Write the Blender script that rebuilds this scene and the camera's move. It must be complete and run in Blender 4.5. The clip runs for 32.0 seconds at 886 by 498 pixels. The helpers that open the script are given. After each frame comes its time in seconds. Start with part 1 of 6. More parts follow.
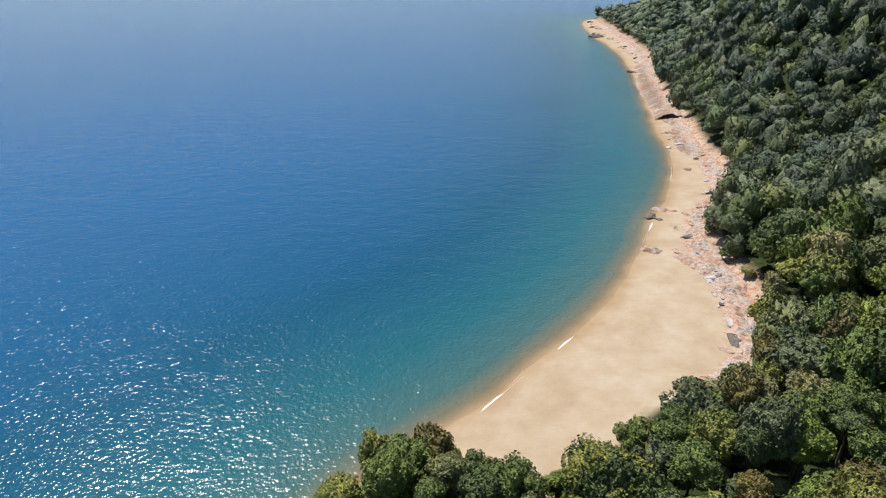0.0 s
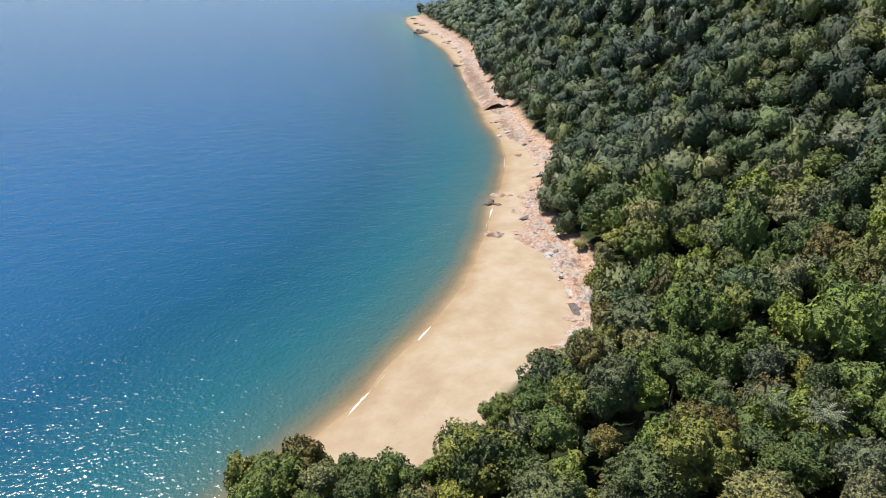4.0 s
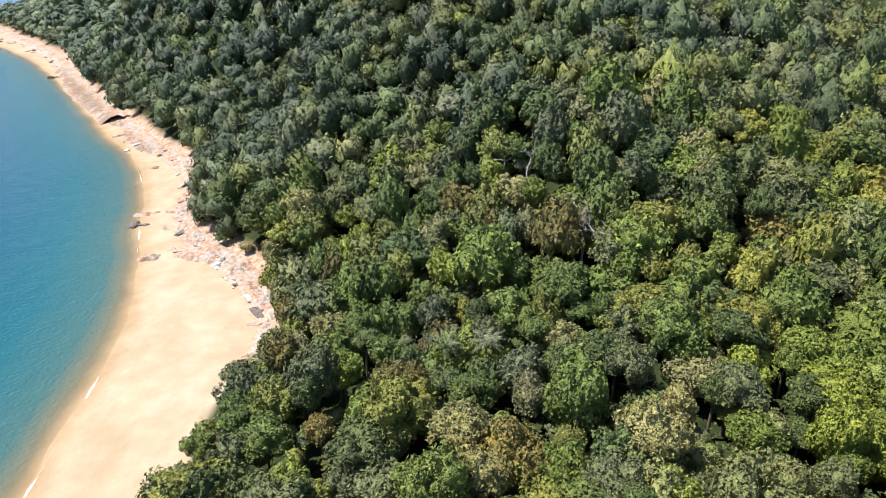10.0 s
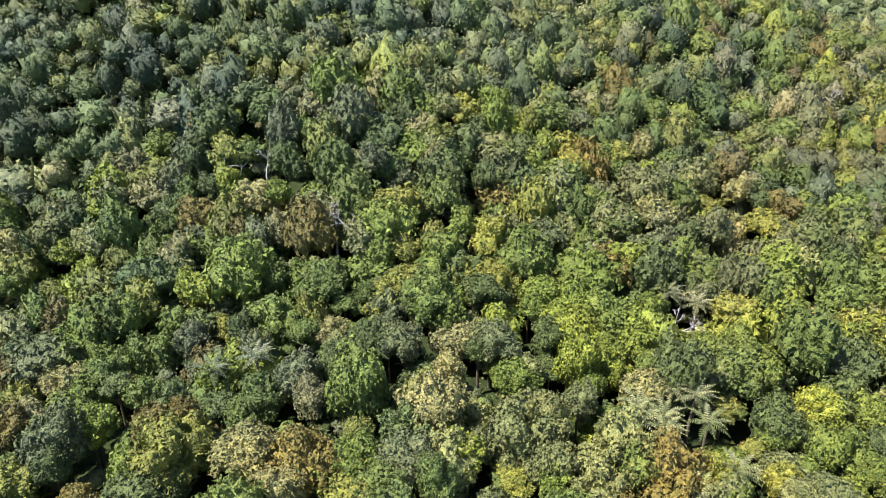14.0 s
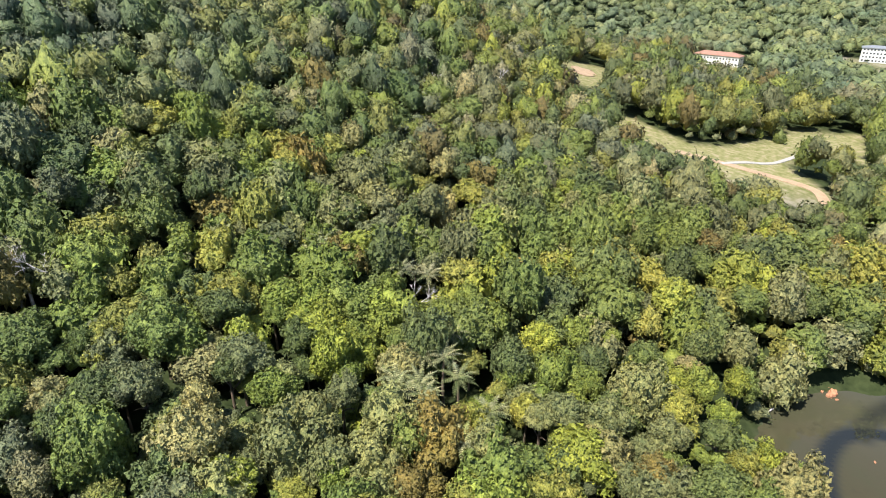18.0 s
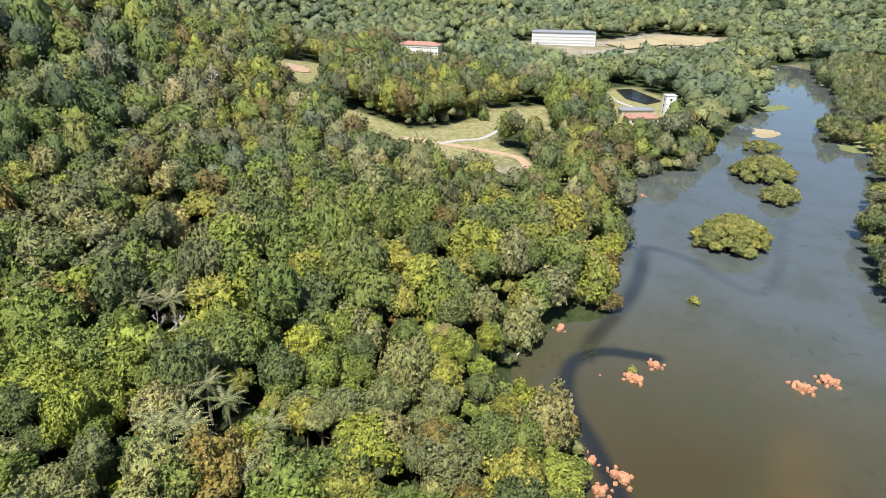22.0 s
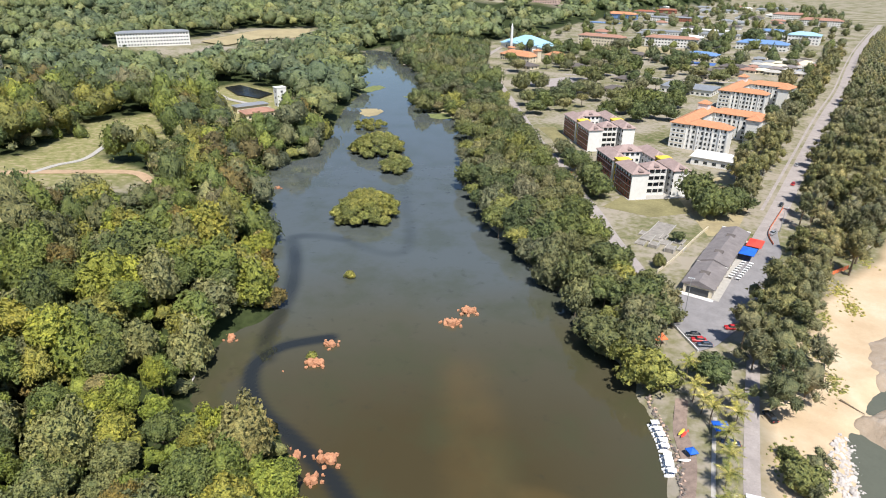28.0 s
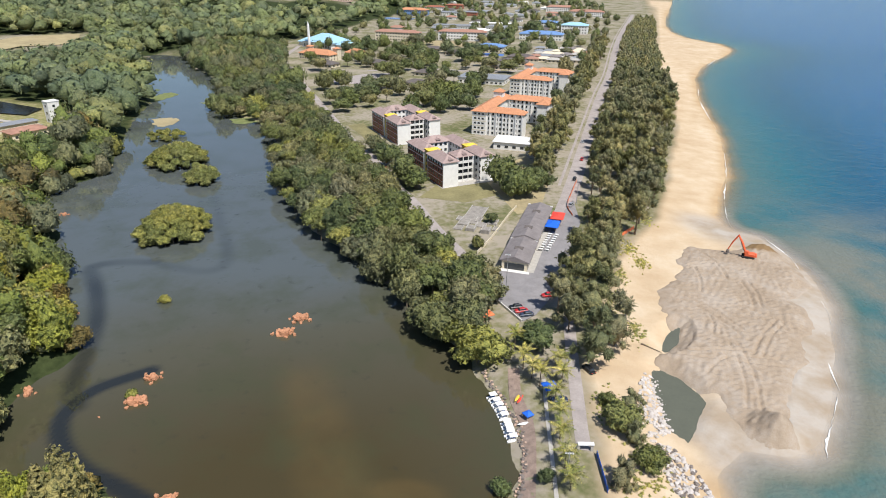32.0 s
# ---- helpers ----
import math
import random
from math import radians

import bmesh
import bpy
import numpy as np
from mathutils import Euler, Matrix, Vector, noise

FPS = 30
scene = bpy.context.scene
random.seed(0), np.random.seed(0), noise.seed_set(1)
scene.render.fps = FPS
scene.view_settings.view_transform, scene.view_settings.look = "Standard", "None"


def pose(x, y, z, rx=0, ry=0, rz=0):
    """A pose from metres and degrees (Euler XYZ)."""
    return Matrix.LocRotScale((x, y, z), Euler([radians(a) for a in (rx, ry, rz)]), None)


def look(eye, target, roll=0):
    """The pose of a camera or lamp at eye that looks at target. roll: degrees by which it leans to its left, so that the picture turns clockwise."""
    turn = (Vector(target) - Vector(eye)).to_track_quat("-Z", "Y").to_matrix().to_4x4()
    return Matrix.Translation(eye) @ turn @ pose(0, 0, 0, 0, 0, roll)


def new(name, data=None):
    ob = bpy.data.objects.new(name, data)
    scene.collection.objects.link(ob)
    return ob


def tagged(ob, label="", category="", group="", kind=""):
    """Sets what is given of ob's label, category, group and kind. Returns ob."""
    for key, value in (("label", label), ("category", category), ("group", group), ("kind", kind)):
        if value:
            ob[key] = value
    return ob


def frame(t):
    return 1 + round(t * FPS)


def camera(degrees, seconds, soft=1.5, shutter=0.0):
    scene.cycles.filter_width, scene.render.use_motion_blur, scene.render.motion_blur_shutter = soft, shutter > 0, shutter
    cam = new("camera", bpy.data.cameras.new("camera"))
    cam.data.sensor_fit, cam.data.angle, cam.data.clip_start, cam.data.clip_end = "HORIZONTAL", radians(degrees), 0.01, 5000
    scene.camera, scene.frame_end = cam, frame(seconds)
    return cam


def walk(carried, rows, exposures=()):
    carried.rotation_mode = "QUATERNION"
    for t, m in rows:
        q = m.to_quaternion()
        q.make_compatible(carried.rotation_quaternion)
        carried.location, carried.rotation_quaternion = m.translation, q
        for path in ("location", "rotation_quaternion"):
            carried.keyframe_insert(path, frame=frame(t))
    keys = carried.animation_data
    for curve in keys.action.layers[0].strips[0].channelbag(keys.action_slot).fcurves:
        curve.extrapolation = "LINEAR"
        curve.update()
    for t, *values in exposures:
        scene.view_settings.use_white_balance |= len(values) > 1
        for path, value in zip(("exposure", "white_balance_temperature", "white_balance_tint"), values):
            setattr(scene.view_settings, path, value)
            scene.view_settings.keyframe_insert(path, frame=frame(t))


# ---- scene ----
# camera: it hovers over a wooded point and turns from the bay to the lagoon and the long beach
cam = camera(70.9, 32.0, 1.0)
EYE = Vector((0.0, 0.0, 100.0))
PITCH, LEAN = -24.753, 0.72
TURN = [(0, 0.0), (0.5, 1.23), (1, 2.77), (1.5, 4.67), (2, 6.7), (2.5, 8.65), (3, 10.65), (3.5, 12.83), (4.5, 17.5), (5.5, 22.36),
        (6, 24.9), (6.5, 27.61), (7, 30.37), (7.5, 33.18), (8, 36.1), (8.5, 39.07), (9, 42.01), (9.5, 44.97), (10, 47.91),
        (10.5, 50.88), (11, 53.8), (11.5, 56.73), (12, 59.67), (12.5, 62.72), (13, 65.88), (13.5, 69.15), (14, 72.4), (14.5, 75.67),
        (15, 79.08), (15.5, 82.58), (16.5, 89.2), (17.5, 95.62), (18, 98.94), (18.5, 102.33), (19, 105.75), (19.5, 108.95),
        (20, 111.87), (20.5, 114.86), (21, 117.97), (21.5, 121.04), (22, 124.04), (22.5, 127.02), (23, 130.0), (23.5, 132.98),
        (24, 135.95), (24.5, 138.95), (25, 141.92), (25.5, 144.75), (26.5, 150.2), (27.5, 155.66), (28, 158.38), (28.5, 160.97),
        (29, 163.45), (29.5, 165.76), (30, 168.18), (30.5, 170.07), (31, 171.61), (31.5, 173.74), (32, 175.98)]


def aim(yaw):
    a, p = radians(yaw), radians(PITCH)
    return look(EYE, EYE + 100 * Vector((math.sin(a) * math.cos(p), math.cos(a) * math.cos(p), math.sin(p))), LEAN)


walk(cam, [(t, aim(y)) for t, y in TURN], [(0, 0.07), (3, 0.13), (6, 0.34), (9, 0.55), (12, 0.84), (15, 1.0), (19, 0.72), (23, 0.64), (26, 0.52), (29, 0.36), (32, 0.21)])

# daylight
SUN_AZ, SUN_EL = 323.0, 59.0
world = bpy.data.worlds.new("sky")
scene.world = world
world.use_nodes = True
wn = world.node_tree.nodes
sky = wn.new("ShaderNodeTexSky")
sky.sky_type, sky.sun_disc = "NISHITA", False
sky.sun_elevation, sky.sun_rotation = radians(SUN_EL), radians(SUN_AZ)
sky.air_density, sky.dust_density, sky.ozone_density = 1.0, 0.5, 4.0
wn["Background"].inputs["Strength"].default_value = 0.095
world.node_tree.links.new(sky.outputs[0], wn["Background"].inputs["Color"])
sun = bpy.data.lights.new("sun", "SUN")
sun.energy, sun.angle, sun.color = 5.0, radians(0.6), (1.0, 0.952, 0.885)
sun_ob = new("sun", sun)
a, e = radians(SUN_AZ), radians(SUN_EL)
sun_ob.matrix_world = look((0, 0, 400), Vector((0, 0, 400)) - Vector((math.sin(a) * math.cos(e), math.cos(a) * math.cos(e), math.sin(e))))

# ---- materials ----
def ramp_stops(node, stops):
    cr = node.color_ramp
    while len(cr.elements) < len(stops):
        cr.elements.new(0.5)
    for el, (p, c) in zip(cr.elements, stops):
        el.position, el.color = p, (*c, 1)


class Mat:
    """A node material with short helpers."""

    def __init__(self, name, rough=0.8, spec=0.3, metal=0.0):
        self.m = bpy.data.materials.new(name)
        self.m.use_nodes = True
        self.t = self.m.node_tree
        self.b = self.t.nodes["Principled BSDF"]
        self.b.inputs["Roughness"].default_value = rough
        self.b.inputs["Specular IOR Level"].default_value = spec
        self.b.inputs["Metallic"].default_value = metal
        self.pos = self.n("ShaderNodeNewGeometry").outputs["Position"]

    def n(self, kind, **kw):
        node = self.t.nodes.new(kind)
        for k, v in kw.items():
            node.inputs[k].default_value = v
        return node

    def link(self, a, b):
        self.t.links.new(a, b)
        return a

    def noise(self, scale, detail=4.0, rough=0.55, vec=None):
        node = self.n("ShaderNodeTexNoise", Scale=scale, Detail=detail, Roughness=rough)
        self.link(vec or self.pos, node.inputs["Vector"])
        return node.outputs["Fac"]

    def ramp(self, fac, stops):
        node = self.n("ShaderNodeValToRGB")
        ramp_stops(node, stops)
        self.link(fac, node.inputs["Fac"])
        return node.outputs["Color"]

    def mix(self, fac, a, b, mode="MIX"):
        node = self.t.nodes.new("ShaderNodeMix")
        node.data_type, node.blend_type = "RGBA", mode
        for v, i in ((fac, 0), (a, 6), (b, 7)):
            if isinstance(v, (int, float)):
                node.inputs[i].default_value = v
            elif isinstance(v, tuple):
                node.inputs[i].default_value = (*v, 1)
            else:
                self.link(v, node.inputs[i])
        return node.outputs[2]

    def math(self, op, a, b=0.5, clamp=False):
        node = self.t.nodes.new("ShaderNodeMath")
        node.operation, node.use_clamp = op, clamp
        for v, i in ((a, 0), (b, 1)):
            if isinstance(v, (int, float)):
                node.inputs[i].default_value = v
            else:
                self.link(v, node.inputs[i])
        return node.outputs[0]

    def attr(self, name):
        node = self.t.nodes.new("ShaderNodeAttribute")
        node.attribute_name = name
        return node

    def color(self, c):
        if isinstance(c, tuple):
            self.b.inputs["Base Color"].default_value = (*c, 1)
        else:
            self.link(c, self.b.inputs["Base Color"])

    def bump(self, height, strength, dist):
        node = self.n("ShaderNodeBump", Strength=strength, Distance=dist)
        self.link(height, node.inputs["Height"])
        self.link(node.outputs[0], self.b.inputs["Normal"])
        return node


def plain(name, c, rough=0.7, spec=0.3, metal=0.0, var=0.18, scale=0.6, bump=0.0):
    """A painted or mineral surface with stains at two scales."""
    k = Mat(name, rough, spec, metal)
    v = k.math("ADD", k.math("MULTIPLY", k.noise(scale), 0.6), k.math("MULTIPLY", k.noise(scale * 9, 3), 0.4))
    lo = tuple(x * (1 - var) for x in c)
    hi = tuple(min(1, x * (1 + var)) for x in c)
    k.color(k.ramp(v, [(0.3, lo), (0.7, hi)]))
    if bump:
        k.bump(k.noise(scale * 14, 3), bump, 0.05)
    return k.m


def leaf_material(name, own, hue, fine=2.4):
    """Foliage: a kind for each tree (own: the object's random, else an attribute), then clump by clump and leaf by leaf."""
    k = Mat(name, 0.5, 0.42)
    if own:
        r = k.t.nodes.new("ShaderNodeObjectInfo").outputs["Random"]
    else:
        r = k.attr("tone").outputs["Fac"]
    base = k.ramp(r, hue)
    if len(hue) > 6:
        base.node.color_ramp.interpolation = "CONSTANT"
    # within a kind some trees are paler, some deeper
    own_tone = k.math("FRACT", k.math("MULTIPLY", r, 37.31))
    base = k.mix(1.0, base, k.ramp(own_tone, [(0.0, (0.80, 0.81, 0.82)), (0.5, (1.0, 1.0, 1.0)), (1.0, (1.20, 1.18, 1.10))]), "MULTIPLY")
    cells = k.n("ShaderNodeTexVoronoi", Scale=fine)
    k.link(k.pos, cells.inputs["Vector"])
    leaf = k.t.nodes.new("ShaderNodeNewGeometry").outputs["Random Per Island"]
    tuft = k.ramp(k.noise(3.1, 3, 0.7), [(0.36, (0, 0, 0)), (0.64, (1, 1, 1))])
    v = k.math("ADD", k.math("MULTIPLY", tuft, 0.42), k.math("ADD", k.math("MULTIPLY", leaf, 0.38), 0.1))
    dark = k.mix(1.0, base, (0.36, 0.40, 0.34), "MULTIPLY")
    light = k.mix(1.0, base, (2.45, 2.30, 1.80), "MULTIPLY")
    c = k.mix(v, dark, light)
    # noise puts extra clump-scale light and dark into the leaf colour
    mott = k.noise(0.75, 3, 0.6)
    c = k.mix(k.ramp(mott, [(0.38, (0, 0, 0)), (0.62, (1, 1, 1))]), k.mix(1.0, c, (0.56, 0.63, 0.62), "MULTIPLY"), k.mix(1.0, c, (1.14, 1.12, 1.06), "MULTIPLY"))
    # stands of one kind: olive here, grey-green there
    stand = k.ramp(k.noise(0.016, 3, 0.6), [(0.40, (0.84, 0.92, 1.10)), (0.5, (1.0, 1.02, 1.02)), (0.60, (1.06, 1.06, 0.92))])
    c = k.mix(1.0, c, stand, "MULTIPLY")
    # yellower kinds towards the lagoon; haze and backlit shade tinted into the bay's leaves
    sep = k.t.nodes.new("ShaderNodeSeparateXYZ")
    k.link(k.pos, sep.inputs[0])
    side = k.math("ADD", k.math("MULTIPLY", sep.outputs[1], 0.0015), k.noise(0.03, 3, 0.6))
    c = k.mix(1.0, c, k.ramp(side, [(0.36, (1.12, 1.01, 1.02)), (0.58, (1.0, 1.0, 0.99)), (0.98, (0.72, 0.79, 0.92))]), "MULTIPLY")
    k.color(c)
    h = k.math("ADD", k.math("MULTIPLY", cells.outputs["Distance"], -0.6), k.math("MULTIPLY", k.noise(fine * 0.6, 4, 0.75), 1.1))
    k.bump(h, 1.0, 0.5)
    return k.m


FOREST = [(0.0, (0.086, 0.114, 0.048)), (0.16, (0.108, 0.144, 0.046)), (0.32, (0.168, 0.180, 0.092)), (0.44, (0.134, 0.174, 0.044)), (0.60, (0.182, 0.190, 0.054)),
          (0.74, (0.196, 0.226, 0.046)), (0.81, (0.114, 0.130, 0.074)), (0.90, (0.206, 0.194, 0.104)), (0.96, (0.150, 0.124, 0.046))]
# HILL and the far greens run bluer: distance haze put into the leaf colour
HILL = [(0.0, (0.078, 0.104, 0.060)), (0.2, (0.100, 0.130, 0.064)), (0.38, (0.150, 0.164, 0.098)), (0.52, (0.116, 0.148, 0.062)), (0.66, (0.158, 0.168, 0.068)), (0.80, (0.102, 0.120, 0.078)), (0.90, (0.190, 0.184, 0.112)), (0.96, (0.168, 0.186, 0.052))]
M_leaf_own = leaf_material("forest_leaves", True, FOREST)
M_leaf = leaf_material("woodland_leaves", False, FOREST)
# FOREST darkened in colour for the self-shade the simpler far crowns lack
M_leaf_bank_shaded = leaf_material("shaded_bank_leaves", False, [(p, tuple(v * q for v, q in zip(c, (0.80, 0.82, 0.90)))) for p, c in FOREST])
M_leaf_hill = leaf_material("hazed_hill_leaves", False, HILL)
M_leaf_far = leaf_material("hazed_far_leaves", False, [(0.0, (0.076, 0.110, 0.062)), (0.3, (0.112, 0.146, 0.076)), (0.6, (0.090, 0.124, 0.070)), (1.0, (0.160, 0.180, 0.092))])
M_casu = leaf_material("needle_foliage", True, [(0.0, (0.106, 0.122, 0.056)), (0.5, (0.146, 0.152, 0.078)), (1.0, (0.188, 0.180, 0.104))])
M_mangrove = leaf_material("mangrove_leaves", True, [(0.0, (0.136, 0.158, 0.050)), (1.0, (0.196, 0.206, 0.070))])
M_bark = plain("bark", (0.16, 0.125, 0.09), 0.9, 0.1, scale=2, bump=0.4)
M_palegrey = plain("bare_wood", (0.58, 0.54, 0.54), 0.9, 0.1, scale=2)


def ground_material():
    k = Mat("land_surface", 0.95, 0.1)
    a = k.attr("cover")
    sep = k.t.nodes.new("ShaderNodeSeparateColor")
    k.link(a.outputs["Color"], sep.inputs[0])
    sandw, grassw, wet = sep.outputs[0], sep.outputs[1], sep.outputs[2]
    n1, n2, n3 = k.noise(0.03, 5), k.noise(0.35, 5), k.noise(3.0, 4)
    soil = k.ramp(n2, [(0.3, (0.022, 0.032, 0.012)), (0.7, (0.048, 0.062, 0.024))])
    grass = k.ramp(k.math("ADD", k.math("MULTIPLY", n1, 0.6), k.math("MULTIPLY", n2, 0.4)),
                   [(0.36, (0.10, 0.115, 0.045)), (0.45, (0.19, 0.18, 0.10)), (0.56, (0.31, 0.275, 0.22))])
    sand = k.ramp(k.math("ADD", k.math("MULTIPLY", n1, 0.42), k.math("ADD", k.math("MULTIPLY", k.noise(0.11, 5, 0.6), 0.44), k.math("MULTIPLY", n3, 0.10))),
                  [(0.38, (0.41, 0.305, 0.200)), (0.50, (0.465, 0.362, 0.250)), (0.62, (0.515, 0.430, 0.322))])
    sand = k.mix(k.attr("pale").outputs["Fac"], sand, k.mix(1.0, sand, (1.16, 1.17, 1.16), "MULTIPLY"))
    lush = k.ramp(n2, [(0.32, (0.165, 0.175, 0.062)), (0.50, (0.245, 0.232, 0.105)), (0.66, (0.34, 0.29, 0.175))])
    grass = k.mix(k.attr("lush").outputs["Fac"], grass, lush)
    c = k.mix(grassw, soil, grass)
    c = k.mix(sandw, c, sand)
    earth = k.ramp(k.math("ADD", k.math("MULTIPLY", n2, 0.5), k.math("MULTIPLY", n3, 0.5)), [(0.38, (0.26, 0.13, 0.08)), (0.48, (0.46, 0.28, 0.18)), (0.58, (0.52, 0.44, 0.37))])
    c = k.mix(k.attr("earth").outputs["Fac"], c, earth)
    spoil = k.ramp(k.math("ADD", k.math("MULTIPLY", n3, 0.25), k.math("ADD", k.math("MULTIPLY", n2, 0.3), k.math("MULTIPLY", k.noise(0.06, 5, 0.6), 0.45))), [(0.36, (0.275, 0.215, 0.155)), (0.48, (0.33, 0.265, 0.20)), (0.58, (0.37, 0.315, 0.26))])
    spoil = k.mix(k.attr("damp").outputs["Fac"], spoil, (0.22, 0.145, 0.075))
    spf = k.attr("spoil").outputs["Fac"]
    c = k.mix(spf, c, spoil)
    c = k.mix(wet, c, k.mix(1.0, c, (0.86, 0.78, 0.66), "MULTIPLY"))
    c = k.mix(k.math("MULTIPLY", k.attr("wash").outputs["Fac"], 0.85), c, k.ramp(k.noise(0.09, 5, 0.6), [(0.36, (0.31, 0.255, 0.195)), (0.6, (0.40, 0.37, 0.335))]))
    k.color(c)
    k.bump(k.math("ADD", k.math("MULTIPLY", n3, 0.5), k.math("MULTIPLY", n2, 2.0)), 0.6, 0.25)
    return k.m


def sea_material():
    k = Mat("sea_water", 0.16, 0.45)
    k.b.inputs["IOR"].default_value = 1.33
    a = k.attr("depth").outputs["Fac"]
    w = k.math("ADD", a, k.math("MULTIPLY", k.math("SUBTRACT", k.noise(0.02, 4), 0.5), 0.10))
    # the last stop is brightened offshore: sky reflection put into the base colour
    c = k.ramp(w, [(0.0, (0.36, 0.27, 0.16)), (0.05, (0.19, 0.19, 0.125)), (0.13, (0.055, 0.13, 0.125)), (0.32, (0.016, 0.112, 0.140)), (0.6, (0.003, 0.074, 0.140)),
                       (1.0, (0.005, 0.096, 0.252))])
    silt_and_reflection = k.attr("silt_and_reflection").outputs["Fac"]
    sn = k.math("MULTIPLY", silt_and_reflection, k.ramp(k.noise(0.025, 5, 0.6), [(0.35, (0, 0, 0)), (0.6, (1, 1, 1))]))
    c = k.mix(sn, c, (0.165, 0.17, 0.135))
    milk = k.math("MULTIPLY", k.attr("milk").outputs["Fac"], k.ramp(k.noise(0.12, 5, 0.65), [(0.3, (0.55, 0.55, 0.55)), (0.6, (1, 1, 1))]))
    c = k.mix(milk, c, (0.37, 0.355, 0.32))
    k.color(c)
    wave = k.math("ADD", k.noise(0.8, 2, 0.5), k.math("MULTIPLY", k.noise(0.12, 3), 1.6))
    k.bump(wave, 1.0, 0.34)
    # the last shallow edge is clear over the sand
    tr = k.t.nodes.new("ShaderNodeBsdfTransparent")
    mx = k.t.nodes.new("ShaderNodeMixShader")
    k.link(k.ramp(w, [(0.0, (0.05, 0.05, 0.05)), (0.07, (0.8, 0.8, 0.8)), (0.14, (1, 1, 1))]), mx.inputs[0])
    k.link(tr.outputs[0], mx.inputs[1])
    k.link(k.b.outputs[0], mx.inputs[2])
    k.link(mx.outputs[0], k.t.nodes["Material Output"].inputs[0])
    return k.m


def lagoon_material():
    k = Mat("lagoon_water", 0.03, 0.5)
    k.b.inputs["IOR"].default_value = 1.5
    chan = k.attr("channel").outputs["Fac"]
    near = k.attr("mud").outputs["Fac"]
    n = k.noise(0.012, 5)
    # the first, bluish stop puts some sky reflection into the far water's colour
    c = k.ramp(k.math("ADD", near, k.math("MULTIPLY", k.math("SUBTRACT", n, 0.5), 0.5)),
               [(0.08, (0.084, 0.097, 0.096)), (0.42, (0.074, 0.071, 0.046)), (0.95, (0.055, 0.043, 0.017))])
    c = k.mix(k.ramp(k.noise(0.05, 5, 0.62), [(0.46, (0, 0, 0)), (0.64, (0.4, 0.4, 0.4))]), c, (0.050, 0.058, 0.026))
    c = k.mix(k.ramp(k.noise(0.22, 4, 0.6), [(0.60, (0, 0, 0)), (0.72, (0.35, 0.35, 0.35))]), c, (0.030, 0.031, 0.020))
    # the brown streak mixed in here stands in for a reflection on the water
    c = k.mix(k.math("MULTIPLY", k.attr("silt_and_reflection").outputs["Fac"], k.ramp(k.noise(0.07, 4, 0.6), [(0.3, (0.4, 0.4, 0.4)), (0.65, (1, 1, 1))])), c, (0.135, 0.088, 0.030))
    c = k.mix(chan, c, (0.016, 0.019, 0.020))
    k.color(c)
    k.bump(k.noise(1.5, 3), 0.04, 0.1)
    return k.m


def ledge_material():
    """Broken shore rock: grey and pink beds, rust-red earth, dark weed in the cracks."""
    k = Mat("ledge_rock", 0.9, 0.15)
    n1, n2, n3 = k.noise(0.16, 4, 0.6), k.noise(0.9, 5, 0.65), k.noise(4.0, 4, 0.6)
    c = k.ramp(n1, [(0.36, (0.52, 0.46, 0.42)), (0.48, (0.56, 0.43, 0.35)), (0.58, (0.54, 0.33, 0.23)), (0.70, (0.57, 0.50, 0.45))])
    c = k.mix(1.0, c, k.ramp(n2, [(0.34, (0.58, 0.56, 0.54)), (0.5, (0.98, 0.98, 0.98)), (0.66, (1.15, 1.14, 1.12))]), "MULTIPLY")
    c = k.mix(1.0, c, k.ramp(n3, [(0.34, (0.72, 0.72, 0.72)), (0.6, (1.1, 1.1, 1.1))]), "MULTIPLY")
    c = k.mix(k.attr("weed").outputs["Fac"], c, k.mix(1.0, c, (0.52, 0.50, 0.46), "MULTIPLY"))
    k.color(c)
    k.bump(k.math("ADD", n2, k.math("MULTIPLY", n3, 0.5)), 1.0, 0.5)
    return k.m


M_ledge = ledge_material()
M_ground, M_sea, M_lagoon = ground_material(), sea_material(), lagoon_material()

# ---- plan ----

def smooth_line(pts, step=8.0, wob=0.0, seed=1, closed=False):
    """Catmull-Rom through the plan's points, with a slightly uneven line."""
    p = np.array(pts, float)
    r = np.random.default_rng(seed)
    out = []
    n = len(p)
    for i in range(n if closed else n - 1):
        a, b, c, d = (p[(i - 1) % n], p[i], p[(i + 1) % n], p[(i + 2) % n]) if closed else (p[max(i - 1, 0)], p[i], p[i + 1], p[min(i + 2, n - 1)])
        m = int(np.clip(np.hypot(*(c - b)) / step, 1, 12))
        for t in np.arange(m) / m:
            out.append(0.5 * (2 * b + (c - a) * t + (2 * a - 5 * b + 4 * c - d) * t * t + (3 * b - a - 3 * c + d) * t ** 3))
    if not closed:
        out.append(p[-1])
    out = np.array(out)
    if wob:
        out += r.normal(0, wob, out.shape)
    return out


def seg_dist(P, line, closed):
    """The distance from the points P to a line."""
    a = line
    b = np.roll(line, -1, 0) if closed else line[1:]
    a = a if closed else line[:-1]
    best = np.full(len(P), 1e9)
    for s, e in zip(a, b):
        d = e - s
        l2 = max(d @ d, 1e-9)
        t = np.clip(((P[:, 0] - s[0]) * d[0] + (P[:, 1] - s[1]) * d[1]) / l2, 0, 1)
        best = np.minimum(best, (P[:, 0] - s[0] - t * d[0]) ** 2 + (P[:, 1] - s[1] - t * d[1]) ** 2)
    return np.sqrt(best)


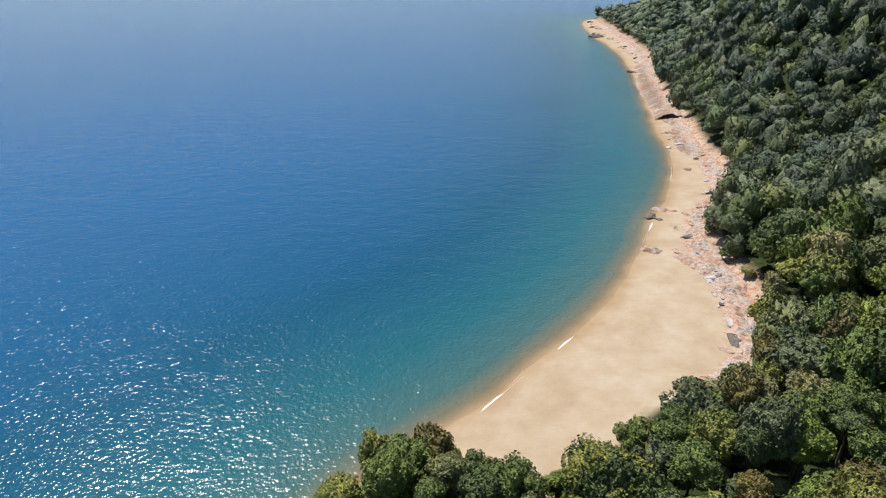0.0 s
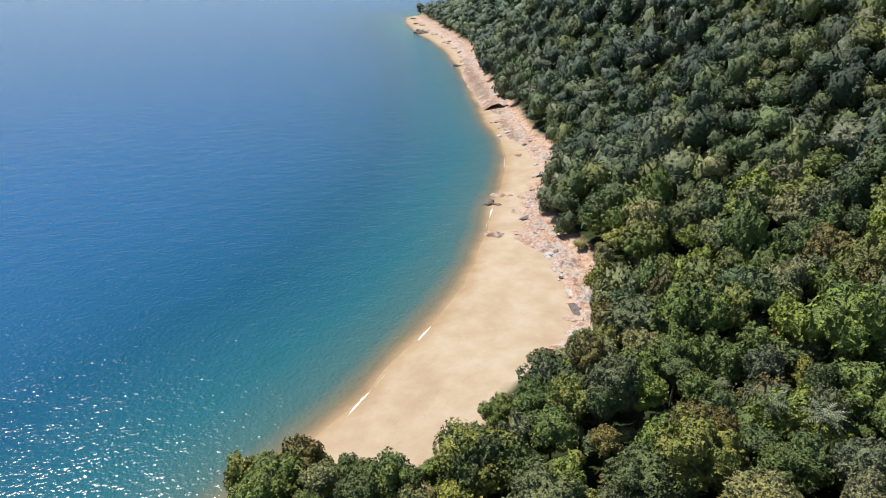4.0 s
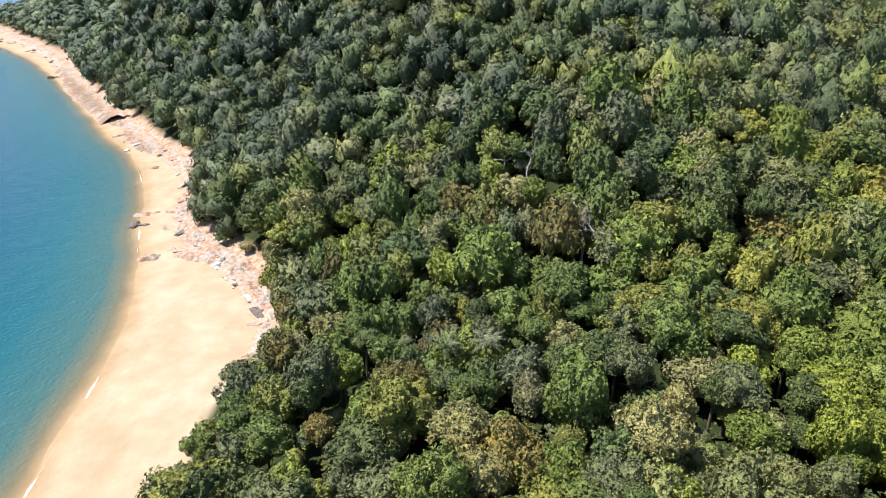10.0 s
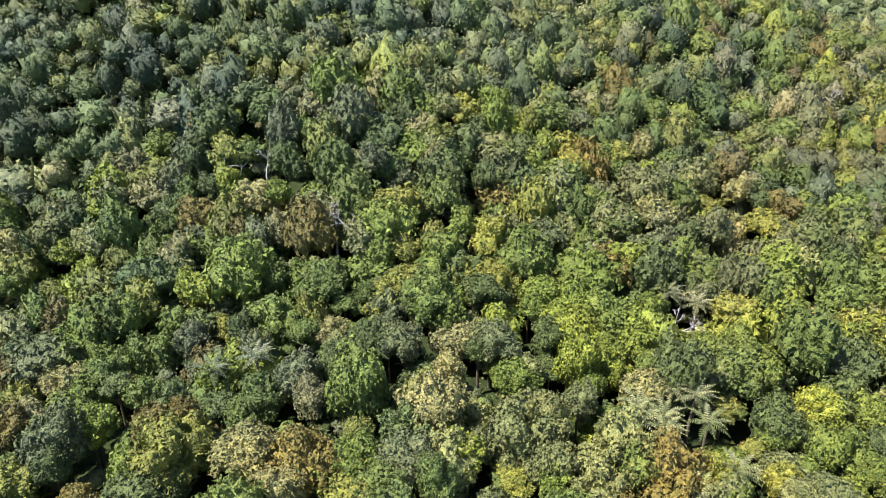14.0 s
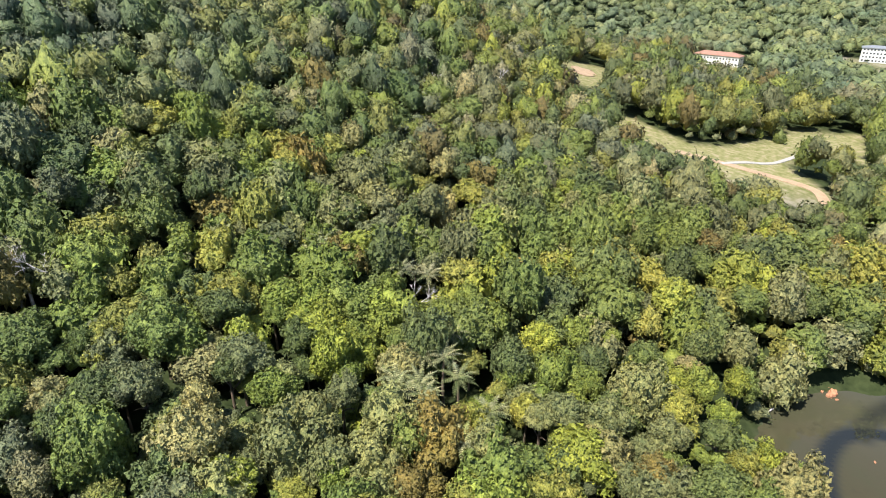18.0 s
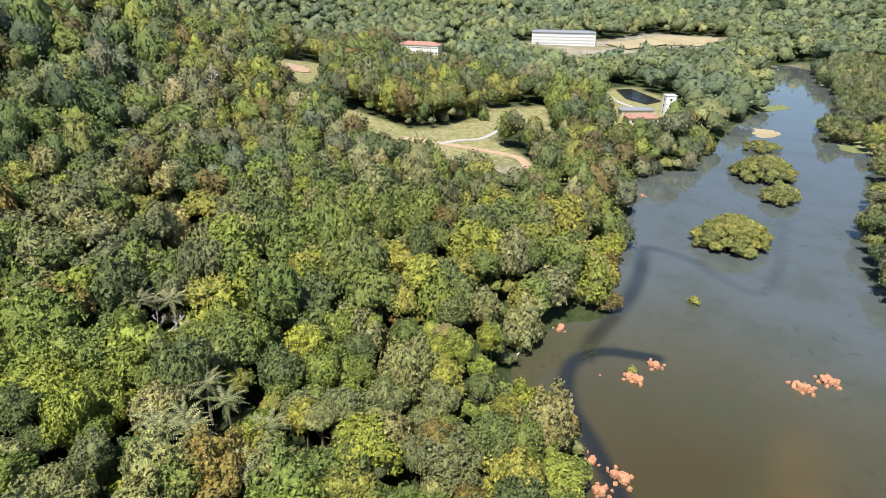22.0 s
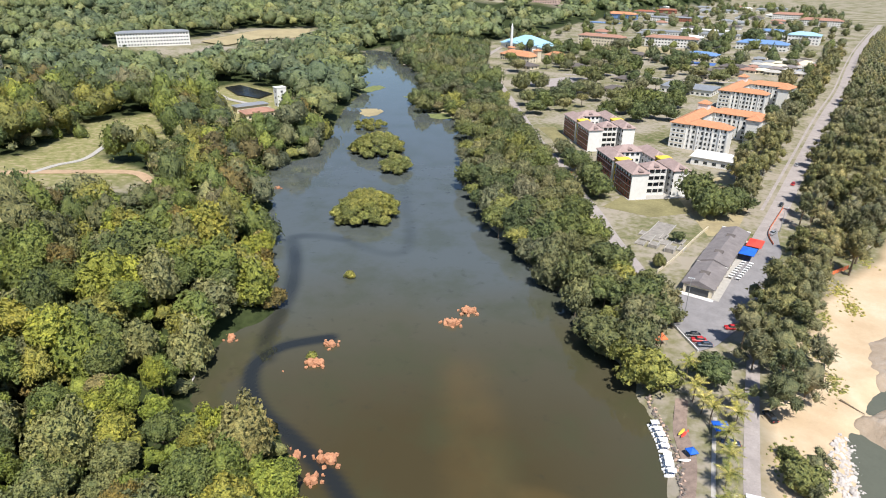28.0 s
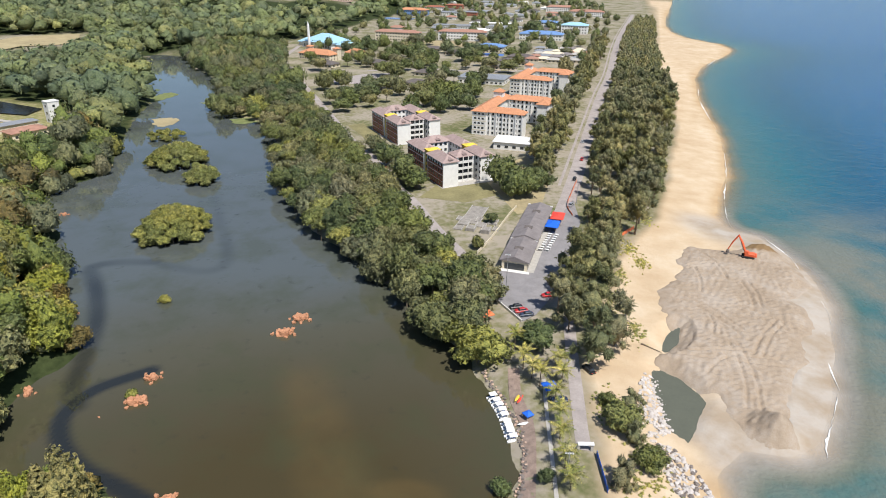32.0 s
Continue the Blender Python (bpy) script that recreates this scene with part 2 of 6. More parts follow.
def inside(P, poly):
    x, y = P[:, 0], P[:, 1]
    c = np.zeros(len(P), bool)
    for (x1, y1), (x2, y2) in zip(poly, np.roll(poly, -1, 0)):
        if y1 == y2:
            continue
        k = ((y1 > y) != (y2 > y)) & (x < (x2 - x1) * (y - y1) / (y2 - y1) + x1)
        c ^= k
    return c


def depth_in(P, poly):
    """Signed distance: positive inside the outline."""
    return seg_dist(P, poly, True) * np.where(inside(P, poly), 1, -1)


def sstep(x, a, b):
    t = np.clip((x - a) / (b - a), 0, 1)
    return t * t * (3 - 2 * t)


BAY = [(-30, 78), (-24, 87), (-17, 96), (-9, 105.5), (-1, 113), (10, 123), (22, 137), (37, 154), (51, 173), (68, 201), (79, 223), (95, 258), (114, 297), (130, 345),
       (141, 404), (159, 493), (182, 606), (207, 750), (219, 867), (228, 1023), (255, 1232), (300, 1330), (450, 1500)]
LONG = [(-1150, -4400), (-565, -2166), (-304, -1173), (-318, -897), (-226, -709), (-181, -572), (-149, -409), (-125, -324), (-102, -265),
        (-104, -246), (-111, -241), (-116, -206), (-109, -175), (-95, -149), (-91, -137), (-79, -117), (-71, -113), (-61, -114),
        (-52, -106), (-48, -85), (-42, -40), (-36, 20), (-34, 60)]
coast = np.concatenate([smooth_line(LONG, 8, 0.5, 3)[:-1], smooth_line(BAY, 8, 0.4, 4), np.array([(1200, 1900), (4400, 2200), (4400, -4400)])])
LEFT_BANK = [(46, -62), (62, -80), (78, -92), (90, -87), (98, -88), (109, -100), (115, -118), (111, -136), (129, -156), (139, -176), (163, -193), (166, -215),
             (196, -236), (200, -272), (193, -288), (208, -328), (238, -398), (262, -468), (335, -600), (392, -715)]
RIGHT_BANK = [(345, -706), (296, -630), (257, -577), (195, -455), (180, -432), (145, -398), (125, -355), (93, -271), (70, -229), (46, -202), (30, -182), (18, -162),
              (6, -150), (1, -138), (-4, -128), (-8, -118), (-9, -108), (-7, -96), (0, -76), (20, -60)]
lagoon = smooth_line(LEFT_BANK + RIGHT_BANK, 6, 0.7, 5, True)
VEG = [(400, 1600), (344, 1500), (300, 1290), (259, 927), (234, 741), (189, 568), (169, 453), (150, 359), (144, 295), (117, 257), (104, 230), (101, 193), (93, 162),
       (85, 140), (75, 128), (64, 126), (51, 120), (38, 103), (30, 95), (15, 91), (4, 97), (-7, 102), (-14, 96), (-21, 86), (-26, 66)]
woods = np.concatenate([smooth_line(VEG, 8, 0.6, 6), np.array([(-24, 30), (-14, -20), (20, -45)]), smooth_line(LEFT_BANK, 6, 0.7, 5),
                        np.array([(345, -720), (292, -800), (262, -880), (240, -1000), (220, -1200), (150, -1500), (40, -1850), (-100, -2400), (-500, -4400), (4400, -4400), (4400, 2200), (1200, 1900)])])
HILLS = [(200, 90, 12, 55), (360, 230, 75, 130), (330, 520, 90, 160), (420, 900, 90, 200), (500, 10, 48, 125), (720, 330, 125, 240),
         (1400, -480, 190, 270), (1350, -1300, 230, 400), (500, -2300, 160, 450)]


SPOIL = [(-78, -224), (-83, -222), (-91, -222), (-101, -227), (-110, -232), (-113, -222), (-113, -209), (-112, -198), (-104, -189), (-99, -186), (-103, -181), (-102, -174), (-98, -167), (-93, -158), (-88, -147),
         (-84, -138), (-79, -134), (-77, -124), (-72, -115), (-67, -115), (-64, -121), (-61, -125), (-60, -132), (-54, -136), (-51, -141), (-47, -147), (-57, -156), (-59, -160), (-57, -165), (-58, -177), (-60, -188),
         (-66, -196), (-73, -211)]
spoil_line = smooth_line(SPOIL, 6, 0.6, 8, True)
POND = [(-47, -143), (-53, -140), (-57, -131), (-55, -127), (-52, -121), (-49, -116), (-46, -119), (-46, -130)]
POOL = [(-52, -152), (-58, -158), (-60, -166), (-55, -160)]
pond_line, pool_line = smooth_line(POND, 3, 0.2, 9, True), smooth_line(POOL, 3, 0.2, 10, True)
HEAPS = [(-70.5, -120.5, 4.4, 3.4), (-106, -224, 2.6, 5.0), (-100, -214, 1.0, 6.0), (-106, -202, 1.3, 5.0), (-66, -150, 0.5, 9.0), (-88, -160, 0.7, 8.0), (-97, -176, 0.9, 5.0)]


_w = np.random.default_rng(77)
SAND_WAVES = [(k * math.cos(a), k * math.sin(a), p, 0.35 * h) for k, a, p, h in zip(_w.uniform(0.35, 1.7, 14), _w.uniform(0, 3.14, 14), _w.uniform(0, 6.28, 14), _w.uniform(0.05, 0.16, 14))]


def rough_sand(Q):
    """Tipped and driven-over sand: crossing ridges of several lengths."""
    s = np.zeros(len(Q))
    for a, b, p, h in SAND_WAVES:
        s += h * (1 - 2 * np.abs(np.sin(0.5 * (Q[:, 0] * a + Q[:, 1] * b + p + 1.5 * np.sin(Q[:, 0] * 0.07 + Q[:, 1] * 0.05 + p)))))
    return s


RUTS = [(-71, -156, -66, -127, 1.5), (-73.5, -156, -69, -126, 1.5), (-51, -149, -84, -146, -1), (-52, -152, -84, -149, -1), (-75, -205, -72, -186, 1), (-80, -222, -84, -196, 2), (-62, -182, -76, -160, 2), (-64, -184, -78, -162, 2),
        (-80, -176, -96, -166, -2), (-82, -179, -98, -169, -2), (-92, -214, -110, -198, 2), (-70, -172, -68, -160, 1),
        (-76, -150, -90, -170, 1), (-78, -149, -92, -169, 1), (-88, -196, -86, -178, 1), (-90.5, -196, -88.5, -178, 1), (-58, -150, -80, -152, 0.5), (-66, -200, -82, -206, 1), (-68, -203, -84, -209, 1), (-60, -140, -72, -150, 1)]


def tipped_sand(Q, sp):
    """The small relief of the tipped sand: ridges, clods, wheel ruts and slumped edges."""
    patch = 0.5 + 0.5 * np.sin(Q[:, 0] * 0.11 + 1.3 * np.sin(Q[:, 1] * 0.09)) * np.sin(Q[:, 1] * 0.13 + 0.7)
    add = rough_sand(Q) * (0.25 + 0.75 * patch)
    r = np.random.default_rng(78)
    for k in range(16):
        a, f = r.uniform(0, 3.14), r.uniform(2.2, 4.5)
        add += 0.06 * np.sin(f * (Q[:, 0] * math.cos(a) + Q[:, 1] * math.sin(a)) + r.uniform(0, 6.3))
    for k in range(60):
        # blade marks: short parallel furrows in fans
        x, y, a = r.uniform(-110, -56), r.uniform(-220, -120), r.normal(0.9, 0.5)
        u, v = (Q[:, 0] - x) * math.cos(a) + (Q[:, 1] - y) * math.sin(a), (Q[:, 1] - y) * math.cos(a) - (Q[:, 0] - x) * math.sin(a)
        add += 0.22 * np.exp(-(u / r.uniform(3, 6)) ** 2 - (v / r.uniform(2, 4)) ** 2) * np.sin(v * r.uniform(2.0, 3.4))
    for x0, y0, x1, y1, bow in RUTS:
        run = np.array([x1 - x0, y1 - y0], float)
        length = np.hypot(*run)
        run /= length
        along, off = (Q[:, 0] - x0) * run[0] + (Q[:, 1] - y0) * run[1], (Q[:, 1] - y0) * run[0] - (Q[:, 0] - x0) * run[1]
        off = off - bow * np.sin(math.pi * np.clip(along / length, 0, 1))
        on = sstep(along, -1, 1) * sstep(along, length + 1, length - 1)
        add += on * (0.35 * np.exp(-((np.abs(off) - 0.75) / 0.4) ** 2) - 0.6 * np.exp(-(off / 0.45) ** 2))
    return add * sstep(sp, 0.2, 4)


def heights(P):
    """Ground level, and the distances inland, into the lagoon and into the woods."""
    P = np.atleast_2d(np.asarray(P, float))
    d, dl, dv = depth_in(P, coast), depth_in(P, lagoon), depth_in(P, woods)
    z = np.where(d > 0, 2.4 * (1 - np.exp(-d / 22)), np.maximum(d * 0.07, -9))
    hill = np.zeros(len(P))
    for x, y, h, s in HILLS:
        hill += h * np.exp(-((P[:, 0] - x) ** 2 + (P[:, 1] - y) ** 2) / (2 * s * s))
    z = z + hill * sstep(dv, -2, 110) + 2.5 * sstep(dv, -1, 8) * (d > 0)
    bank = np.where(dl > 0, -0.25 - np.minimum(dl * 0.1, 1.4), np.clip(-dl * 0.4 - 0.25, -1, 60))
    z = np.where(dl > -30, np.minimum(z, bank), z)
    near = (np.abs(P[:, 0] + 80) < 60) & (np.abs(P[:, 1] + 180) < 100)
    if near.any():
        Q = P[near]
        sp = depth_in(Q, spoil_line)
        add = sstep(sp, -0.5, 5.0) * 0.7
        for x, y, h, s in HEAPS:
            add += h * np.maximum(0, 1 - np.hypot(Q[:, 0] - x, Q[:, 1] - y) / (2 * s)) ** 1.2
        zz = z[near] + add
        for line in (pond_line, pool_line):
            pd = depth_in(Q, line)
            zz = np.where(pd > -4, np.minimum(zz, np.where(pd > 0, 0.1 - pd * 0.15, 0.1 - pd * 0.5)), zz)
        z[near] = zz
    return z, d, dl, dv


def spread(lo, hi, a, b, fine, grow):
    """Grid lines: even between a and b, wider and wider beyond."""
    v = list(np.arange(a, b + fine, fine))
    s = fine
    while v[-1] < hi:
        s *= grow
        v.append(v[-1] + s)
    s, w = fine, [v[0]]
    while w[-1] > lo:
        s *= grow
        w.append(w[-1] - s)
    return np.array(w[:0:-1] + v)


def sheet(name, gx, gy, z, mat, keep=None):
    """A mesh over grid lines, with levels z; returns the object."""
    nx, ny = len(gx), len(gy)
    X, Y = np.meshgrid(gx, gy)
    V = np.column_stack([X.ravel(), Y.ravel(), z])
    i = np.arange(nx * ny).reshape(ny, nx)
    Q = np.column_stack([i[:-1, :-1].ravel(), i[:-1, 1:].ravel(), i[1:, 1:].ravel(), i[1:, :-1].ravel()])
    if keep is not None:
        Q = Q[keep[Q].any(1)]
    ob = new(name, mesh_of(name, V, Q))
    ob.data.materials.append(mat)
    return ob


def mesh_of(name, V, F, smooth=True):
    """A mesh from arrays; F has three or four corners a face."""
    me = bpy.data.meshes.new(name)
    k = F.shape[1]
    me.vertices.add(len(V))
    me.vertices.foreach_set("co", np.asarray(V, np.float32).ravel())
    me.loops.add(F.size)
    me.loops.foreach_set("vertex_index", F.astype(np.int32).ravel())
    me.polygons.add(len(F))
    me.polygons.foreach_set("loop_start", np.arange(0, F.size, k, dtype=np.int32))
    me.polygons.foreach_set("use_smooth", np.full(len(F), smooth))
    me.update(calc_edges=True)
    return me


def point_attr(me, name, values):
    v = np.asarray(values, np.float32)
    if v.ndim == 1:
        at = me.attributes.new(name, "FLOAT", "POINT")
        at.data.foreach_set("value", v)
    else:
        at = me.attributes.new(name, "FLOAT_COLOR", "POINT")
        at.data.foreach_set("color", np.column_stack([v, np.ones(len(v))]).astype(np.float32).ravel())


# clearings beyond the lagoon's wooded bank
OPEN_LAND = [
    [(468, -158), (505, -196), (494, -214), (425, -184), (392, -166), (408, -150)],
    [(340, -146), (346, -162), (304, -180), (303, -203), (318, -240), (338, -268), (332, -312), (276, -268), (300, -246), (276, -218), (222, -212), (222, -192), (243, -176), (285, -160)],
    [(360, -398), (352, -428), (300, -412), (262, -384), (246, -322), (262, -304), (300, -345)],
    [(622, -340), (575, -395), (520, -375), (545, -320)],
    [(612, -500), (560, -612), (470, -585), (500, -480)],
    [(690, -462), (660, -515), (640, -500), (670, -455)],
    [(470, -1230), (380, -1260), (400, -1340), (490, -1320)],
    [(330, -1290), (265, -1300), (280, -1370), (345, -1360)],
    [(560, -590), (500, -580), (455, -700), (495, -775), (560, -715)],
]
# ---- ground and water ----
def finer(v, a, b):
    """Halves the steps between a and b."""
    k = v[(v > a) & (v < b)]
    return np.sort(np.concatenate([v, (k[1:] + k[:-1]) / 2]))


gx, gy = finer(spread(-4400, 4400, -130, 200, 3.0, 1.06), -120, -44), finer(spread(-4400, 4400, -300, 230, 3.0, 1.06), -255, -108)
GX, GY = np.meshgrid(gx, gy)
GP = np.column_stack([GX.ravel(), GY.ravel()])
gz, gd, gl, gv = heights(GP)
under = 1.3 * sstep(depth_in(GP, spoil_line), 1, 4)
ground = sheet("ground", gx, gy, gz - 1.4 * under, M_ground)
BELT_EDGE = [(-480, -2100), (-300, -1250), (-198, -794), (-138, -475), (-98, -330), (-73, -255), (-56, -222), (-44, -190), (-36, -165), (-34, -150), (-28, -146), (-27, -130), (-28, -112),
             (-27, -95), (-24, -60)]
shore_side = np.concatenate([smooth_line(BELT_EDGE, 8, 0.8, 12), np.array([(-300, -60), (-1500, -2100)])])
bs = depth_in(GP, shore_side)
sandw = np.maximum(sstep(bs, -3, 3), (GP[:, 1] > 0) * 1.0) * sstep(-gv, -1, 2)
fields = np.zeros(len(GP))
for poly in OPEN_LAND:
    fields = np.maximum(fields, sstep(depth_in(GP, np.array(poly, float)), -6, 2))
point_attr(ground.data, "cover", np.column_stack([sandw, np.maximum(sstep(-gv, 0, 6) * (1 - sandw), fields), 1 - sstep(gd, -1, 6)]))
point_attr(ground.data, "earth", sstep(gv, -9, -5) * sstep(gv, 9, 4) * sstep(GP[:, 1], 132, 140))
wash = sstep(np.hypot((GP[:, 0] + 88) / 0.6, GP[:, 1] + 172), 98, 80) * sstep(gd, 26, 9) * sstep(GP[:, 0], -46, -54)
point_attr(ground.data, "spoil", np.zeros(len(GP)))
point_attr(ground.data, "wash", wash)
point_attr(ground.data, "lush", sstep(GP[:, 0] - 0.35 * (GP[:, 1] + 300), 180, 230) * sstep(GP[:, 1], -460, -430))
point_attr(ground.data, "pale", sstep(GP[:, 1], 20, -20))
tagged(ground, "hilly tropical land with pale sand beaches and green ground", "ground", kind="structure")

_lat = np.random.default_rng(91).random((64, 64))


def value_noise(P, size, shift=0.0):
    """Smooth random relief, 0 to 1, with lumps of a given size."""
    q = P / size + shift
    i = np.floor(q).astype(int)
    f = q - i
    f = f * f * (3 - 2 * f)
    a, b = i[:, 0] % 64, i[:, 1] % 64
    c, d = (a + 1) % 64, (b + 1) % 64
    return (_lat[a, b] * (1 - f[:, 0]) + _lat[c, b] * f[:, 0]) * (1 - f[:, 1]) + (_lat[a, d] * (1 - f[:, 0]) + _lat[c, d] * f[:, 0]) * f[:, 1]


# the sand tipped on the beach, with its own fine relief
sx, sy = np.arange(-117, -43, 0.5), np.arange(-236, -110, 0.5)
SX, SY = np.meshgrid(sx, sy)
SPT = np.column_stack([SX.ravel(), SY.ravel()])
s_in = depth_in(SPT, spoil_line) + 4.0 * (value_noise(SPT, 7.0, 2.1) - 0.5) + 1.6 * (value_noise(SPT, 2.2, 9.4) - 0.5)
sz = np.zeros(len(SPT)) - 5
hit_ = s_in > -2.5
SQ = SPT[hit_]
clods = 0.5 * value_noise(SQ, 1.3, 4.1) * value_noise(SQ, 9.0, 6.2) + 0.45 * np.abs(value_noise(SQ, 3.4, 8.8) - 0.5) + 0.25 * value_noise(SQ, 0.7, 1.9)
sz[hit_] = heights(SQ)[0] + (clods - 0.4) * 0.55 * sstep(s_in[hit_], 0.5, 3) + tipped_sand(SQ, s_in[hit_]) * 0.72 + 0.22 - 0.9 * sstep(s_in[hit_], 1.2, -1.8)
tip = sheet("sand_heap", sx, sy, sz, M_ground, keep=s_in > -1.8)
point_attr(tip.data, "cover", np.column_stack([np.ones(len(SPT)), np.zeros(len(SPT)), np.zeros(len(SPT))]))
point_attr(tip.data, "spoil", np.ones(len(SPT)))
point_attr(tip.data, "damp", sstep(np.hypot((SPT[:, 0] + 106) / 1.5, SPT[:, 1] + 225.5), 6.5, 4.5))
tagged(tip, "broad heap of tipped grey-tan sand with wheel ruts", "sand heap", kind="structure")

# broken rock ledges between the bay's sand and its woods
LEDGES = (((66, 132, 120, 300), 0.55), ((112, 280, 176, 452), 0.9), ((140, 440, 280, 1260), 3.0))
for (x0, y0, x1, y1), fine in LEDGES:
    ex, ey = np.arange(x0, x1, fine), np.arange(y0, y1, fine)
    EX, EY = np.meshgrid(ex, ey)
    EP = np.column_stack([EX.ravel(), EY.ravel()])
    ez, ed, el, ev = heights(EP)
    wide = 6.0 + 7.0 * value_noise(EP, 26.0) + (4.0 if fine > 0.8 else 0.0) + 5.0 * (fine > 2)
    m = sstep(-ev, wide, wide * 0.55) * sstep(-ev, -3, 0)
    patchy = sstep(value_noise(EP, 4.5, 5.2), 0.3, 0.55)
    for line, w in (([(79, 218), (86, 212), (91, 203), (93, 196)], 4.2), ([(95, 263), (103, 256), (110, 246)], 3.2), ([(97, 238), (104, 230)], 3.0), ([(130, 322), (140, 312)], 3.4)):
        m = np.maximum(m, patchy * sstep(seg_dist(EP, np.array(line, float), False), w, w * 0.3))
    lump, crack = value_noise(EP, 5.0 * max(1, fine), 3.3), value_noise(EP, 1.6 * max(1, fine), 7.7)
    bed = (EP[:, 0] * 0.55 + EP[:, 1] * 0.83 + 3.0 * value_noise(EP, 9.0, 1.1)) / (2.3 * max(1, fine))
    bed = bed - np.floor(bed)
    rise = max(1, fine * 0.7) * (1.5 * lump + 0.9 * bed * (0.4 + crack) + 0.5 * crack - 0.35)
    keep_ = m > 0.02
    led = sheet("rock_ledge", ex, ey, ez - 0.5 + m * (0.15 + rise), M_ledge, keep=keep_)
    point_attr(led.data, "weed", sstep(ed, 16, 6) * sstep(ed, -2, 1) * (crack > 0.3) * 0.8)
    tagged(led, "broken pinkish-grey rock ledges at the foot of the woods", "rock ledge", kind="structure")

sea = sheet("water_sea", gx, gy, np.zeros(len(GP)), M_sea, keep=gd < 14)
point_attr(sea.data, "depth", 1 - np.exp(-np.maximum(-gd, 0) / 74))
point_attr(sea.data, "silt_and_reflection", sstep(np.hypot(GP[:, 0] + 100, GP[:, 1] + 150), 190, 60))
far_off = np.hypot(GP[:, 0] + 92, GP[:, 1] + 175)
point_attr(sea.data, "milk", sstep(gd, -9, -1) * sstep(far_off, 118, 80))
tagged(sea, "calm blue-green sea with sun glitter and clear shallows", "sea", kind="structure")

lx, ly = spread(-20, 420, -20, 150, 1.2, 1.05), spread(-730, -50, -235, -50, 1.2, 1.05)
LX, LY = np.meshgrid(lx, ly)
LP = np.column_stack([LX.ravel(), LY.ravel()])
ll = depth_in(LP, lagoon)
lag = sheet("water_lagoon", lx, ly, np.full(len(LP), 0.05), M_lagoon, keep=ll > -3)
CHANNEL = [(50, -78), (58, -84), (66, -88), (75, -92), (84, -95.5), (92.6, -102), (98, -109.6), (99, -116.6), (96.5, -122.6), (92, -127), (87, -131)]
FORK = [(97.7, -115.2), (102.4, -120.8), (107.4, -133.5), (114.8, -151.7), (124.9, -169.1), (133.5, -181), (138.4, -188.4), (131.2, -193), (118, -194.5)]
LOOP = [(124, -262), (114, -241), (99, -213), (92.6, -196), (95, -190), (101, -189), (109, -190.7), (118, -194.5)]
# course of a paler brown streak: a reflection painted into the lagoon's colour
REFLECTION_STREAK = [(49, -143), (41, -123), (33, -104), (27, -91), (22, -78)]
c1, c2, c3 = (seg_dist(LP, smooth_line(line, 3), False) for line in (CHANNEL, FORK, LOOP))
fork_fade = sstep(LP[:, 1], -205, -165) * 0.42 + 0.36 + 0.12 * np.sin(LP[:, 0] * 0.21) * np.sin(LP[:, 1] * 0.17)
faint = 0.26 + 0.12 * np.sin(LP[:, 0] * 0.17) * np.sin(LP[:, 1] * 0.13)
point_attr(lag.data, "channel", np.maximum.reduce([sstep(c1, 3.3, 1.2), sstep(c2, 4.2, 0.8) * fork_fade, sstep(c3, 4.2, 0.4) * faint]) * 0.92)
# the painted reflection streak, plus a brown spot at the near end
point_attr(lag.data, "silt_and_reflection", 0.3 * sstep(seg_dist(LP, smooth_line(REFLECTION_STREAK, 3), False), 11, 2) * sstep(LP[:, 1], -146, -128) + 0.5 * sstep(np.hypot((LP[:, 0] - 14) / 2.2, LP[:, 1] + 95), 5, 2))
point_attr(lag.data, "mud", sstep(LP[:, 1], -215, -90) * sstep(np.abs(LP[:, 0] - 35), 140, 5))
tagged(lag, "still brown lagoon water with a darker winding channel", "lagoon", kind="structure")


px, py = np.arange(-64, -42, 1.0), np.arange(-170, -110, 1.0)
PX, PY = np.meshgrid(px, py)
PP = np.column_stack([PX.ravel(), PY.ravel()])
M_pond = plain("pond_water", (0.11, 0.115, 0.085), 0.06, 0.5, var=0.08, scale=0.15)
for line, label in ((pond_line, "still grey-green pool behind the heaped sand"), (pool_line, "shallow puddle on the wet sand")):
    pond = sheet("water_pond", px, py, np.full(len(PP), 0.3), M_pond, keep=depth_in(PP, line) > -1.2)
    tagged(pond, label, "pool", kind="structure")

# ---- trees ----
def ico(level):
    bm = bmesh.new()
    bmesh.ops.create_icosphere(bm, subdivisions=level, radius=1.0)
    V = np.array([v.co[:] for v in bm.verts])
    F = np.array([[v.index for v in f.verts] for f in bm.faces])
    bm.free()
    return V, F


ICO1, ICO2, ICO3, ICO4 = ico(1), ico(2), ico(3), ico(4)


def reach(U, cents, rads):
    """How far the union of balls reaches from the middle along each direction U."""
    best = np.zeros(len(U))
    for c, q in zip(cents, rads):
        uc = U @ c
        disc = q * q - c @ c + uc * uc
        best = np.maximum(best, np.where(disc > 0, uc + np.sqrt(np.maximum(disc, 0)), 0))
    return best


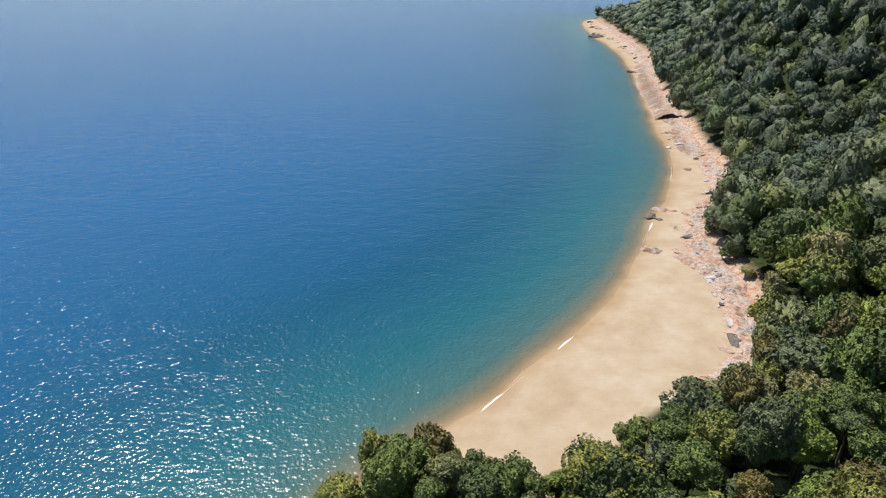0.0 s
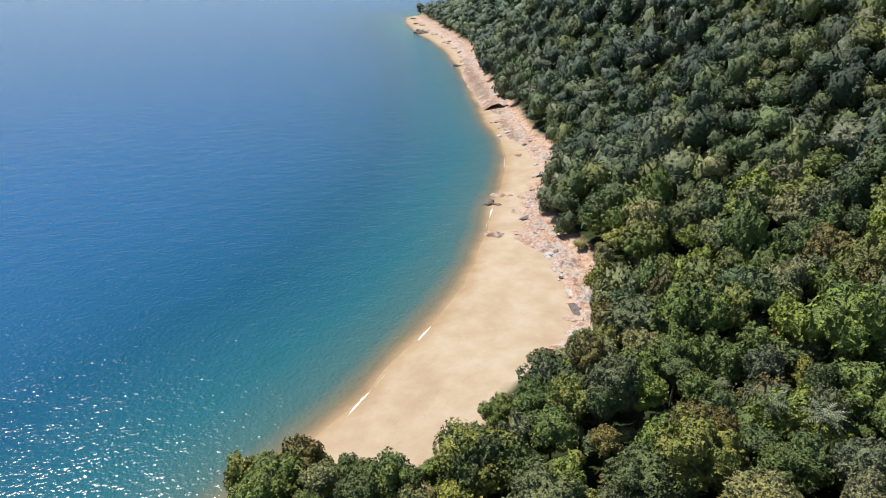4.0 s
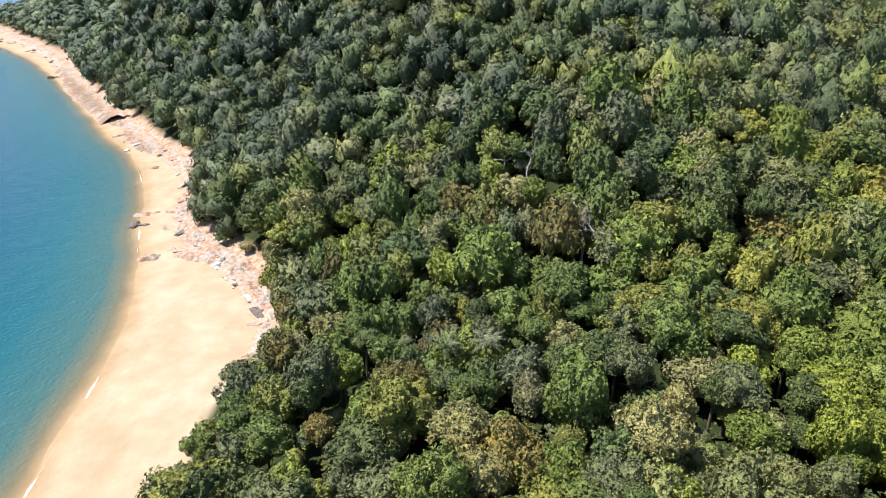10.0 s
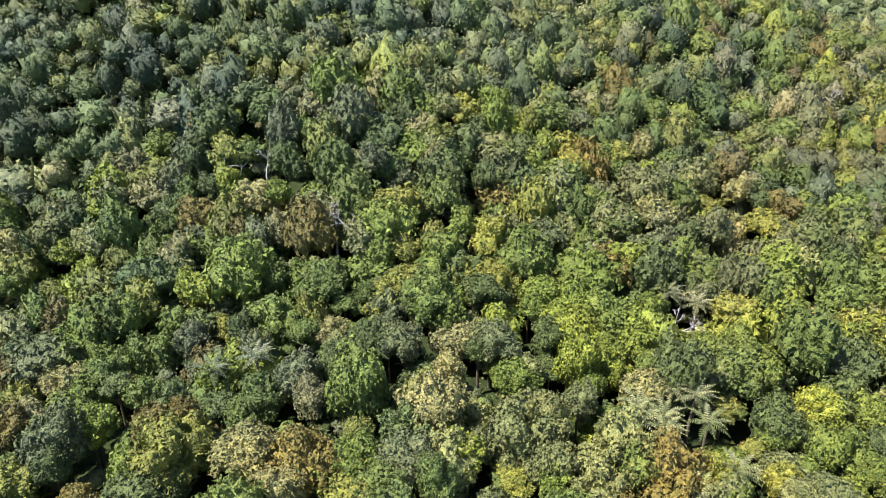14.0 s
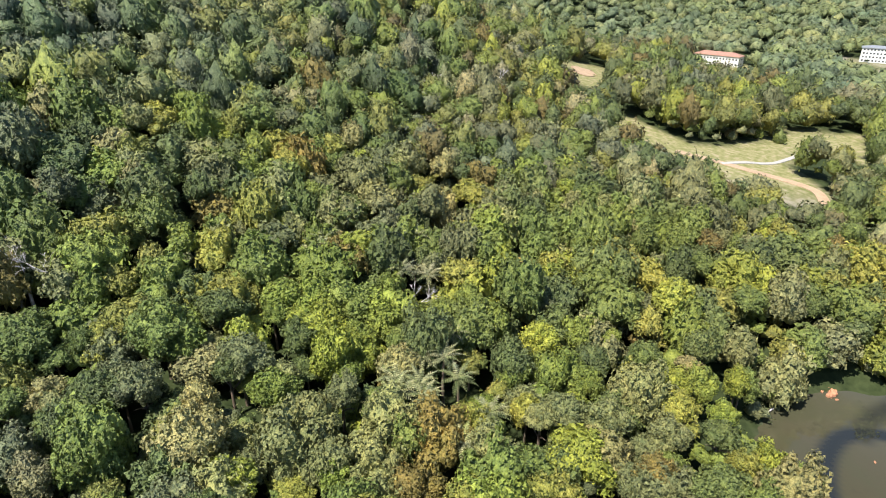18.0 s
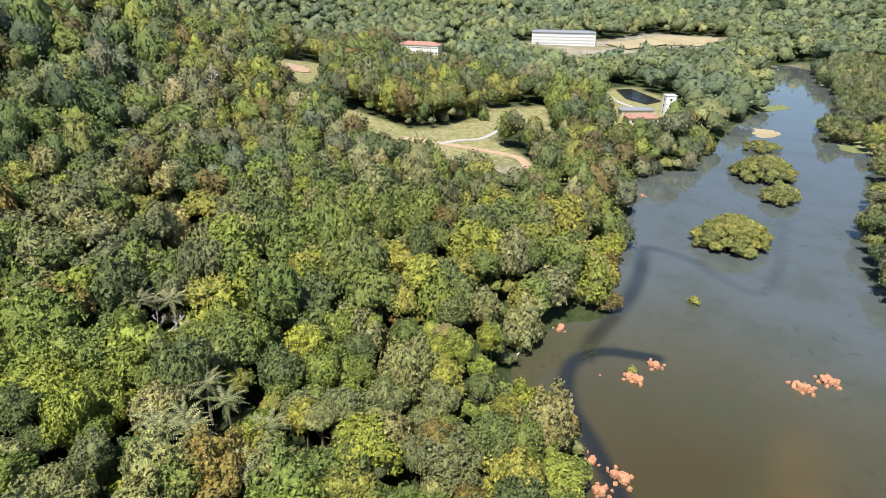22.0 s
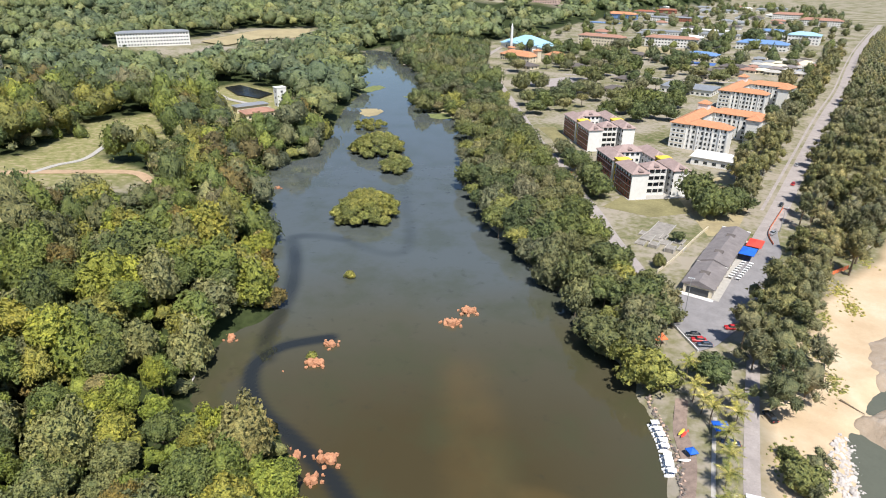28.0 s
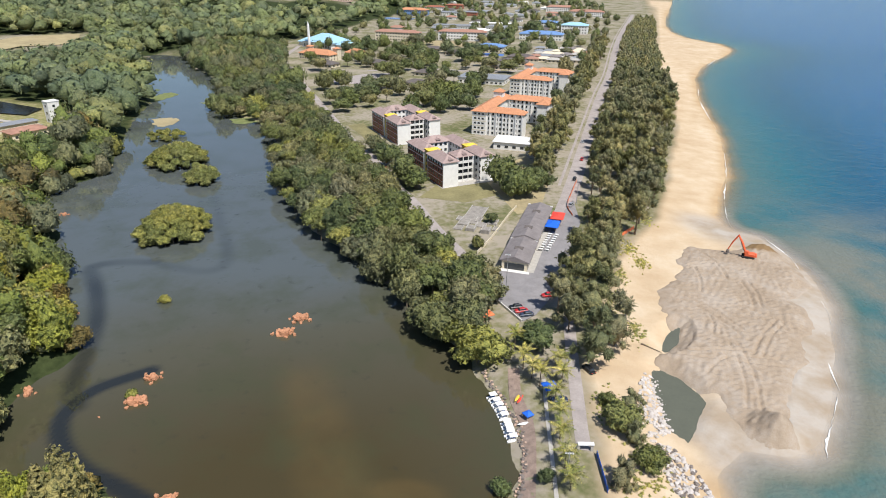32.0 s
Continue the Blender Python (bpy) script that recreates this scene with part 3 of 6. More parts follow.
def crown_shape(seed, lobes, clumps, cards, card, base, tall=0.75, low=-0.4, size=(0.15, 0.27)):
    """A crown of unit radius: limbs' masses of foliage, billowing clumps over them, and leaf sprays. Triangles only."""
    r = np.random.default_rng(seed)
    cents, rads = [np.zeros(3)], [0.58]
    for i in range(lobes):
        a, h = i * 2.4 + r.uniform(-0.6, 0.6), r.uniform(-0.15, 0.9)
        q = r.uniform(0.36, 0.56) * math.sqrt(max(0.1, 1 - h * h))
        cents.append(np.array([math.cos(a) * q, math.sin(a) * q, h * r.uniform(0.3, 0.55)]))
        rads.append(r.uniform(0.32, 0.50))
    D = r.normal(0, 1, (clumps, 3))
    D[:, 2] = np.abs(D[:, 2]) * 1.1 - 0.45
    D /= np.linalg.norm(D, axis=1)[:, None]
    far = reach(D, cents, rads)
    bumps, sizes = list(D * (far * r.uniform(0.84, 1.02, clumps))[:, None]), list(r.uniform(*size, clumps))

    def skin(U):
        return np.maximum(reach(U, cents, rads) * 0.78, reach(U, bumps, sizes))
    U, F = base
    W = U * (skin(U) * (0.9 + r.normal(0, 0.04, len(U))))[:, None]
    F = F[W[F][:, :, 2].mean(1) > low]
    # leaf sprays that stand off the clumps
    u = r.normal(0, 1, (cards, 3))
    u[:, 2] = np.abs(u[:, 2]) * 1.05 - 0.35
    u /= np.linalg.norm(u, axis=1)[:, None]
    p = u * (skin(u) * (1.05 - 0.17 * r.random(cards) ** 1.5))[:, None]
    # they face out of their own clump
    hub = np.array(bumps)
    near = ((p[:, None, :] - hub[None]) ** 2).sum(2)
    n = p - hub[near.argmin(1)]
    n = n / (np.linalg.norm(n, axis=1)[:, None] + 1e-6) + [0, 0, 0.25]
    t1 = np.cross(n + r.normal(0, 0.42, (cards, 3)), r.normal(0, 1, (cards, 3)))
    t1 /= np.linalg.norm(t1, axis=1)[:, None] + 1e-6
    t2 = np.cross(n + r.normal(0, 0.42, (cards, 3)), t1)
    t2 /= np.linalg.norm(t2, axis=1)[:, None] + 1e-6
    s = (card * r.uniform(0.55, 1.45, cards))[:, None]
    T = np.stack([p - t1 * s - t2 * s * 0.4, p + t2 * s * 0.9 + u * s * 0.35, p + t1 * s - t2 * s * 0.3], 1).reshape(-1, 3)
    V = np.concatenate([W, T]) * [1, 1, tall]
    F = np.concatenate([F, len(W) + np.arange(3 * cards).reshape(-1, 3)])
    used, inv = np.unique(F, return_inverse=True)
    return V[used], inv.reshape(F.shape)


def limb_tube(path, radii, sides=6):
    """A tapered tube along a path of points."""
    path = [np.array(p, float) for p in path]
    V, F = [], []
    for i, (p, q) in enumerate(zip(path, radii)):
        d = path[min(i + 1, len(path) - 1)] - path[max(i - 1, 0)]
        d /= np.linalg.norm(d) + 1e-9
        s = np.cross(d, [0.3, 1, 0.2])
        s /= np.linalg.norm(s)
        t = np.cross(d, s)
        for k in range(sides):
            a = 2 * math.pi * k / sides
            V.append(p + q * (math.cos(a) * s + math.sin(a) * t))
    for i in range(len(path) - 1):
        for k in range(sides):
            a, b = i * sides + k, i * sides + (k + 1) % sides
            F += [[a, b, b + sides], [a, b + sides, a + sides]]
    return np.array(V), np.array(F)


def join(parts):
    VV, FF, n = [], [], 0
    for V, F in parts:
        VV.append(V), FF.append(F + n)
        n += len(V)
    return np.concatenate(VV), np.concatenate(FF)


def trunk_shape(seed, h=1.0, r0=0.035, limbs=3):
    r = np.random.default_rng(seed)
    bend = r.normal(0, 0.03, 2)
    top = np.array([bend[0], bend[1], h])
    parts = [limb_tube([(0, 0, -0.08), (bend[0] * 0.4, bend[1] * 0.4, h * 0.5), top], [r0, r0 * 0.75, r0 * 0.35])]
    for i in range(limbs):
        a = i * 2.4 + r.uniform(-0.4, 0.4)
        b = np.array([bend[0] * 0.6, bend[1] * 0.6, h * r.uniform(0.5, 0.75)])
        e = b + np.array([math.cos(a) * 0.25, math.sin(a) * 0.25, h * r.uniform(0.15, 0.3)])
        parts.append(limb_tube([b, (b + e) / 2 + [0, 0, 0.03], e], [r0 * 0.5, r0 * 0.35, r0 * 0.15], 5))
    return join(parts)


def scatter(name, shapes, places, mat, label, category):
    """Woods too many to count: one mesh, each tree of its own size, turn and tone."""
    VV, FF, TT, n = [], [], [], 0
    r = np.random.default_rng(len(places))
    for x, y, z, rad, hgt in places:
        V, F = shapes[r.integers(len(shapes))]
        a = r.uniform(0, 6.283)
        c, s = math.cos(a), math.sin(a)
        W = np.column_stack([(V[:, 0] * c - V[:, 1] * s) * rad * r.uniform(0.85, 1.15) + x, (V[:, 0] * s + V[:, 1] * c) * rad + y, V[:, 2] * rad * r.uniform(0.9, 1.35) + z + hgt])
        VV.append(W), FF.append(F + n), TT.append(np.full(len(V), r.random()))
        n += len(V)
    ob = new(name, mesh_of(name, np.concatenate(VV), np.concatenate(FF)))
    ob.data.materials.append(mat)
    point_attr(ob.data, "tone", np.concatenate(TT))
    return tagged(ob, label, category, kind="stuff")


def jitter_points(x0, x1, y0, y1, step, seed):
    r = np.random.default_rng(seed)
    X, Y = np.meshgrid(np.arange(float(x0), x1, step), np.arange(float(y0), y1, step * 0.9))
    X[1::2] += step / 2
    P = np.column_stack([X.ravel(), Y.ravel()])
    return P + r.uniform(-0.46, 0.46, P.shape) * step


def in_view(P):
    """The sector round the hovering point that is ever seen; nothing is planted behind it."""
    az = np.degrees(np.arctan2(P[:, 0], P[:, 1])) % 360
    return (az < 212) | (az > 318)


TALL = (1.05, 0.8, 1.35, 0.95)
NEAR = [crown_shape(10 + i, 7, 46, 2200, 0.058, ICO3, TALL[i % 4], -0.5, size=(0.15, 0.28)) for i in range(8)]
MID = [crown_shape(30 + i, 6, 42, 780, 0.080, ICO3, TALL[i % 4] * 1.1, -0.5, size=(0.16, 0.29)) for i in range(8)]
FAR = [crown_shape(50 + i, 5, 26, 280, 0.082, ICO2, TALL[i % 4] * 1.15, -0.5, size=(0.17, 0.3)) for i in range(8)]
WOOD = [crown_shape(60 + i, 4, 14, 44, 0.135, ICO2, 0.9, -0.2, (0.22, 0.36)) for i in range(6)]
TRUNKS = [trunk_shape(70 + i) for i in range(3)]
OPEN = []   # clearings, filled in with the plan of the far side


def clear_of(P, spots=True):
    ok = np.ones(len(P), bool)
    for poly in OPEN if spots else OPEN_LAND:
        ok &= ~(inside(P, np.array(poly, float)))
    for poly in OPEN_LAND:
        # the clearings run on below the view over the trees before them
        for s in (1.05, 1.1, 1.13, 1.2) if poly is OPEN_LAND[0] else (1.05, 1.1, 1.13):
            ok &= ~(inside(P * s, np.array(poly, float)))
    return ok


def in_sight(P, top):
    """Tree tops that no ridge hides from the hovering point and that do not rise past its view."""
    far = np.hypot(P[:, 0], P[:, 1])
    ok = np.degrees(np.arctan2(top - EYE.z, far)) < -0.8
    g = gz.reshape(len(gy), len(gx))
    for t in np.linspace(0.2, 0.96, 48):
        i, j = np.clip(np.searchsorted(gx, P[:, 0] * t), 0, len(gx) - 1), np.clip(np.searchsorted(gy, P[:, 1] * t), 0, len(gy) - 1)
        ok &= g[j, i] - 9 < EYE.z + (top - EYE.z) * t
    return ok

# ---- plan of the far side: clearings in the woods ----
OPEN += OPEN_LAND
# room for the palms that stand out of the canopy
PALM_SPOTS = [(155, 5), (149.6, 0.9), (152, 10), (146, 4), (158, 8), (163, -18), (149, -16), (145, -19), (144, -12), (104, -12), (111, -18), (107, -7), (105, -20), (98, -12), (88, -18),
              (112, -13), (99, -7), (93, -10), (120, -22), (96, -25), (88, 78), (92, 70)]
BARE_SPOTS = [(158, 116), (158, 107), (140, 75), (139, 69), (302, -44), (329, -81), (132, -13), (20, 88), (46, 96), (122, 187), (141, 78)]
OPEN += [[(x + 2.8 * math.cos(k), y + 2.8 * math.sin(k)) for k in (0, 1.26, 2.5, 3.77, 5.0)] for x, y in PALM_SPOTS + BARE_SPOTS]

# ---- buildings ----
M_white = plain("white_render", (0.70, 0.69, 0.66), 0.8, var=0.10)
M_cream = plain("cream_render", (0.62, 0.55, 0.42), 0.8, var=0.12)
M_mauve = plain("mauve_roof_tiles", (0.34, 0.255, 0.235), 0.85, var=0.22, scale=0.5, bump=0.4)
M_orange = plain("orange_roof_tiles", (0.50, 0.235, 0.125), 0.8, var=0.2, scale=0.5, bump=0.4)
M_grey = plain("grey_roof_sheet", (0.20, 0.18, 0.178), 0.8, var=0.25, scale=0.4, bump=0.3)
M_darkroof = plain("dark_roof_tiles", (0.12, 0.105, 0.10), 0.85, var=0.25, scale=0.4, bump=0.3)
M_brownroof = plain("brown_roof_tiles", (0.34, 0.19, 0.14), 0.85, var=0.25, scale=0.4, bump=0.3)
M_blue = plain("blue_roof_sheet", (0.15, 0.26, 0.48), 0.5, var=0.15)
M_aqua = plain("pale_blue_roof_tiles", (0.32, 0.53, 0.68), 0.55, var=0.12)
M_yellow = plain("yellow_render", (0.70, 0.50, 0.07), 0.8, var=0.1)
M_brick = plain("red_brown_panel", (0.30, 0.115, 0.075), 0.85, var=0.3, scale=1.2)
M_red = plain("red_canvas", (0.66, 0.07, 0.05), 0.7, var=0.12)
M_bluecloth = plain("blue_canvas", (0.02, 0.13, 0.62), 0.6, var=0.12)
M_glass = plain("dark_window_glass", (0.03, 0.035, 0.04), 0.12, 0.6, var=0.3, scale=2)
M_metal = plain("galvanised_metal", (0.45, 0.46, 0.47), 0.45, metal=0.6)
M_concrete = plain("concrete", (0.40, 0.38, 0.35), 0.9, var=0.2, scale=0.8, bump=0.2)
M_asphalt = plain("asphalt", (0.24, 0.23, 0.235), 0.9, 0.15, var=0.2, scale=0.25, bump=0.2)
M_pale_road = plain("worn_road", (0.33, 0.295, 0.28), 0.9, 0.15, var=0.22, scale=0.25, bump=0.2)
M_dirt = plain("bare_earth", (0.42, 0.30, 0.20), 0.95, 0.1, var=0.22, scale=0.3, bump=0.3)
M_dryfield = plain("dry_grass", (0.34, 0.285, 0.17), 0.95, 0.1, var=0.25, scale=0.06, bump=0.3)
M_orangecloth = plain("orange_mesh", (0.80, 0.20, 0.08), 0.8, var=0.15)
M_laterite = plain("orange_rock", (0.45, 0.225, 0.13), 0.9, 0.1, var=0.35, scale=0.8, bump=0.8)
M_greyrock = plain("pale_rock", (0.50, 0.46, 0.43), 0.9, 0.1, var=0.3, scale=0.8, bump=0.6)
M_tanrock = plain("pinkish_rock", (0.50, 0.36, 0.28), 0.9, 0.1, var=0.3, scale=0.8, bump=0.7)
M_darkrock = plain("dark_rock", (0.18, 0.155, 0.14), 0.9, 0.1, var=0.4, scale=0.8, bump=0.6)
M_paint_white = plain("white_plastic", (0.75, 0.75, 0.74), 0.4, var=0.06)
M_black = plain("black_paint", (0.015, 0.016, 0.018), 0.25, 0.5, var=0.2)
M_foam = plain("foam", (0.72, 0.72, 0.70), 0.8, var=0.1, scale=3)


def level(x, y):
    """Ground level by the ground's own grid."""
    i, j = int(np.clip(np.searchsorted(gx, x) - 1, 0, len(gx) - 2)), int(np.clip(np.searchsorted(gy, y) - 1, 0, len(gy) - 2))
    u, v = (x - gx[i]) / (gx[i + 1] - gx[i]), (y - gy[j]) / (gy[j + 1] - gy[j])
    g = gz.reshape(len(gy), len(gx))
    return float((g[j, i] * (1 - u) + g[j, i + 1] * u) * (1 - v) + (g[j + 1, i] * (1 - u) + g[j + 1, i + 1] * u) * v)


def part(name, VF, mat, parent, label="", m=None):
    """Links arrays (or a ready mesh) as one mesh object under a thing or a part."""
    me = VF if isinstance(VF, bpy.types.Mesh) else mesh_of(name, VF[0], VF[1], smooth=False)
    if not me.materials:
        me.materials.append(mat)
    ob = new(name, me)
    ob.parent = parent
    if m is not None:
        ob.matrix_local = m
    if label:
        ob["label"] = label
    return ob


def box(x0, x1, y0, y1, z0, z1):
    V = np.array([(x, y, z) for z in (z0, z1) for x, y in ((x0, y0), (x1, y0), (x1, y1), (x0, y1))], float)
    F = np.array([(0, 3, 2), (0, 2, 1), (4, 5, 6), (4, 6, 7), (0, 1, 5), (0, 5, 4), (1, 2, 6), (1, 6, 5), (2, 3, 7), (2, 7, 6), (3, 0, 4), (3, 4, 7)])
    return V, F


def hip(x0, x1, y0, y1, z, h, over=0.7, gable=False, thick=0.25):
    """A hipped (or gabled) roof with an eave of some thickness."""
    x0, x1, y0, y1 = x0 - over, x1 + over, y0 - over, y1 + over
    w, d = x1 - x0, y1 - y0
    ins = 0.0 if gable else min(w, d) / 2
    if w >= d:
        a, b = (x0 + ins, (y0 + y1) / 2), (x1 - ins, (y0 + y1) / 2)
        top = [[4, 5, 9, 8], [6, 7, 8, 9], [5, 6, 9, 9], [7, 4, 8, 8]]
    else:
        a, b = ((x0 + x1) / 2, y0 + ins), ((x0 + x1) / 2, y1 - ins)
        top = [[5, 6, 9, 8], [7, 4, 8, 9], [4, 5, 8, 8], [6, 7, 9, 9]]
    V = [(x, y, q) for q in (z - thick, z) for x, y in ((x0, y0), (x1, y0), (x1, y1), (x0, y1))] + [(*a, z + h), (*b, z + h)]
    F = [(0, 3, 2), (0, 2, 1)]
    for i in range(4):
        j = (i + 1) % 4
        F += [(i, j, j + 4), (i, j + 4, i + 4)]
    for p, q, r, s in top:
        F.append((p, q, r))
        if r != s:
            F.append((p, r, s))
    return np.array(V, float), np.array(F)


WINDOWS = {}


def window_mesh(w, h, mat):
    """A shallow window box: dark glass in a frame with a sill."""
    key = (round(w, 2), round(h, 2), mat.name)
    if key not in WINDOWS:
        V, F = join([box(-w / 2, w / 2, -0.06, 0.04, 0, h)])
        me = mesh_of("window", V, F, smooth=False)
        me.materials.append(mat)
        WINDOWS[key] = me
    return WINDOWS[key]


def windows(parent, face, a0, a1, pos, z0, floors, storey, step, w=1.3, h=1.4, mat=None, name="window"):
    """Rows of windows on one wall: face 'x' or 'y' is the wall's normal axis, at pos; from a0 to a1 along it."""
    n = max(1, int((a1 - a0) / step))
    out = 0.03 if pos[1] > 0 else -0.03
    for f in range(floors):
        for i in range(n):
            a = a0 + (i + 0.5) * (a1 - a0) / n
            z = z0 + f * storey + 0.95
            m = pose(a, pos[0] + out, z) if face == "y" else pose(pos[0] + out, a, z, 0, 0, 90)
            part(name, window_mesh(w, h, mat or M_glass), None, parent, m=m)


def thing_at(name, x, y, ang=0.0, label="", category="", group="", z=None):
    e = new(name)
    e.matrix_world = pose(x, y, level(x, y) if z is None else z, 0, 0, ang)
    return tagged(e, label, category, group)


def hostel(x, y, ang):
    """A four-storey hostel round a court, open to the front: hipped tile roofs, yellow stair towers."""
    b = thing_at("apartment_building", x, y, ang, "four-storey white hostel with mauve tile roofs and yellow stair towers", "building", "hostels with mauve roofs")
    H, S = 12.4, 3.1
    for x0, x1, y0, y1 in ((0, 8, 0, 18), (0, 8, 22, 42), (8, 21, 35, 43), (21, 28.5, 22, 42), (21, 28.5, 2, 18), (10, 19, 6, 14)):
        part("wall", box(x0, x1, y0, y1, -1, H), M_white, b)
        roof = part("roof", hip(x0, x1, y0, y1, H, 2.6), M_mauve, b, "mauve tile roof")
        part("gablet", hip((x0 + x1) / 2 - 1.0, (x0 + x1) / 2 + 1.0, y0 - 0.2, y0 + 2.4, H + 1.1, 0.9, 0.2, True), M_mauve, roof)
    for x0, x1, y0, y1 in ((1, 7, 18, 22), (21.8, 27.6, 18, 22)):
        t = part("stair_tower", box(x0, x1, y0, y1, -1, H + 1.2), M_yellow, b, "yellow stair tower")
        part("roof", hip(x0, x1, y0, y1, H + 1.2, 0.8, 0.5), M_yellow, t)
        windows(t, "x", y0 + 0.5, y1 - 0.5, (x0, -1), 0, 4, S, 3, 2.2, 1.7)
    for y0, y1 in ((0.6, 17.4), (22.6, 41.4)):
        for f in range(4):
            part("spandrel_panel", box(-0.07, 0.0, y0, y1, f * S + 0.05, f * S + (0.95 if f == 3 else 2.75)), M_brick, b, "red-brown panel")
        windows(b, "x", y0, y1, (-0.05, -1), 0, 4, S, 2.4, 1.3, 1.3)
        windows(b, "x", y0, y1, (8, 1), 0, 4, S, 2.8, 1.4, 1.4)
        windows(b, "x", y0, y1, (21, -1), 0, 4, S, 2.8, 1.4, 1.4)
    windows(b, "y", 9, 20, (35, -1), 0, 4, S, 2.6, 1.4, 1.4)
    for f in range(4):
        # dark panel on the wall stands in for the gallery's shade
        part("gallery_opening", box(10.4, 18.6, 5.9, 6.02, f * S + 1.0, f * S + 2.7), M_glass, b, "dark panel for the shade of an open gallery")
        bal = part("balcony", box(10.2, 18.8, 4.7, 6, f * S + 0.0, f * S + 0.15), M_white, b)
        for i in range(3):
            part("parapet", box(10.4 + i * 2.9, 12.8 + i * 2.9, 4.66, 4.78, f * S + 0.15, f * S + 1.05), M_white, bal)
    for i in (10.2, 13.1, 16.0, 18.7):
        part("pier", box(i - 0.15, i + 0.15, 4.7, 5.0, -1, H), M_white, b)
    part("plinth", box(-0.6, 29, -0.6, 43.5, -1, 0.12), M_concrete, b, "concrete plinth")
    part("court_wall", box(8, 21, 20, 20.4, -1, 3.2), M_white, b)


HOSTEL_ANG = math.degrees(math.atan2(-0.51, -0.86))
hostel(20, -280, HOSTEL_ANG)
hostel(52, -353, HOSTEL_ANG)


def orange_hostel(x, y, ang):
    """A five-storey white block with orange hipped roofs: a long wing, two cross wings and a tower."""
    b = thing_at("apartment_building", x, y, ang, "white five-storey hostel with orange tile roofs and a small tower", "building", "hostels with orange roofs")
    H, S = 14.6, 2.9
    for x0, x1, y0, y1 in ((0, 9, 0, 55), (9, 32, 1, 10), (9, 40, 44, 54), (32, 39, 36, 44)):
        part("wall", box(x0, x1, y0, y1, -1, H), M_white, b)
        part("roof", hip(x0, x1, y0, y1, H, 2.6, 0.9), M_orange, b, "orange tile roof")
    t = part("tower", box(1, 7, 40, 46, H, H + 5), M_white, b)
    part("roof", hip(1, 7, 40, 46, H + 5, 2, 0.6), M_orange, t, "orange tile roof")
    windows(b, "y", 0.8, 8.2, (0, -1), 0, 5, S, 2.2, 1.5, 1.1)
    windows(b, "x", 1, 54, (0, -1), 0, 5, S, 3.0, 1.5, 1.2)
    windows(b, "y", 9.5, 31.5, (1, -1), 0, 5, S, 2.3, 1.2, 1.6)
    windows(b, "y", 10, 39, (44, -1), 0, 5, S, 2.8, 1.2, 1.6)
    for i in range(6):
        part("pier", box(11 + i * 4.1, 11.7 + i * 4.1, 0.4, 1, -1, H), M_white, b)
        part("pier", box(11 + i * 5, 11.7 + i * 5, 43.4, 44, -1, H), M_white, b)
    for f in range(1, 5):
        part("floor_band", box(-0.08, 9, -0.1, 0, f * S - 0.15, f * S + 0.2), M_cream, b)


ORANGE_ANG = math.degrees(math.atan2(0.30, -0.954))
orange_hostel(10, -385, ORANGE_ANG)
orange_hostel(-16, -508, ORANGE_ANG)


def simple_building(x, y, ang, w, d, h, wall, roof, rise, label, category="building", floors=1, group="", step=3.0, gable=False):
    """A plain block or house: plinth, walls with windows and a door, and its roof. (x, y) is the middle."""
    b = thing_at("building" if category == "building" else category, x, y, ang, label, category, group)
    s = h / floors
    part("wall", box(-w / 2, w / 2, -d / 2, d / 2, -1.5, h), wall, b)
    if rise > 0:
        part("roof", hip(-w / 2, w / 2, -d / 2, d / 2, h + 0.02, rise, 0.8, gable), roof, b)
    else:
        part("roof", box(-w / 2 - 0.3, w / 2 + 0.3, -d / 2 - 0.3, d / 2 + 0.3, h, h + 0.4), roof, b)
    hh = min(1.5, s * 0.5)
    for pos in ((-d / 2, -1), (d / 2, 1)):
        windows(b, "y", -w / 2 + 0.8, w / 2 - 0.8, pos, 0, floors, s, step, step * 0.5, hh)
    for pos in ((-w / 2, -1), (w / 2, 1)):
        windows(b, "x", -d / 2 + 0.8, d / 2 - 0.8, pos, 0, floors, s, step * 1.3, step * 0.5, hh)
    return b


# the mosque with pale blue roofs and its minaret
mo = thing_at("mosque", 205, -800, -30, "white mosque with pale blue roofs and a slender minaret", "mosque")
part("wall", box(-24, 24, -18, 18, -1, 7), M_white, mo)
part("roof", hip(-24, 24, -18, 18, 7, 9, 2), M_aqua, mo, "pale blue roof")
part("wall", box(-40, -26, -10, 10, -1, 5), M_white, mo)
part("roof", hip(-40, -26, -10, 10, 5, 6, 1.5), M_aqua, mo, "pale blue roof")
part("porch", box(26, 40, -9, 9, -1, 4.5), M_white, mo)
part("roof", hip(26, 40, -9, 9, 4.5, 4.5, 1.5), M_aqua, mo, "pale blue roof")
part("minaret", limb_tube([(8, 22, -1), (8, 22, 26), (8, 22, 27), (8, 22, 31)], [1.7, 1.5, 1.0, 0.1], 10), M_white, mo, "white minaret")
windows(mo, "y", -22, 22, (18, 1), 0, 1, 5, 4, 2, 3)
windows(mo, "y", -22, 22, (-18, -1), 0, 1, 5, 4, 2, 3)

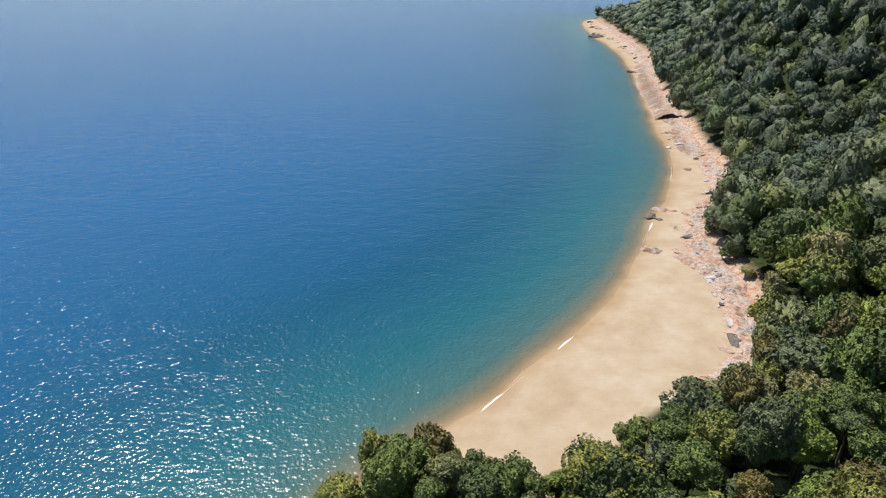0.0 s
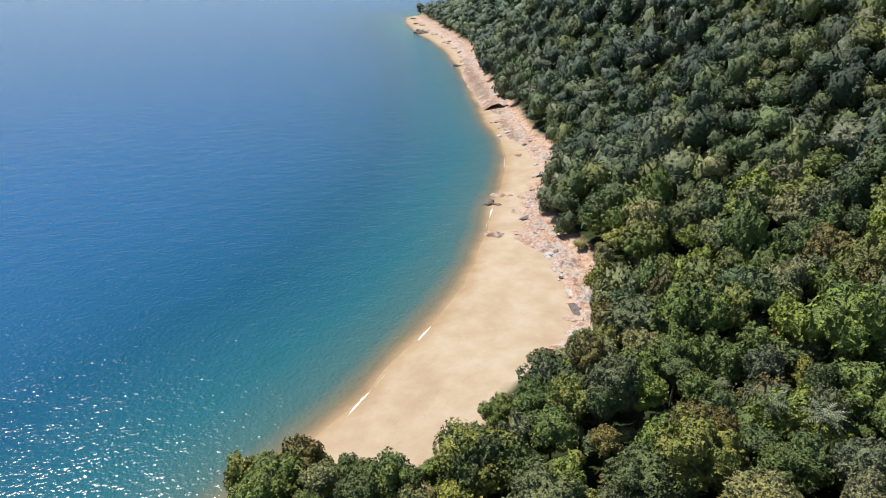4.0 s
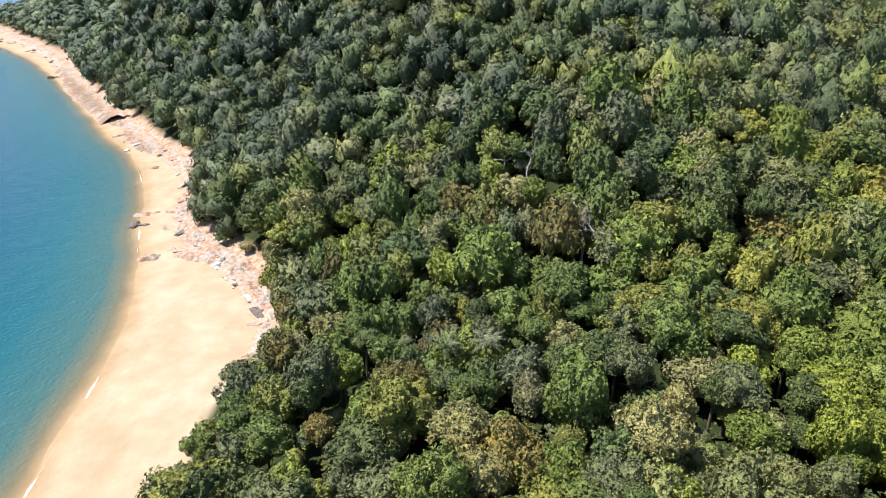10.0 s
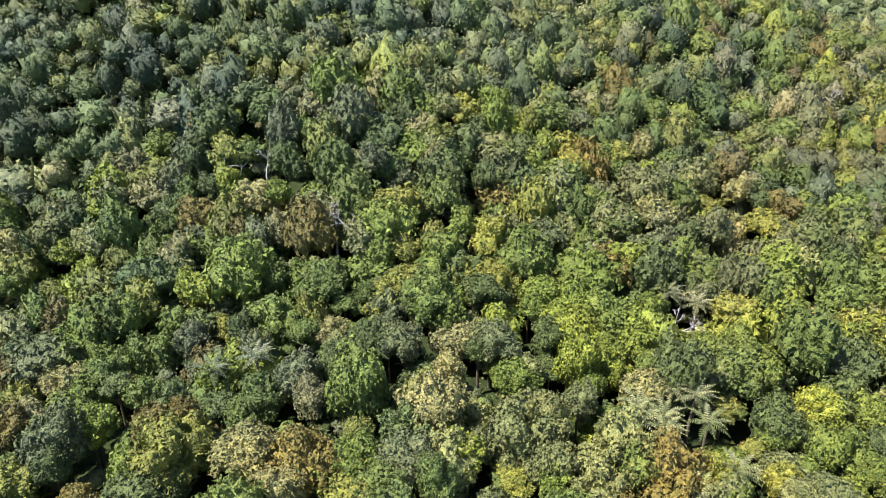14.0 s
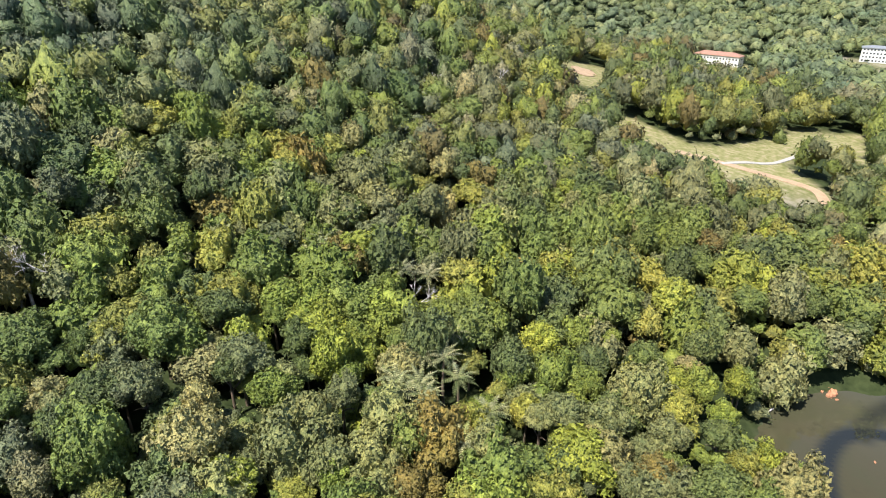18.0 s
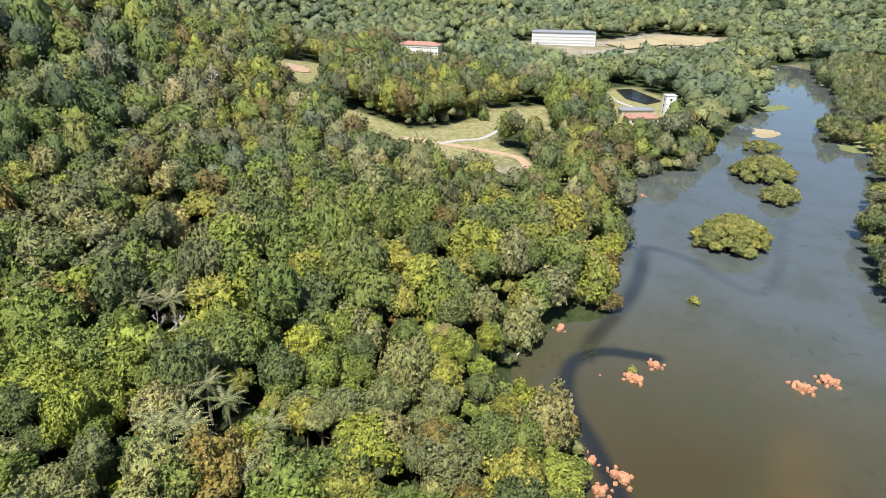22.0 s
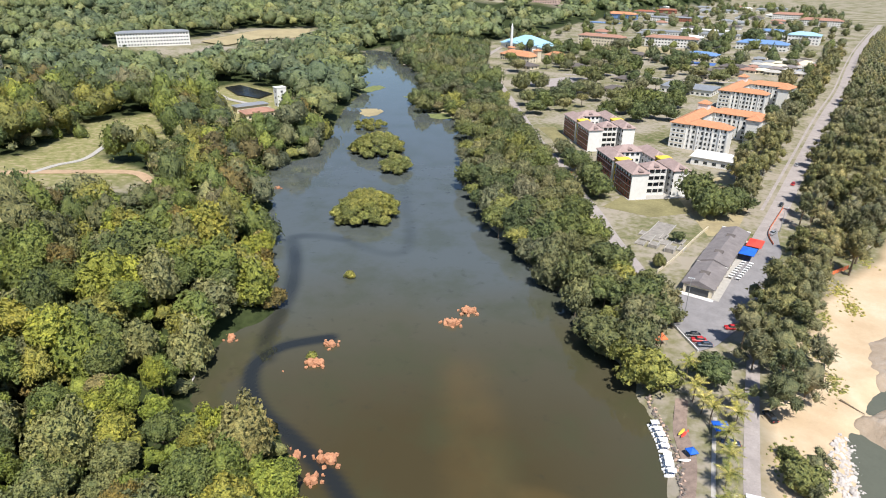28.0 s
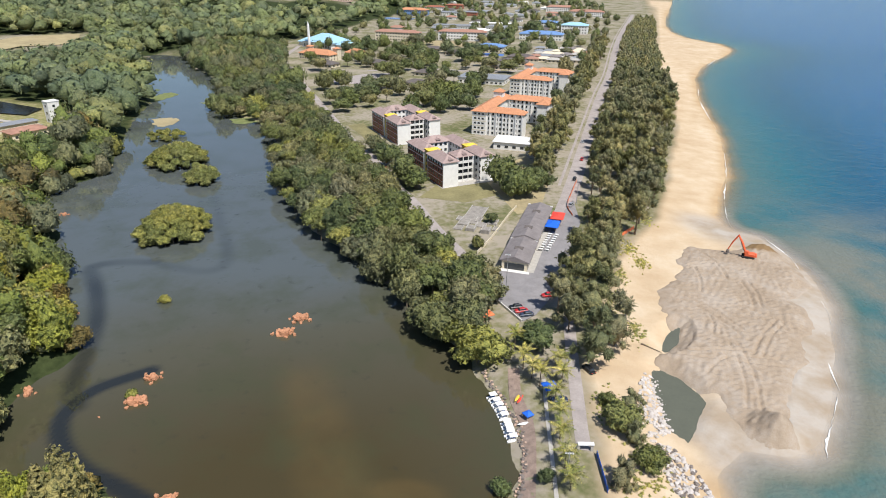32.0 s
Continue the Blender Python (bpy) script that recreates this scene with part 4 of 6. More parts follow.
# the hall with the orange roof and two small towers
hall = simple_building(186, -690, -25, 42, 17, 6.5, M_cream, M_orange, 4.5, "cream hall with an orange tile roof and small towers", floors=2)
for i in (-19, 18):
    t = part("tower", box(i - 3, i + 3, -10, -4, -1, 12), M_cream, hall)
    part("roof", hip(i - 3, i + 3, -10, -4, 12, 1.6, 0.8), M_orange, t, "orange tile roof")
simple_building(150, -715, -25, 22, 14, 5, M_cream, M_orange, 4, "small cream building with an orange tile roof")

TOWN = [
    (127, -885, -14, 62, 15, 11, M_cream, M_brownroof, 3.0, "long cream school block with a brown roof", 3),
    (40, -905, -6, 66, 15, 11, M_white, M_brownroof, 3.0, "long white school block with a red-brown roof", 3),
    (160, -1335, -10, 60, 26, 10, M_blue, M_orange, 4.0, "blue-walled hall with an orange roof", 2),
    (175, -1230, -10, 55, 24, 0.5, M_blue, M_blue, 0.0, "bright blue sports court", 1),
    (90, -1330, -10, 50, 16, 7, M_white, M_metal, 2.0, "low white building with a pale metal roof", 2),
    (50, -1340, -10, 40, 16, 7, M_brick, M_metal, 2.0, "red building with a pale metal roof", 2),
    (0, -785, -14, 34, 20, 7, M_cream, M_blue, 3.0, "cream building with a blue metal roof", 2),
    (-70, -930, -12, 60, 22, 8, M_white, M_blue, 4.0, "white building with bright blue roofs", 2),
    (-128, -1030, -12, 40, 24, 12, M_white, M_aqua, 4.0, "white building with pale blue roofs", 3),
    (-95, -1130, -12, 40, 18, 7, M_white, M_blue, 3.0, "low white building with a blue roof", 2),
    (-190, -1365, -12, 70, 20, 10, M_white, M_brownroof, 4.0, "white block with a red-brown roof", 3),
    (-150, -1500, -12, 60, 18, 10, M_white, M_brownroof, 4.0, "far white block with a red-brown roof", 3),
    (60, -1070, -10, 70, 14, 5, M_white, M_metal, 1.5, "long low white building with a pale metal roof", 1),
    (-20, -1060, -10, 60, 14, 5, M_white, M_metal, 1.5, "long low white shed with a pale metal roof", 1),
    (5, -575, -14, 42, 26, 5, M_white, M_metal, 2.2, "wide white shed with a pale metal roof", 1),
    (-17, -357, -12, 24, 15, 4.5, M_white, M_paint_white, 1.6, "low building with a bright white roof", 1),
    (60, -600, -18, 20, 12, 3.5, M_cream, M_darkroof, 2.6, "bungalow with a dark tile roof", 1),
    (118, -655, -20, 26, 14, 3.5, M_cream, M_darkroof, 3.0, "bungalow with a dark tile roof", 1),
    (165, -640, -25, 22, 14, 3.5, M_cream, M_darkroof, 3.0, "bungalow with a dark tile roof", 1),
    (38, -530, -18, 18, 9, 3.5, M_white, M_metal, 1.6, "small white house with a pale metal roof", 1),
    (62, -545, -18, 20, 12, 3.5, M_cream, M_darkroof, 2.6, "bungalow with a dark tile roof", 1),
    (2, -690, -14, 26, 13, 3.5, M_cream, M_darkroof, 2.6, "bungalow with a dark tile roof", 1),
    (40, -750, -14, 24, 13, 3.5, M_cream, M_darkroof, 2.6, "bungalow with a dark tile roof", 1),
    (-24, -684, -14, 30, 14, 3.8, M_cream, M_darkroof, 2.8, "long bungalow with a dark tile roof", 1),
    (-33, -722, -14, 28, 13, 3.8, M_cream, M_darkroof, 2.8, "long bungalow with a dark tile roof", 1),
    (-14, -650, -14, 26, 13, 3.8, M_cream, M_grey, 2.6, "bungalow with a weathered grey roof", 1),
    (-2, -1120, -10, 80, 14, 5, M_white, M_paint_white, 1.4, "long low building with a white roof", 1),
    (127, -1467, -10, 44, 18, 8, M_white, M_brick, 3.0, "white hall with a dull red roof", 2),
    (88, -1540, -10, 40, 18, 8, M_brick, M_brick, 3.0, "dull red hall among far trees", 2),
    (70, -780, -14, 24, 13, 3.5, M_cream, M_darkroof, 2.6, "bungalow with a dark tile roof", 1),
]
for x, y, an, w, d, h, wall, roof, rise, label, fl in TOWN:
    simple_building(x, y, an, w, d, h, wall, roof, rise, label, floors=fl, step=4.0)
r = np.random.default_rng(21)
for i in range(30):
    # rows of small stalls and houses by the beach road
    x, y = -62 - (i % 6) * 11 - (i // 6) * 4 + r.uniform(-2, 2), -712 - (i // 6) * 23 + (i % 6) * 2 + r.uniform(-3, 3)
    mat, nm = ((M_grey, "grey"), (M_metal, "pale metal"), (M_brownroof, "brown"), (M_cream, "sandy"), (M_concrete, "pale grey"))[r.integers(5)]
    simple_building(x + 15, y, -12 + r.uniform(-4, 4), r.uniform(10, 17), r.uniform(8, 11), 3.3, M_cream, mat, 2.0,
                    "small low house with a %s roof" % nm, "house", 1, "houses by the beach road", 4.0)
for i in range(46):
    x, y = r.uniform(-170, 180), r.uniform(-1900, -960)
    mat, nm = ((M_metal, "pale metal"), (M_white, "white"), (M_brownroof, "red-brown"), (M_metal, "pale metal"), (M_darkroof, "dark"))[r.integers(5)]
    if x < -150 - 0.25 * (-y - 1100):
        continue
    simple_building(x, y, r.uniform(-20, 0), r.uniform(16, 34), r.uniform(11, 16), 4.5, M_white, mat, 3.0, "far house with a %s roof" % nm, "house", 1, "far houses of the town", 11.0)

# the buildings beyond the lagoon's wooded bank
simple_building(590, -366, 40, 44, 15, 9, M_white, M_brownroof, 3.0, "white block with a pinkish roof among trees", floors=2, step=3)
simple_building(567, -552, 49, 74, 15, 14, M_white, M_metal, 2.0, "long white four-storey block with many windows", floors=4, step=3)
simple_building(274, -373, 60, 7, 6, 13, M_white, M_white, 0.0, "tall white windowed water tower block", floors=3, step=3)
simple_building(267, -337, 60, 20, 12, 4, M_cream, M_brownroof, 2.0, "old shed with a faded red-brown roof")
simple_building(282, -349, 60, 22, 8, 4.5, M_cream, M_metal, 1.2, "long shed with a grey metal roof")
simple_building(254, -358, 40, 8, 6, 3.2, M_white, M_grey, 1.2, "small hut with a grey roof", "hut")


M_pink = plain("pinkish_render", (0.60, 0.44, 0.38), 0.8, var=0.12)
simple_building(440, -1285, -8, 70, 16, 13, M_pink, M_brownroof, 3.0, "far pinkish block among the forest", floors=4, step=5)
simple_building(310, -1330, -10, 55, 16, 13, M_pink, M_brownroof, 3.0, "far pinkish block among the forest", floors=4, step=5)


SA = 167.2   # the shops' bearing


def shop_row():
    """Three joined shop roofs with small vents, and the paved front."""
    b = thing_at("shop_row", -6.8, -197, SA, "row of single-storey shops with grey roofs", "shops")
    for i in range(3):
        y0, y1 = i * 19 + 0.0, i * 19 + 18.6
        part("wall", box(0, 9, y0, y1, -1, 3.6), M_cream, b)
        roof = part("roof", hip(0, 9, y0 + 0.4, y1 - 0.6, 3.65 + 0.55 * (i % 2), 1.7, 0.8, True), M_grey, b, "grey roof")
        part("vent", hip(3.2, 5.8, y0 + 7, y0 + 9, 5.0 + 0.55 * (i % 2), 0.8, 0.2, True), M_darkroof, roof)
        part("gutter", box(-0.7, 9.7, y1 - 0.1, y1 + 0.35, 3.6, 4.1), M_white, b, "white parapet")
        for k in range(4):
            # flush dark panels take the place of shade inside open fronts
            part("shopfront", box(8.97, 9.04, y0 + 0.8 + k * 4.4, y0 + 4.2 + k * 4.4, 0.1, 2.7), M_glass, b, "dark panel for the shade of an open shopfront")
        part("pavement", box(9, 11.5, y0 - 0.4, y1 + 0.4, -0.5, 0.2), M_concrete, b)
    part("shopfront", box(1, 8, -0.06, 0.0, 0.3, 2.6), M_glass, b, "dark panel for the shade of an open shopfront")
    part("kerb", box(-1, 10, -2.0, -0.1, -0.5, 0.2), M_white, b)


shop_row()

# ---- roads, yards and paths ----
def ribbon(name, pts, width, mat, label, category, lift=0.07, step=6.0):
    """A road or path laid on the ground along a line."""
    c = smooth_line(pts, step)
    d = np.gradient(c, axis=0)
    d /= np.linalg.norm(d, axis=1)[:, None] + 1e-9
    nrm = np.column_stack([-d[:, 1], d[:, 0]])
    rows = [c + nrm * width * o for o in (-0.5, 0, 0.5)]
    P = np.concatenate(rows)
    z = np.maximum(heights(P)[0], 0.2) + lift
    n = len(c)
    V = np.column_stack([P, z])
    low = V.copy()
    low[:, 2] -= 0.3
    V = np.concatenate([V, low[:n], low[2 * n:]])
    F = []
    for i in range(n - 1):
        for k in range(2):
            a, b = k * n + i, (k + 1) * n + i
            F += [(a, b + 1, b), (a, a + 1, b + 1)]
        F += [(i, 3 * n + i, 3 * n + i + 1), (i, 3 * n + i + 1, i + 1), (2 * n + i, 4 * n + i + 1, 4 * n + i), (2 * n + i, 2 * n + i + 1, 4 * n + i + 1)]
    ob = new(name, mesh_of(name, V, np.array(F), smooth=False))
    ob.data.materials.append(mat)
    return tagged(ob, label, category, kind="structure")


def yard(name, poly, mat, label, category, lift=0.1, z=None, thick=0.4):
    """A level paved or bare patch with an outline."""
    poly = np.array(poly, float)
    bm = bmesh.new()
    zz = [float(q) + lift for q in heights(poly)[0]] if z is None else [z] * len(poly)
    f = bm.faces.new([bm.verts.new((p[0], p[1], q)) for p, q in zip(poly, zz)])
    bmesh.ops.triangulate(bm, faces=[f])
    ext = bmesh.ops.extrude_face_region(bm, geom=list(bm.faces))
    for g in ext["geom"]:
        if isinstance(g, bmesh.types.BMVert):
            g.co.z -= thick
    bmesh.ops.recalc_face_normals(bm, faces=list(bm.faces))
    me = bpy.data.meshes.new(name)
    bm.to_mesh(me)
    bm.free()
    me.materials.append(mat)
    return tagged(new(name, me), label, category, kind="structure")


BEACH_ROAD = [(-26, -215), (-33, -250), (-42, -290), (-60, -376), (-91, -522), (-118, -640), (-154, -820), (-200, -1032), (-300, -1450)]
ribbon("road", BEACH_ROAD, 7.5, M_pale_road, "worn beach road with faded edges", "road")
ribbon("pavement", [(p[0] + 6.4, p[1]) for p in BEACH_ROAD[2:]], 1.4, M_pale_road, "narrow footway along the beach road", "footway", 0.12)
INLAND = [(2, -190), (7, -205), (20, -232), (31, -258), (43, -282), (57, -316), (80, -359), (113, -432), (139, -490), (186, -595), (225, -690), (240, -800)]
ribbon("road", INLAND, 5.0, M_pale_road, "narrow grey inland road beside the trees", "road")
ribbon("road", [(-27, -166), (-26, -150), (-25.5, -140), (-25, -128), (-24.5, -115), (-24.5, -109)], 3.4, M_pale_road, "pale patched lane to the gate", "road", 0.09, 3)
ribbon("road", [(120, -620), (60, -640), (0, -630), (-60, -660)], 6, M_pale_road, "town street", "road")
ribbon("road", [(60, -1000), (20, -820), (-8, -640)], 6, M_pale_road, "town street", "road")
ribbon("road", [(150, -1000), (60, -990), (-60, -1000), (-180, -1010)], 6, M_pale_road, "town street", "road")
ribbon("road", [(-42, -400), (-46, -440), (-55, -480)], 8, M_pale_road, "parking lane beside the hostels", "road", 0.12)
ribbon("pavement", [(-17.2, -134), (-17, -123), (-17, -107), (-17, -90)], 0.9, M_concrete, "concrete garden path", "path", 0.12, 3)
ribbon("pavement", [(-9.5, -138), (-9.8, -126), (-12.0, -118), (-12.2, -107), (-11, -92)], 3.0, plain("stony_earth", (0.27, 0.205, 0.17), 0.95, 0.1, var=0.35, scale=0.7, bump=0.5), "brown earth bank path beside the lagoon", "path", 0.09, 3)
CAR_PARK = [(0.5, -184), (-5, -198), (-16.5, -196), (-22, -215), (-30, -243), (-40, -270), (-40, -243), (-31, -205), (-24, -180), (-17, -166), (-13, -162), (-2, -179)]
yard("pavement", CAR_PARK, M_asphalt, "grey asphalt car park", "car park", 0.0, 2.52)
yard("pavement", [(151, -553), (120, -600), (90, -610), (82, -549), (110, -545)], M_pale_road, "wide pale parking ground", "car park", 0.1)
yard("pavement", [(88, -890), (20, -880), (15, -830), (60, -820), (95, -840)], M_dryfield, "dry bare sports ground", "playing field", 0.1)
yard("pavement", [(-14, -250), (2, -300), (-22, -340), (-32, -300), (-24, -255)], M_dryfield, "dry earth by the trees", "yard", 0.06)
M_lawn = plain("mown_grass", (0.215, 0.195, 0.100), 0.95, 0.1, var=0.3, scale=0.12, bump=0.3)
M_court = plain("blue_court", (0.08, 0.16, 0.42), 0.7, 0.2, var=0.1)
yard("ground_lawn", [(92, -398), (77, -372), (67, -347), (58, -353), (71, -384), (82, -404)], M_lawn, "strip of mown grass beside the hostel", "lawn", 0.05)
yard("ground_lawn", [(24, -283), (-8, -293), (-7, -274), (8, -262), (30, -266)], M_lawn, "worn lawn before the hostel", "lawn", 0.05)
yard("pavement", [(20, -752), (-14, -746), (-16, -766), (18, -772)], M_court, "bright blue games court", "court", 0.12)
# beyond the lagoon
yard("ground_clearing", smooth_line([(462, -172), (458, -184), (446, -181), (432, -172), (436, -163), (450, -166)], 2.5, 1.3, 14, True), M_dirt, "bare clay clearing on the hillside", "clearing", 0.5)
ribbon("road", [(290, -166), (276, -184), (256, -204), (242, -211), (226, -204)], 5.0, M_dirt, "earth track through the grass", "track", 0.3, 3)
ribbon("road", [(275, -183), (278, -198), (278, -214), (292, -240)], 2.5, M_concrete, "pale path through the grass", "path", 0.32, 3)
yard("ground_basin", [(350, -405), (346, -419), (303, -403), (301, -384), (323, -386)], M_black, "black lined treatment basin", "basin", 0.9)
ribbon("road", [(356, -396), (324, -374), (296, -366), (276, -362)], 4, M_concrete, "pale track beside the basin", "track", 0.5, 3)
yard("ground_sand", [(680, -474), (655, -500), (645, -494), (668, -466)], M_dryfield, "bare sandy patch among trees", "bare ground", 1.5)
yard("ground_sand", [(540, -595), (500, -590), (500, -655), (465, -700), (495, -755), (540, -705)], M_dryfield, "dry field beyond the trees", "field", 1.5)
for pts, label in (([(261, -455), (268, -470), (262, -500), (252, -490), (254, -468)], "green marshy spit in the lagoon"),
                   ([(404, -735), (412, -760), (400, -780), (392, -750)], "grassy sand bar at the lagoon's head"),
                   ([(228, -405), (217, -414), (208, -400), (214, -388)], "low sandy spit off the islets"),
                   ([(219, -462), (210, -478), (206, -474), (214, -460)], "patch of floating green weed"),
                   ([(176, -412), (160, -424), (152, -412), (165, -402)], "green weedy edge of the lagoon")):
    yard("ground_marsh", smooth_line(pts, 3, 0.9, 3, True), M_dryfield if "sand" in label else plain("marsh", (0.16, 0.185, 0.07), 0.9, var=0.4, scale=0.3), label, "marsh", 0.1, 0.16, 0.3)

# ---- trees of the lagoon, the town and the long beach ----
def spray_shape(seed, cards=1250, tall=1.25, plumes_n=17):
    """A feathery she-oak crown of unit radius: wispy upright plumes of needles over a few small masses."""
    r = np.random.default_rng(seed)
    VV, FF, n = [], [], 0
    plumes = [(np.array([0, 0, 0.0]), 0.5)]
    for i in range(plumes_n):
        a, h = i * 2.4 + r.uniform(-0.4, 0.4), r.uniform(-0.45, 0.9)
        q = (0.62 if h < 0.3 else 0.62 * (1.25 - h)) * r.uniform(0.6, 1.15)
        plumes.append((np.array([math.cos(a) * q, math.sin(a) * q, h * tall]), r.uniform(0.12, 0.24)))
    for c, q in plumes:
        V, F = ICO1
        W = V * (1 + r.normal(0, 0.22, len(V)))[:, None] * q * np.array([0.85, 0.85, 1.25]) + c
        VV.append(W), FF.append(F + n)
        n += len(W)
    for i in range(cards):
        c, q = plumes[r.integers(len(plumes))]
        u = r.normal(0, 1, 3)
        u[2] = abs(u[2]) - 0.35
        u /= np.linalg.norm(u)
        p = c + u * q * np.array([0.85, 0.85, 1.25]) * r.uniform(0.7, 1.25)
        s = r.uniform(0.07, 0.23)
        d = u + np.array([0, 0, 0.35]) + r.normal(0, 0.35, 3)
        d /= np.linalg.norm(d)
        w = np.cross(d, r.normal(0, 1, 3))
        w /= np.linalg.norm(w) + 1e-6
        w *= s * 0.14
        e = p + d * s - np.array([0, 0, s * 0.4])
        VV.append(np.array([p - w, p + w, e])), FF.append(np.array([[0, 1, 2]]) + n)
        n += 3
    return np.concatenate(VV), np.concatenate(FF)


SPRAY_MESH = [mesh_of("crown", *spray_shape(90 + i)) for i in range(4)]
BROAD_MESH = [mesh_of("crown", *crown_shape(110 + i, 7, 42, 900, 0.078, ICO3, TALL[i])) for i in range(4)]
MANG_MESH = [mesh_of("crown", *crown_shape(120 + i, 5, 40, 900, 0.075, ICO3, 0.9)) for i in range(3)]
TRUNK_MESH = [mesh_of("trunk", *s) for s in TRUNKS]
M_broad = leaf_material("broad_leaves", True, [(0.0, (0.066, 0.092, 0.040)), (0.35, (0.098, 0.124, 0.048)), (0.6, (0.132, 0.136, 0.078)), (0.8, (0.080, 0.106, 0.048)), (1.0, (0.150, 0.148, 0.098))])
for group, mat in ((SPRAY_MESH, M_casu), (BROAD_MESH, M_broad), (MANG_MESH, M_mangrove), (TRUNK_MESH, M_bark)):
    for me in group:
        me.materials.append(mat)


def tree_at(x, y, rad, h, crowns, i, label, group="", name="shade_tree", z=None, flat=1.0):
    tree = thing_at(name, x, y, (i * 137) % 360, label, "tree", group, z)
    t = part("trunk", TRUNK_MESH[i % 3], None, tree)
    t.scale = (h, h, h)
    c = part("crown", crowns[i % len(crowns)], None, tree)
    k = 0.9 + 0.2 * ((i * 0.618) % 1)
    c.location, c.scale = (0, 0, h), (rad, rad * k, rad * flat)
    return tree


r = np.random.default_rng(31)
BELT = BELT_EDGE[1:10] + [(-20, -163), (-26, -188), (-34, -214), (-42, -242), (-49, -290), (-66, -376), (-97, -522), (-124, -650), (-160, -820), (-212, -1060), (-280, -1300)]
belt = np.array(BELT, float)
P = jitter_points(-300, -15, -1250, -148, 8.4, 61)
k = (depth_in(P, belt) > 1.0)
P = P[k & (r.random(len(P)) < np.where(P[:, 1] > -420, 0.85, 0.95))]
P = P[np.argsort(-P[:, 1])]
for i, (x, y) in enumerate(P[:215]):
    tree_at(x, y, 3.8 + 4.6 * r.random() ** 1.6, r.uniform(6, 12), SPRAY_MESH, i, "feathery grey-green casuarina tree of the beach belt", "casuarinas along the beach", "casuarina_tree")
M_casu_far = leaf_material("far_needle_foliage", False, [(0.0, (0.106, 0.122, 0.056)), (0.5, (0.146, 0.152, 0.078)), (1.0, (0.188, 0.180, 0.104))])
rows = [(x, y, level(x, y), r.uniform(4.2, 5.8), r.uniform(6, 9)) for x, y in P[215:]]
scatter("casuarina_belt", [spray_shape(95, 60, plumes_n=11), spray_shape(96, 60, plumes_n=11)], rows, M_casu_far, "long distant belt of grey-green casuarinas behind the beach", "trees")
for i in range(92):
    # the thinner row between the beach road and the town
    t = i / 91
    y = -292 - 560 * t ** 1.15
    x = np.interp(-y, [290, 376, 522, 640, 820, 1032], [-36, -53, -84, -111, -147, -192]) + 7 + r.uniform(0, 11)
    tree_at(x, y, r.uniform(4.6, 7.6), r.uniform(7, 12), SPRAY_MESH, i, "casuarina beside the beach road with thin grey-green foliage", "casuarinas beside the road", "casuarina_tree")

# the dense strip between the lagoon and the inland road
STRIP = RIGHT_BANK[:14] + [(3, -165), (-1, -178)] + [(p[0] + 9.5, p[1] + 4.0) for p in INLAND[:-2]] + [(250, -760), (330, -790)]
strip = np.array(STRIP, float)
P = np.concatenate([jitter_points(-10, 130, -330, -140, 7.6, 65), jitter_points(-10, 345, -800, -330, 9.6, 62)])
P = P[depth_in(P, strip) > -3.0]
P = P[np.argsort(-P[:, 1])]
for i, (x, y) in enumerate(P[:260]):
    crowns = BROAD_MESH if i % 7 else MANG_MESH
    tree_at(x, y, 3.6 + 4.4 * r.random() ** 1.5, r.uniform(4.0, 8.5), crowns, i, "broad green bank tree leaning over the lagoon", "trees along the lagoon bank", "bank_tree", max(level(x, y), 0.1))
M_broad_far = leaf_material("far_broad_leaves", False, [(0.0, (0.066, 0.092, 0.040)), (0.35, (0.098, 0.124, 0.048)), (0.6, (0.132, 0.136, 0.078)), (0.8, (0.080, 0.106, 0.048)), (1.0, (0.150, 0.148, 0.098))])
scatter("bank_trees", FAR, [(x, y, max(level(x, y), 0.1), 4 + 4.5 * r.random() ** 1.5, r.uniform(4, 9)) for x, y in P[260:]], M_broad_far, "dense far trees along the lagoon bank", "trees")

TOWN_TREES = [(-9, -282, 8), (-19, -275, 7), (-13, -270, 6), (-25, -283, 6), (50, -311, 6), (43, -296, 5.5), (38, -285, 6), (33, -277, 5), (62, -337, 5), (56, -326, 5), (-4, -402, 6), (-29, -424, 4.5), (-33, -432, 4),
              (116, -461, 7), (101, -453, 6), (97, -474, 7), (91, -486, 6), (110, -480, 6), (136, -515, 7), (130, -542, 7), (124, -640, 6), (99, -591, 8), (86, -578, 7), (82, -628, 6), (70, -648, 7),
              (68, -710, 7), (52, -759, 7), (29, -694, 8), (20, -700, 7), (53, -491, 8), (34, -442, 6), (28, -483, 8), (14, -454, 6), (44, -515, 8), (38, -470, 8), (48, -460, 7), (8, -559, 6)]
TOWN_TREES += [(20, -495, 7), (12, -500, 6), (98, -663, 6), (167, -793, 7), (142, -770, 8), (150, -780, 7), (94, -806, 9), (80, -838, 8), (-18, -625, 8), (-47, -567, 6), (-53, -494, 5), (-45, -452, 5), (-36, -409, 5),
               (-73, -633, 7), (-60, -1006, 10), (-24, -922, 9), (0, -640, 8), (60, -668, 7), (108, -700, 7), (130, -690, 6), (-3, -239, 2.6), (2, -213, 2.2), (5, -205, 1.2)]
for i, (x, y, q) in enumerate(TOWN_TREES):
    tree_at(x, y, q * 1.2, q * 0.95, BROAD_MESH, i, "spreading shade tree with a dull green crown in the town", "town trees")
P = jitter_points(-260, 330, -1900, -700, 24, 63)
edge = np.interp(-P[:, 1], [700, 1030, 1900], [-120, -185, -400])
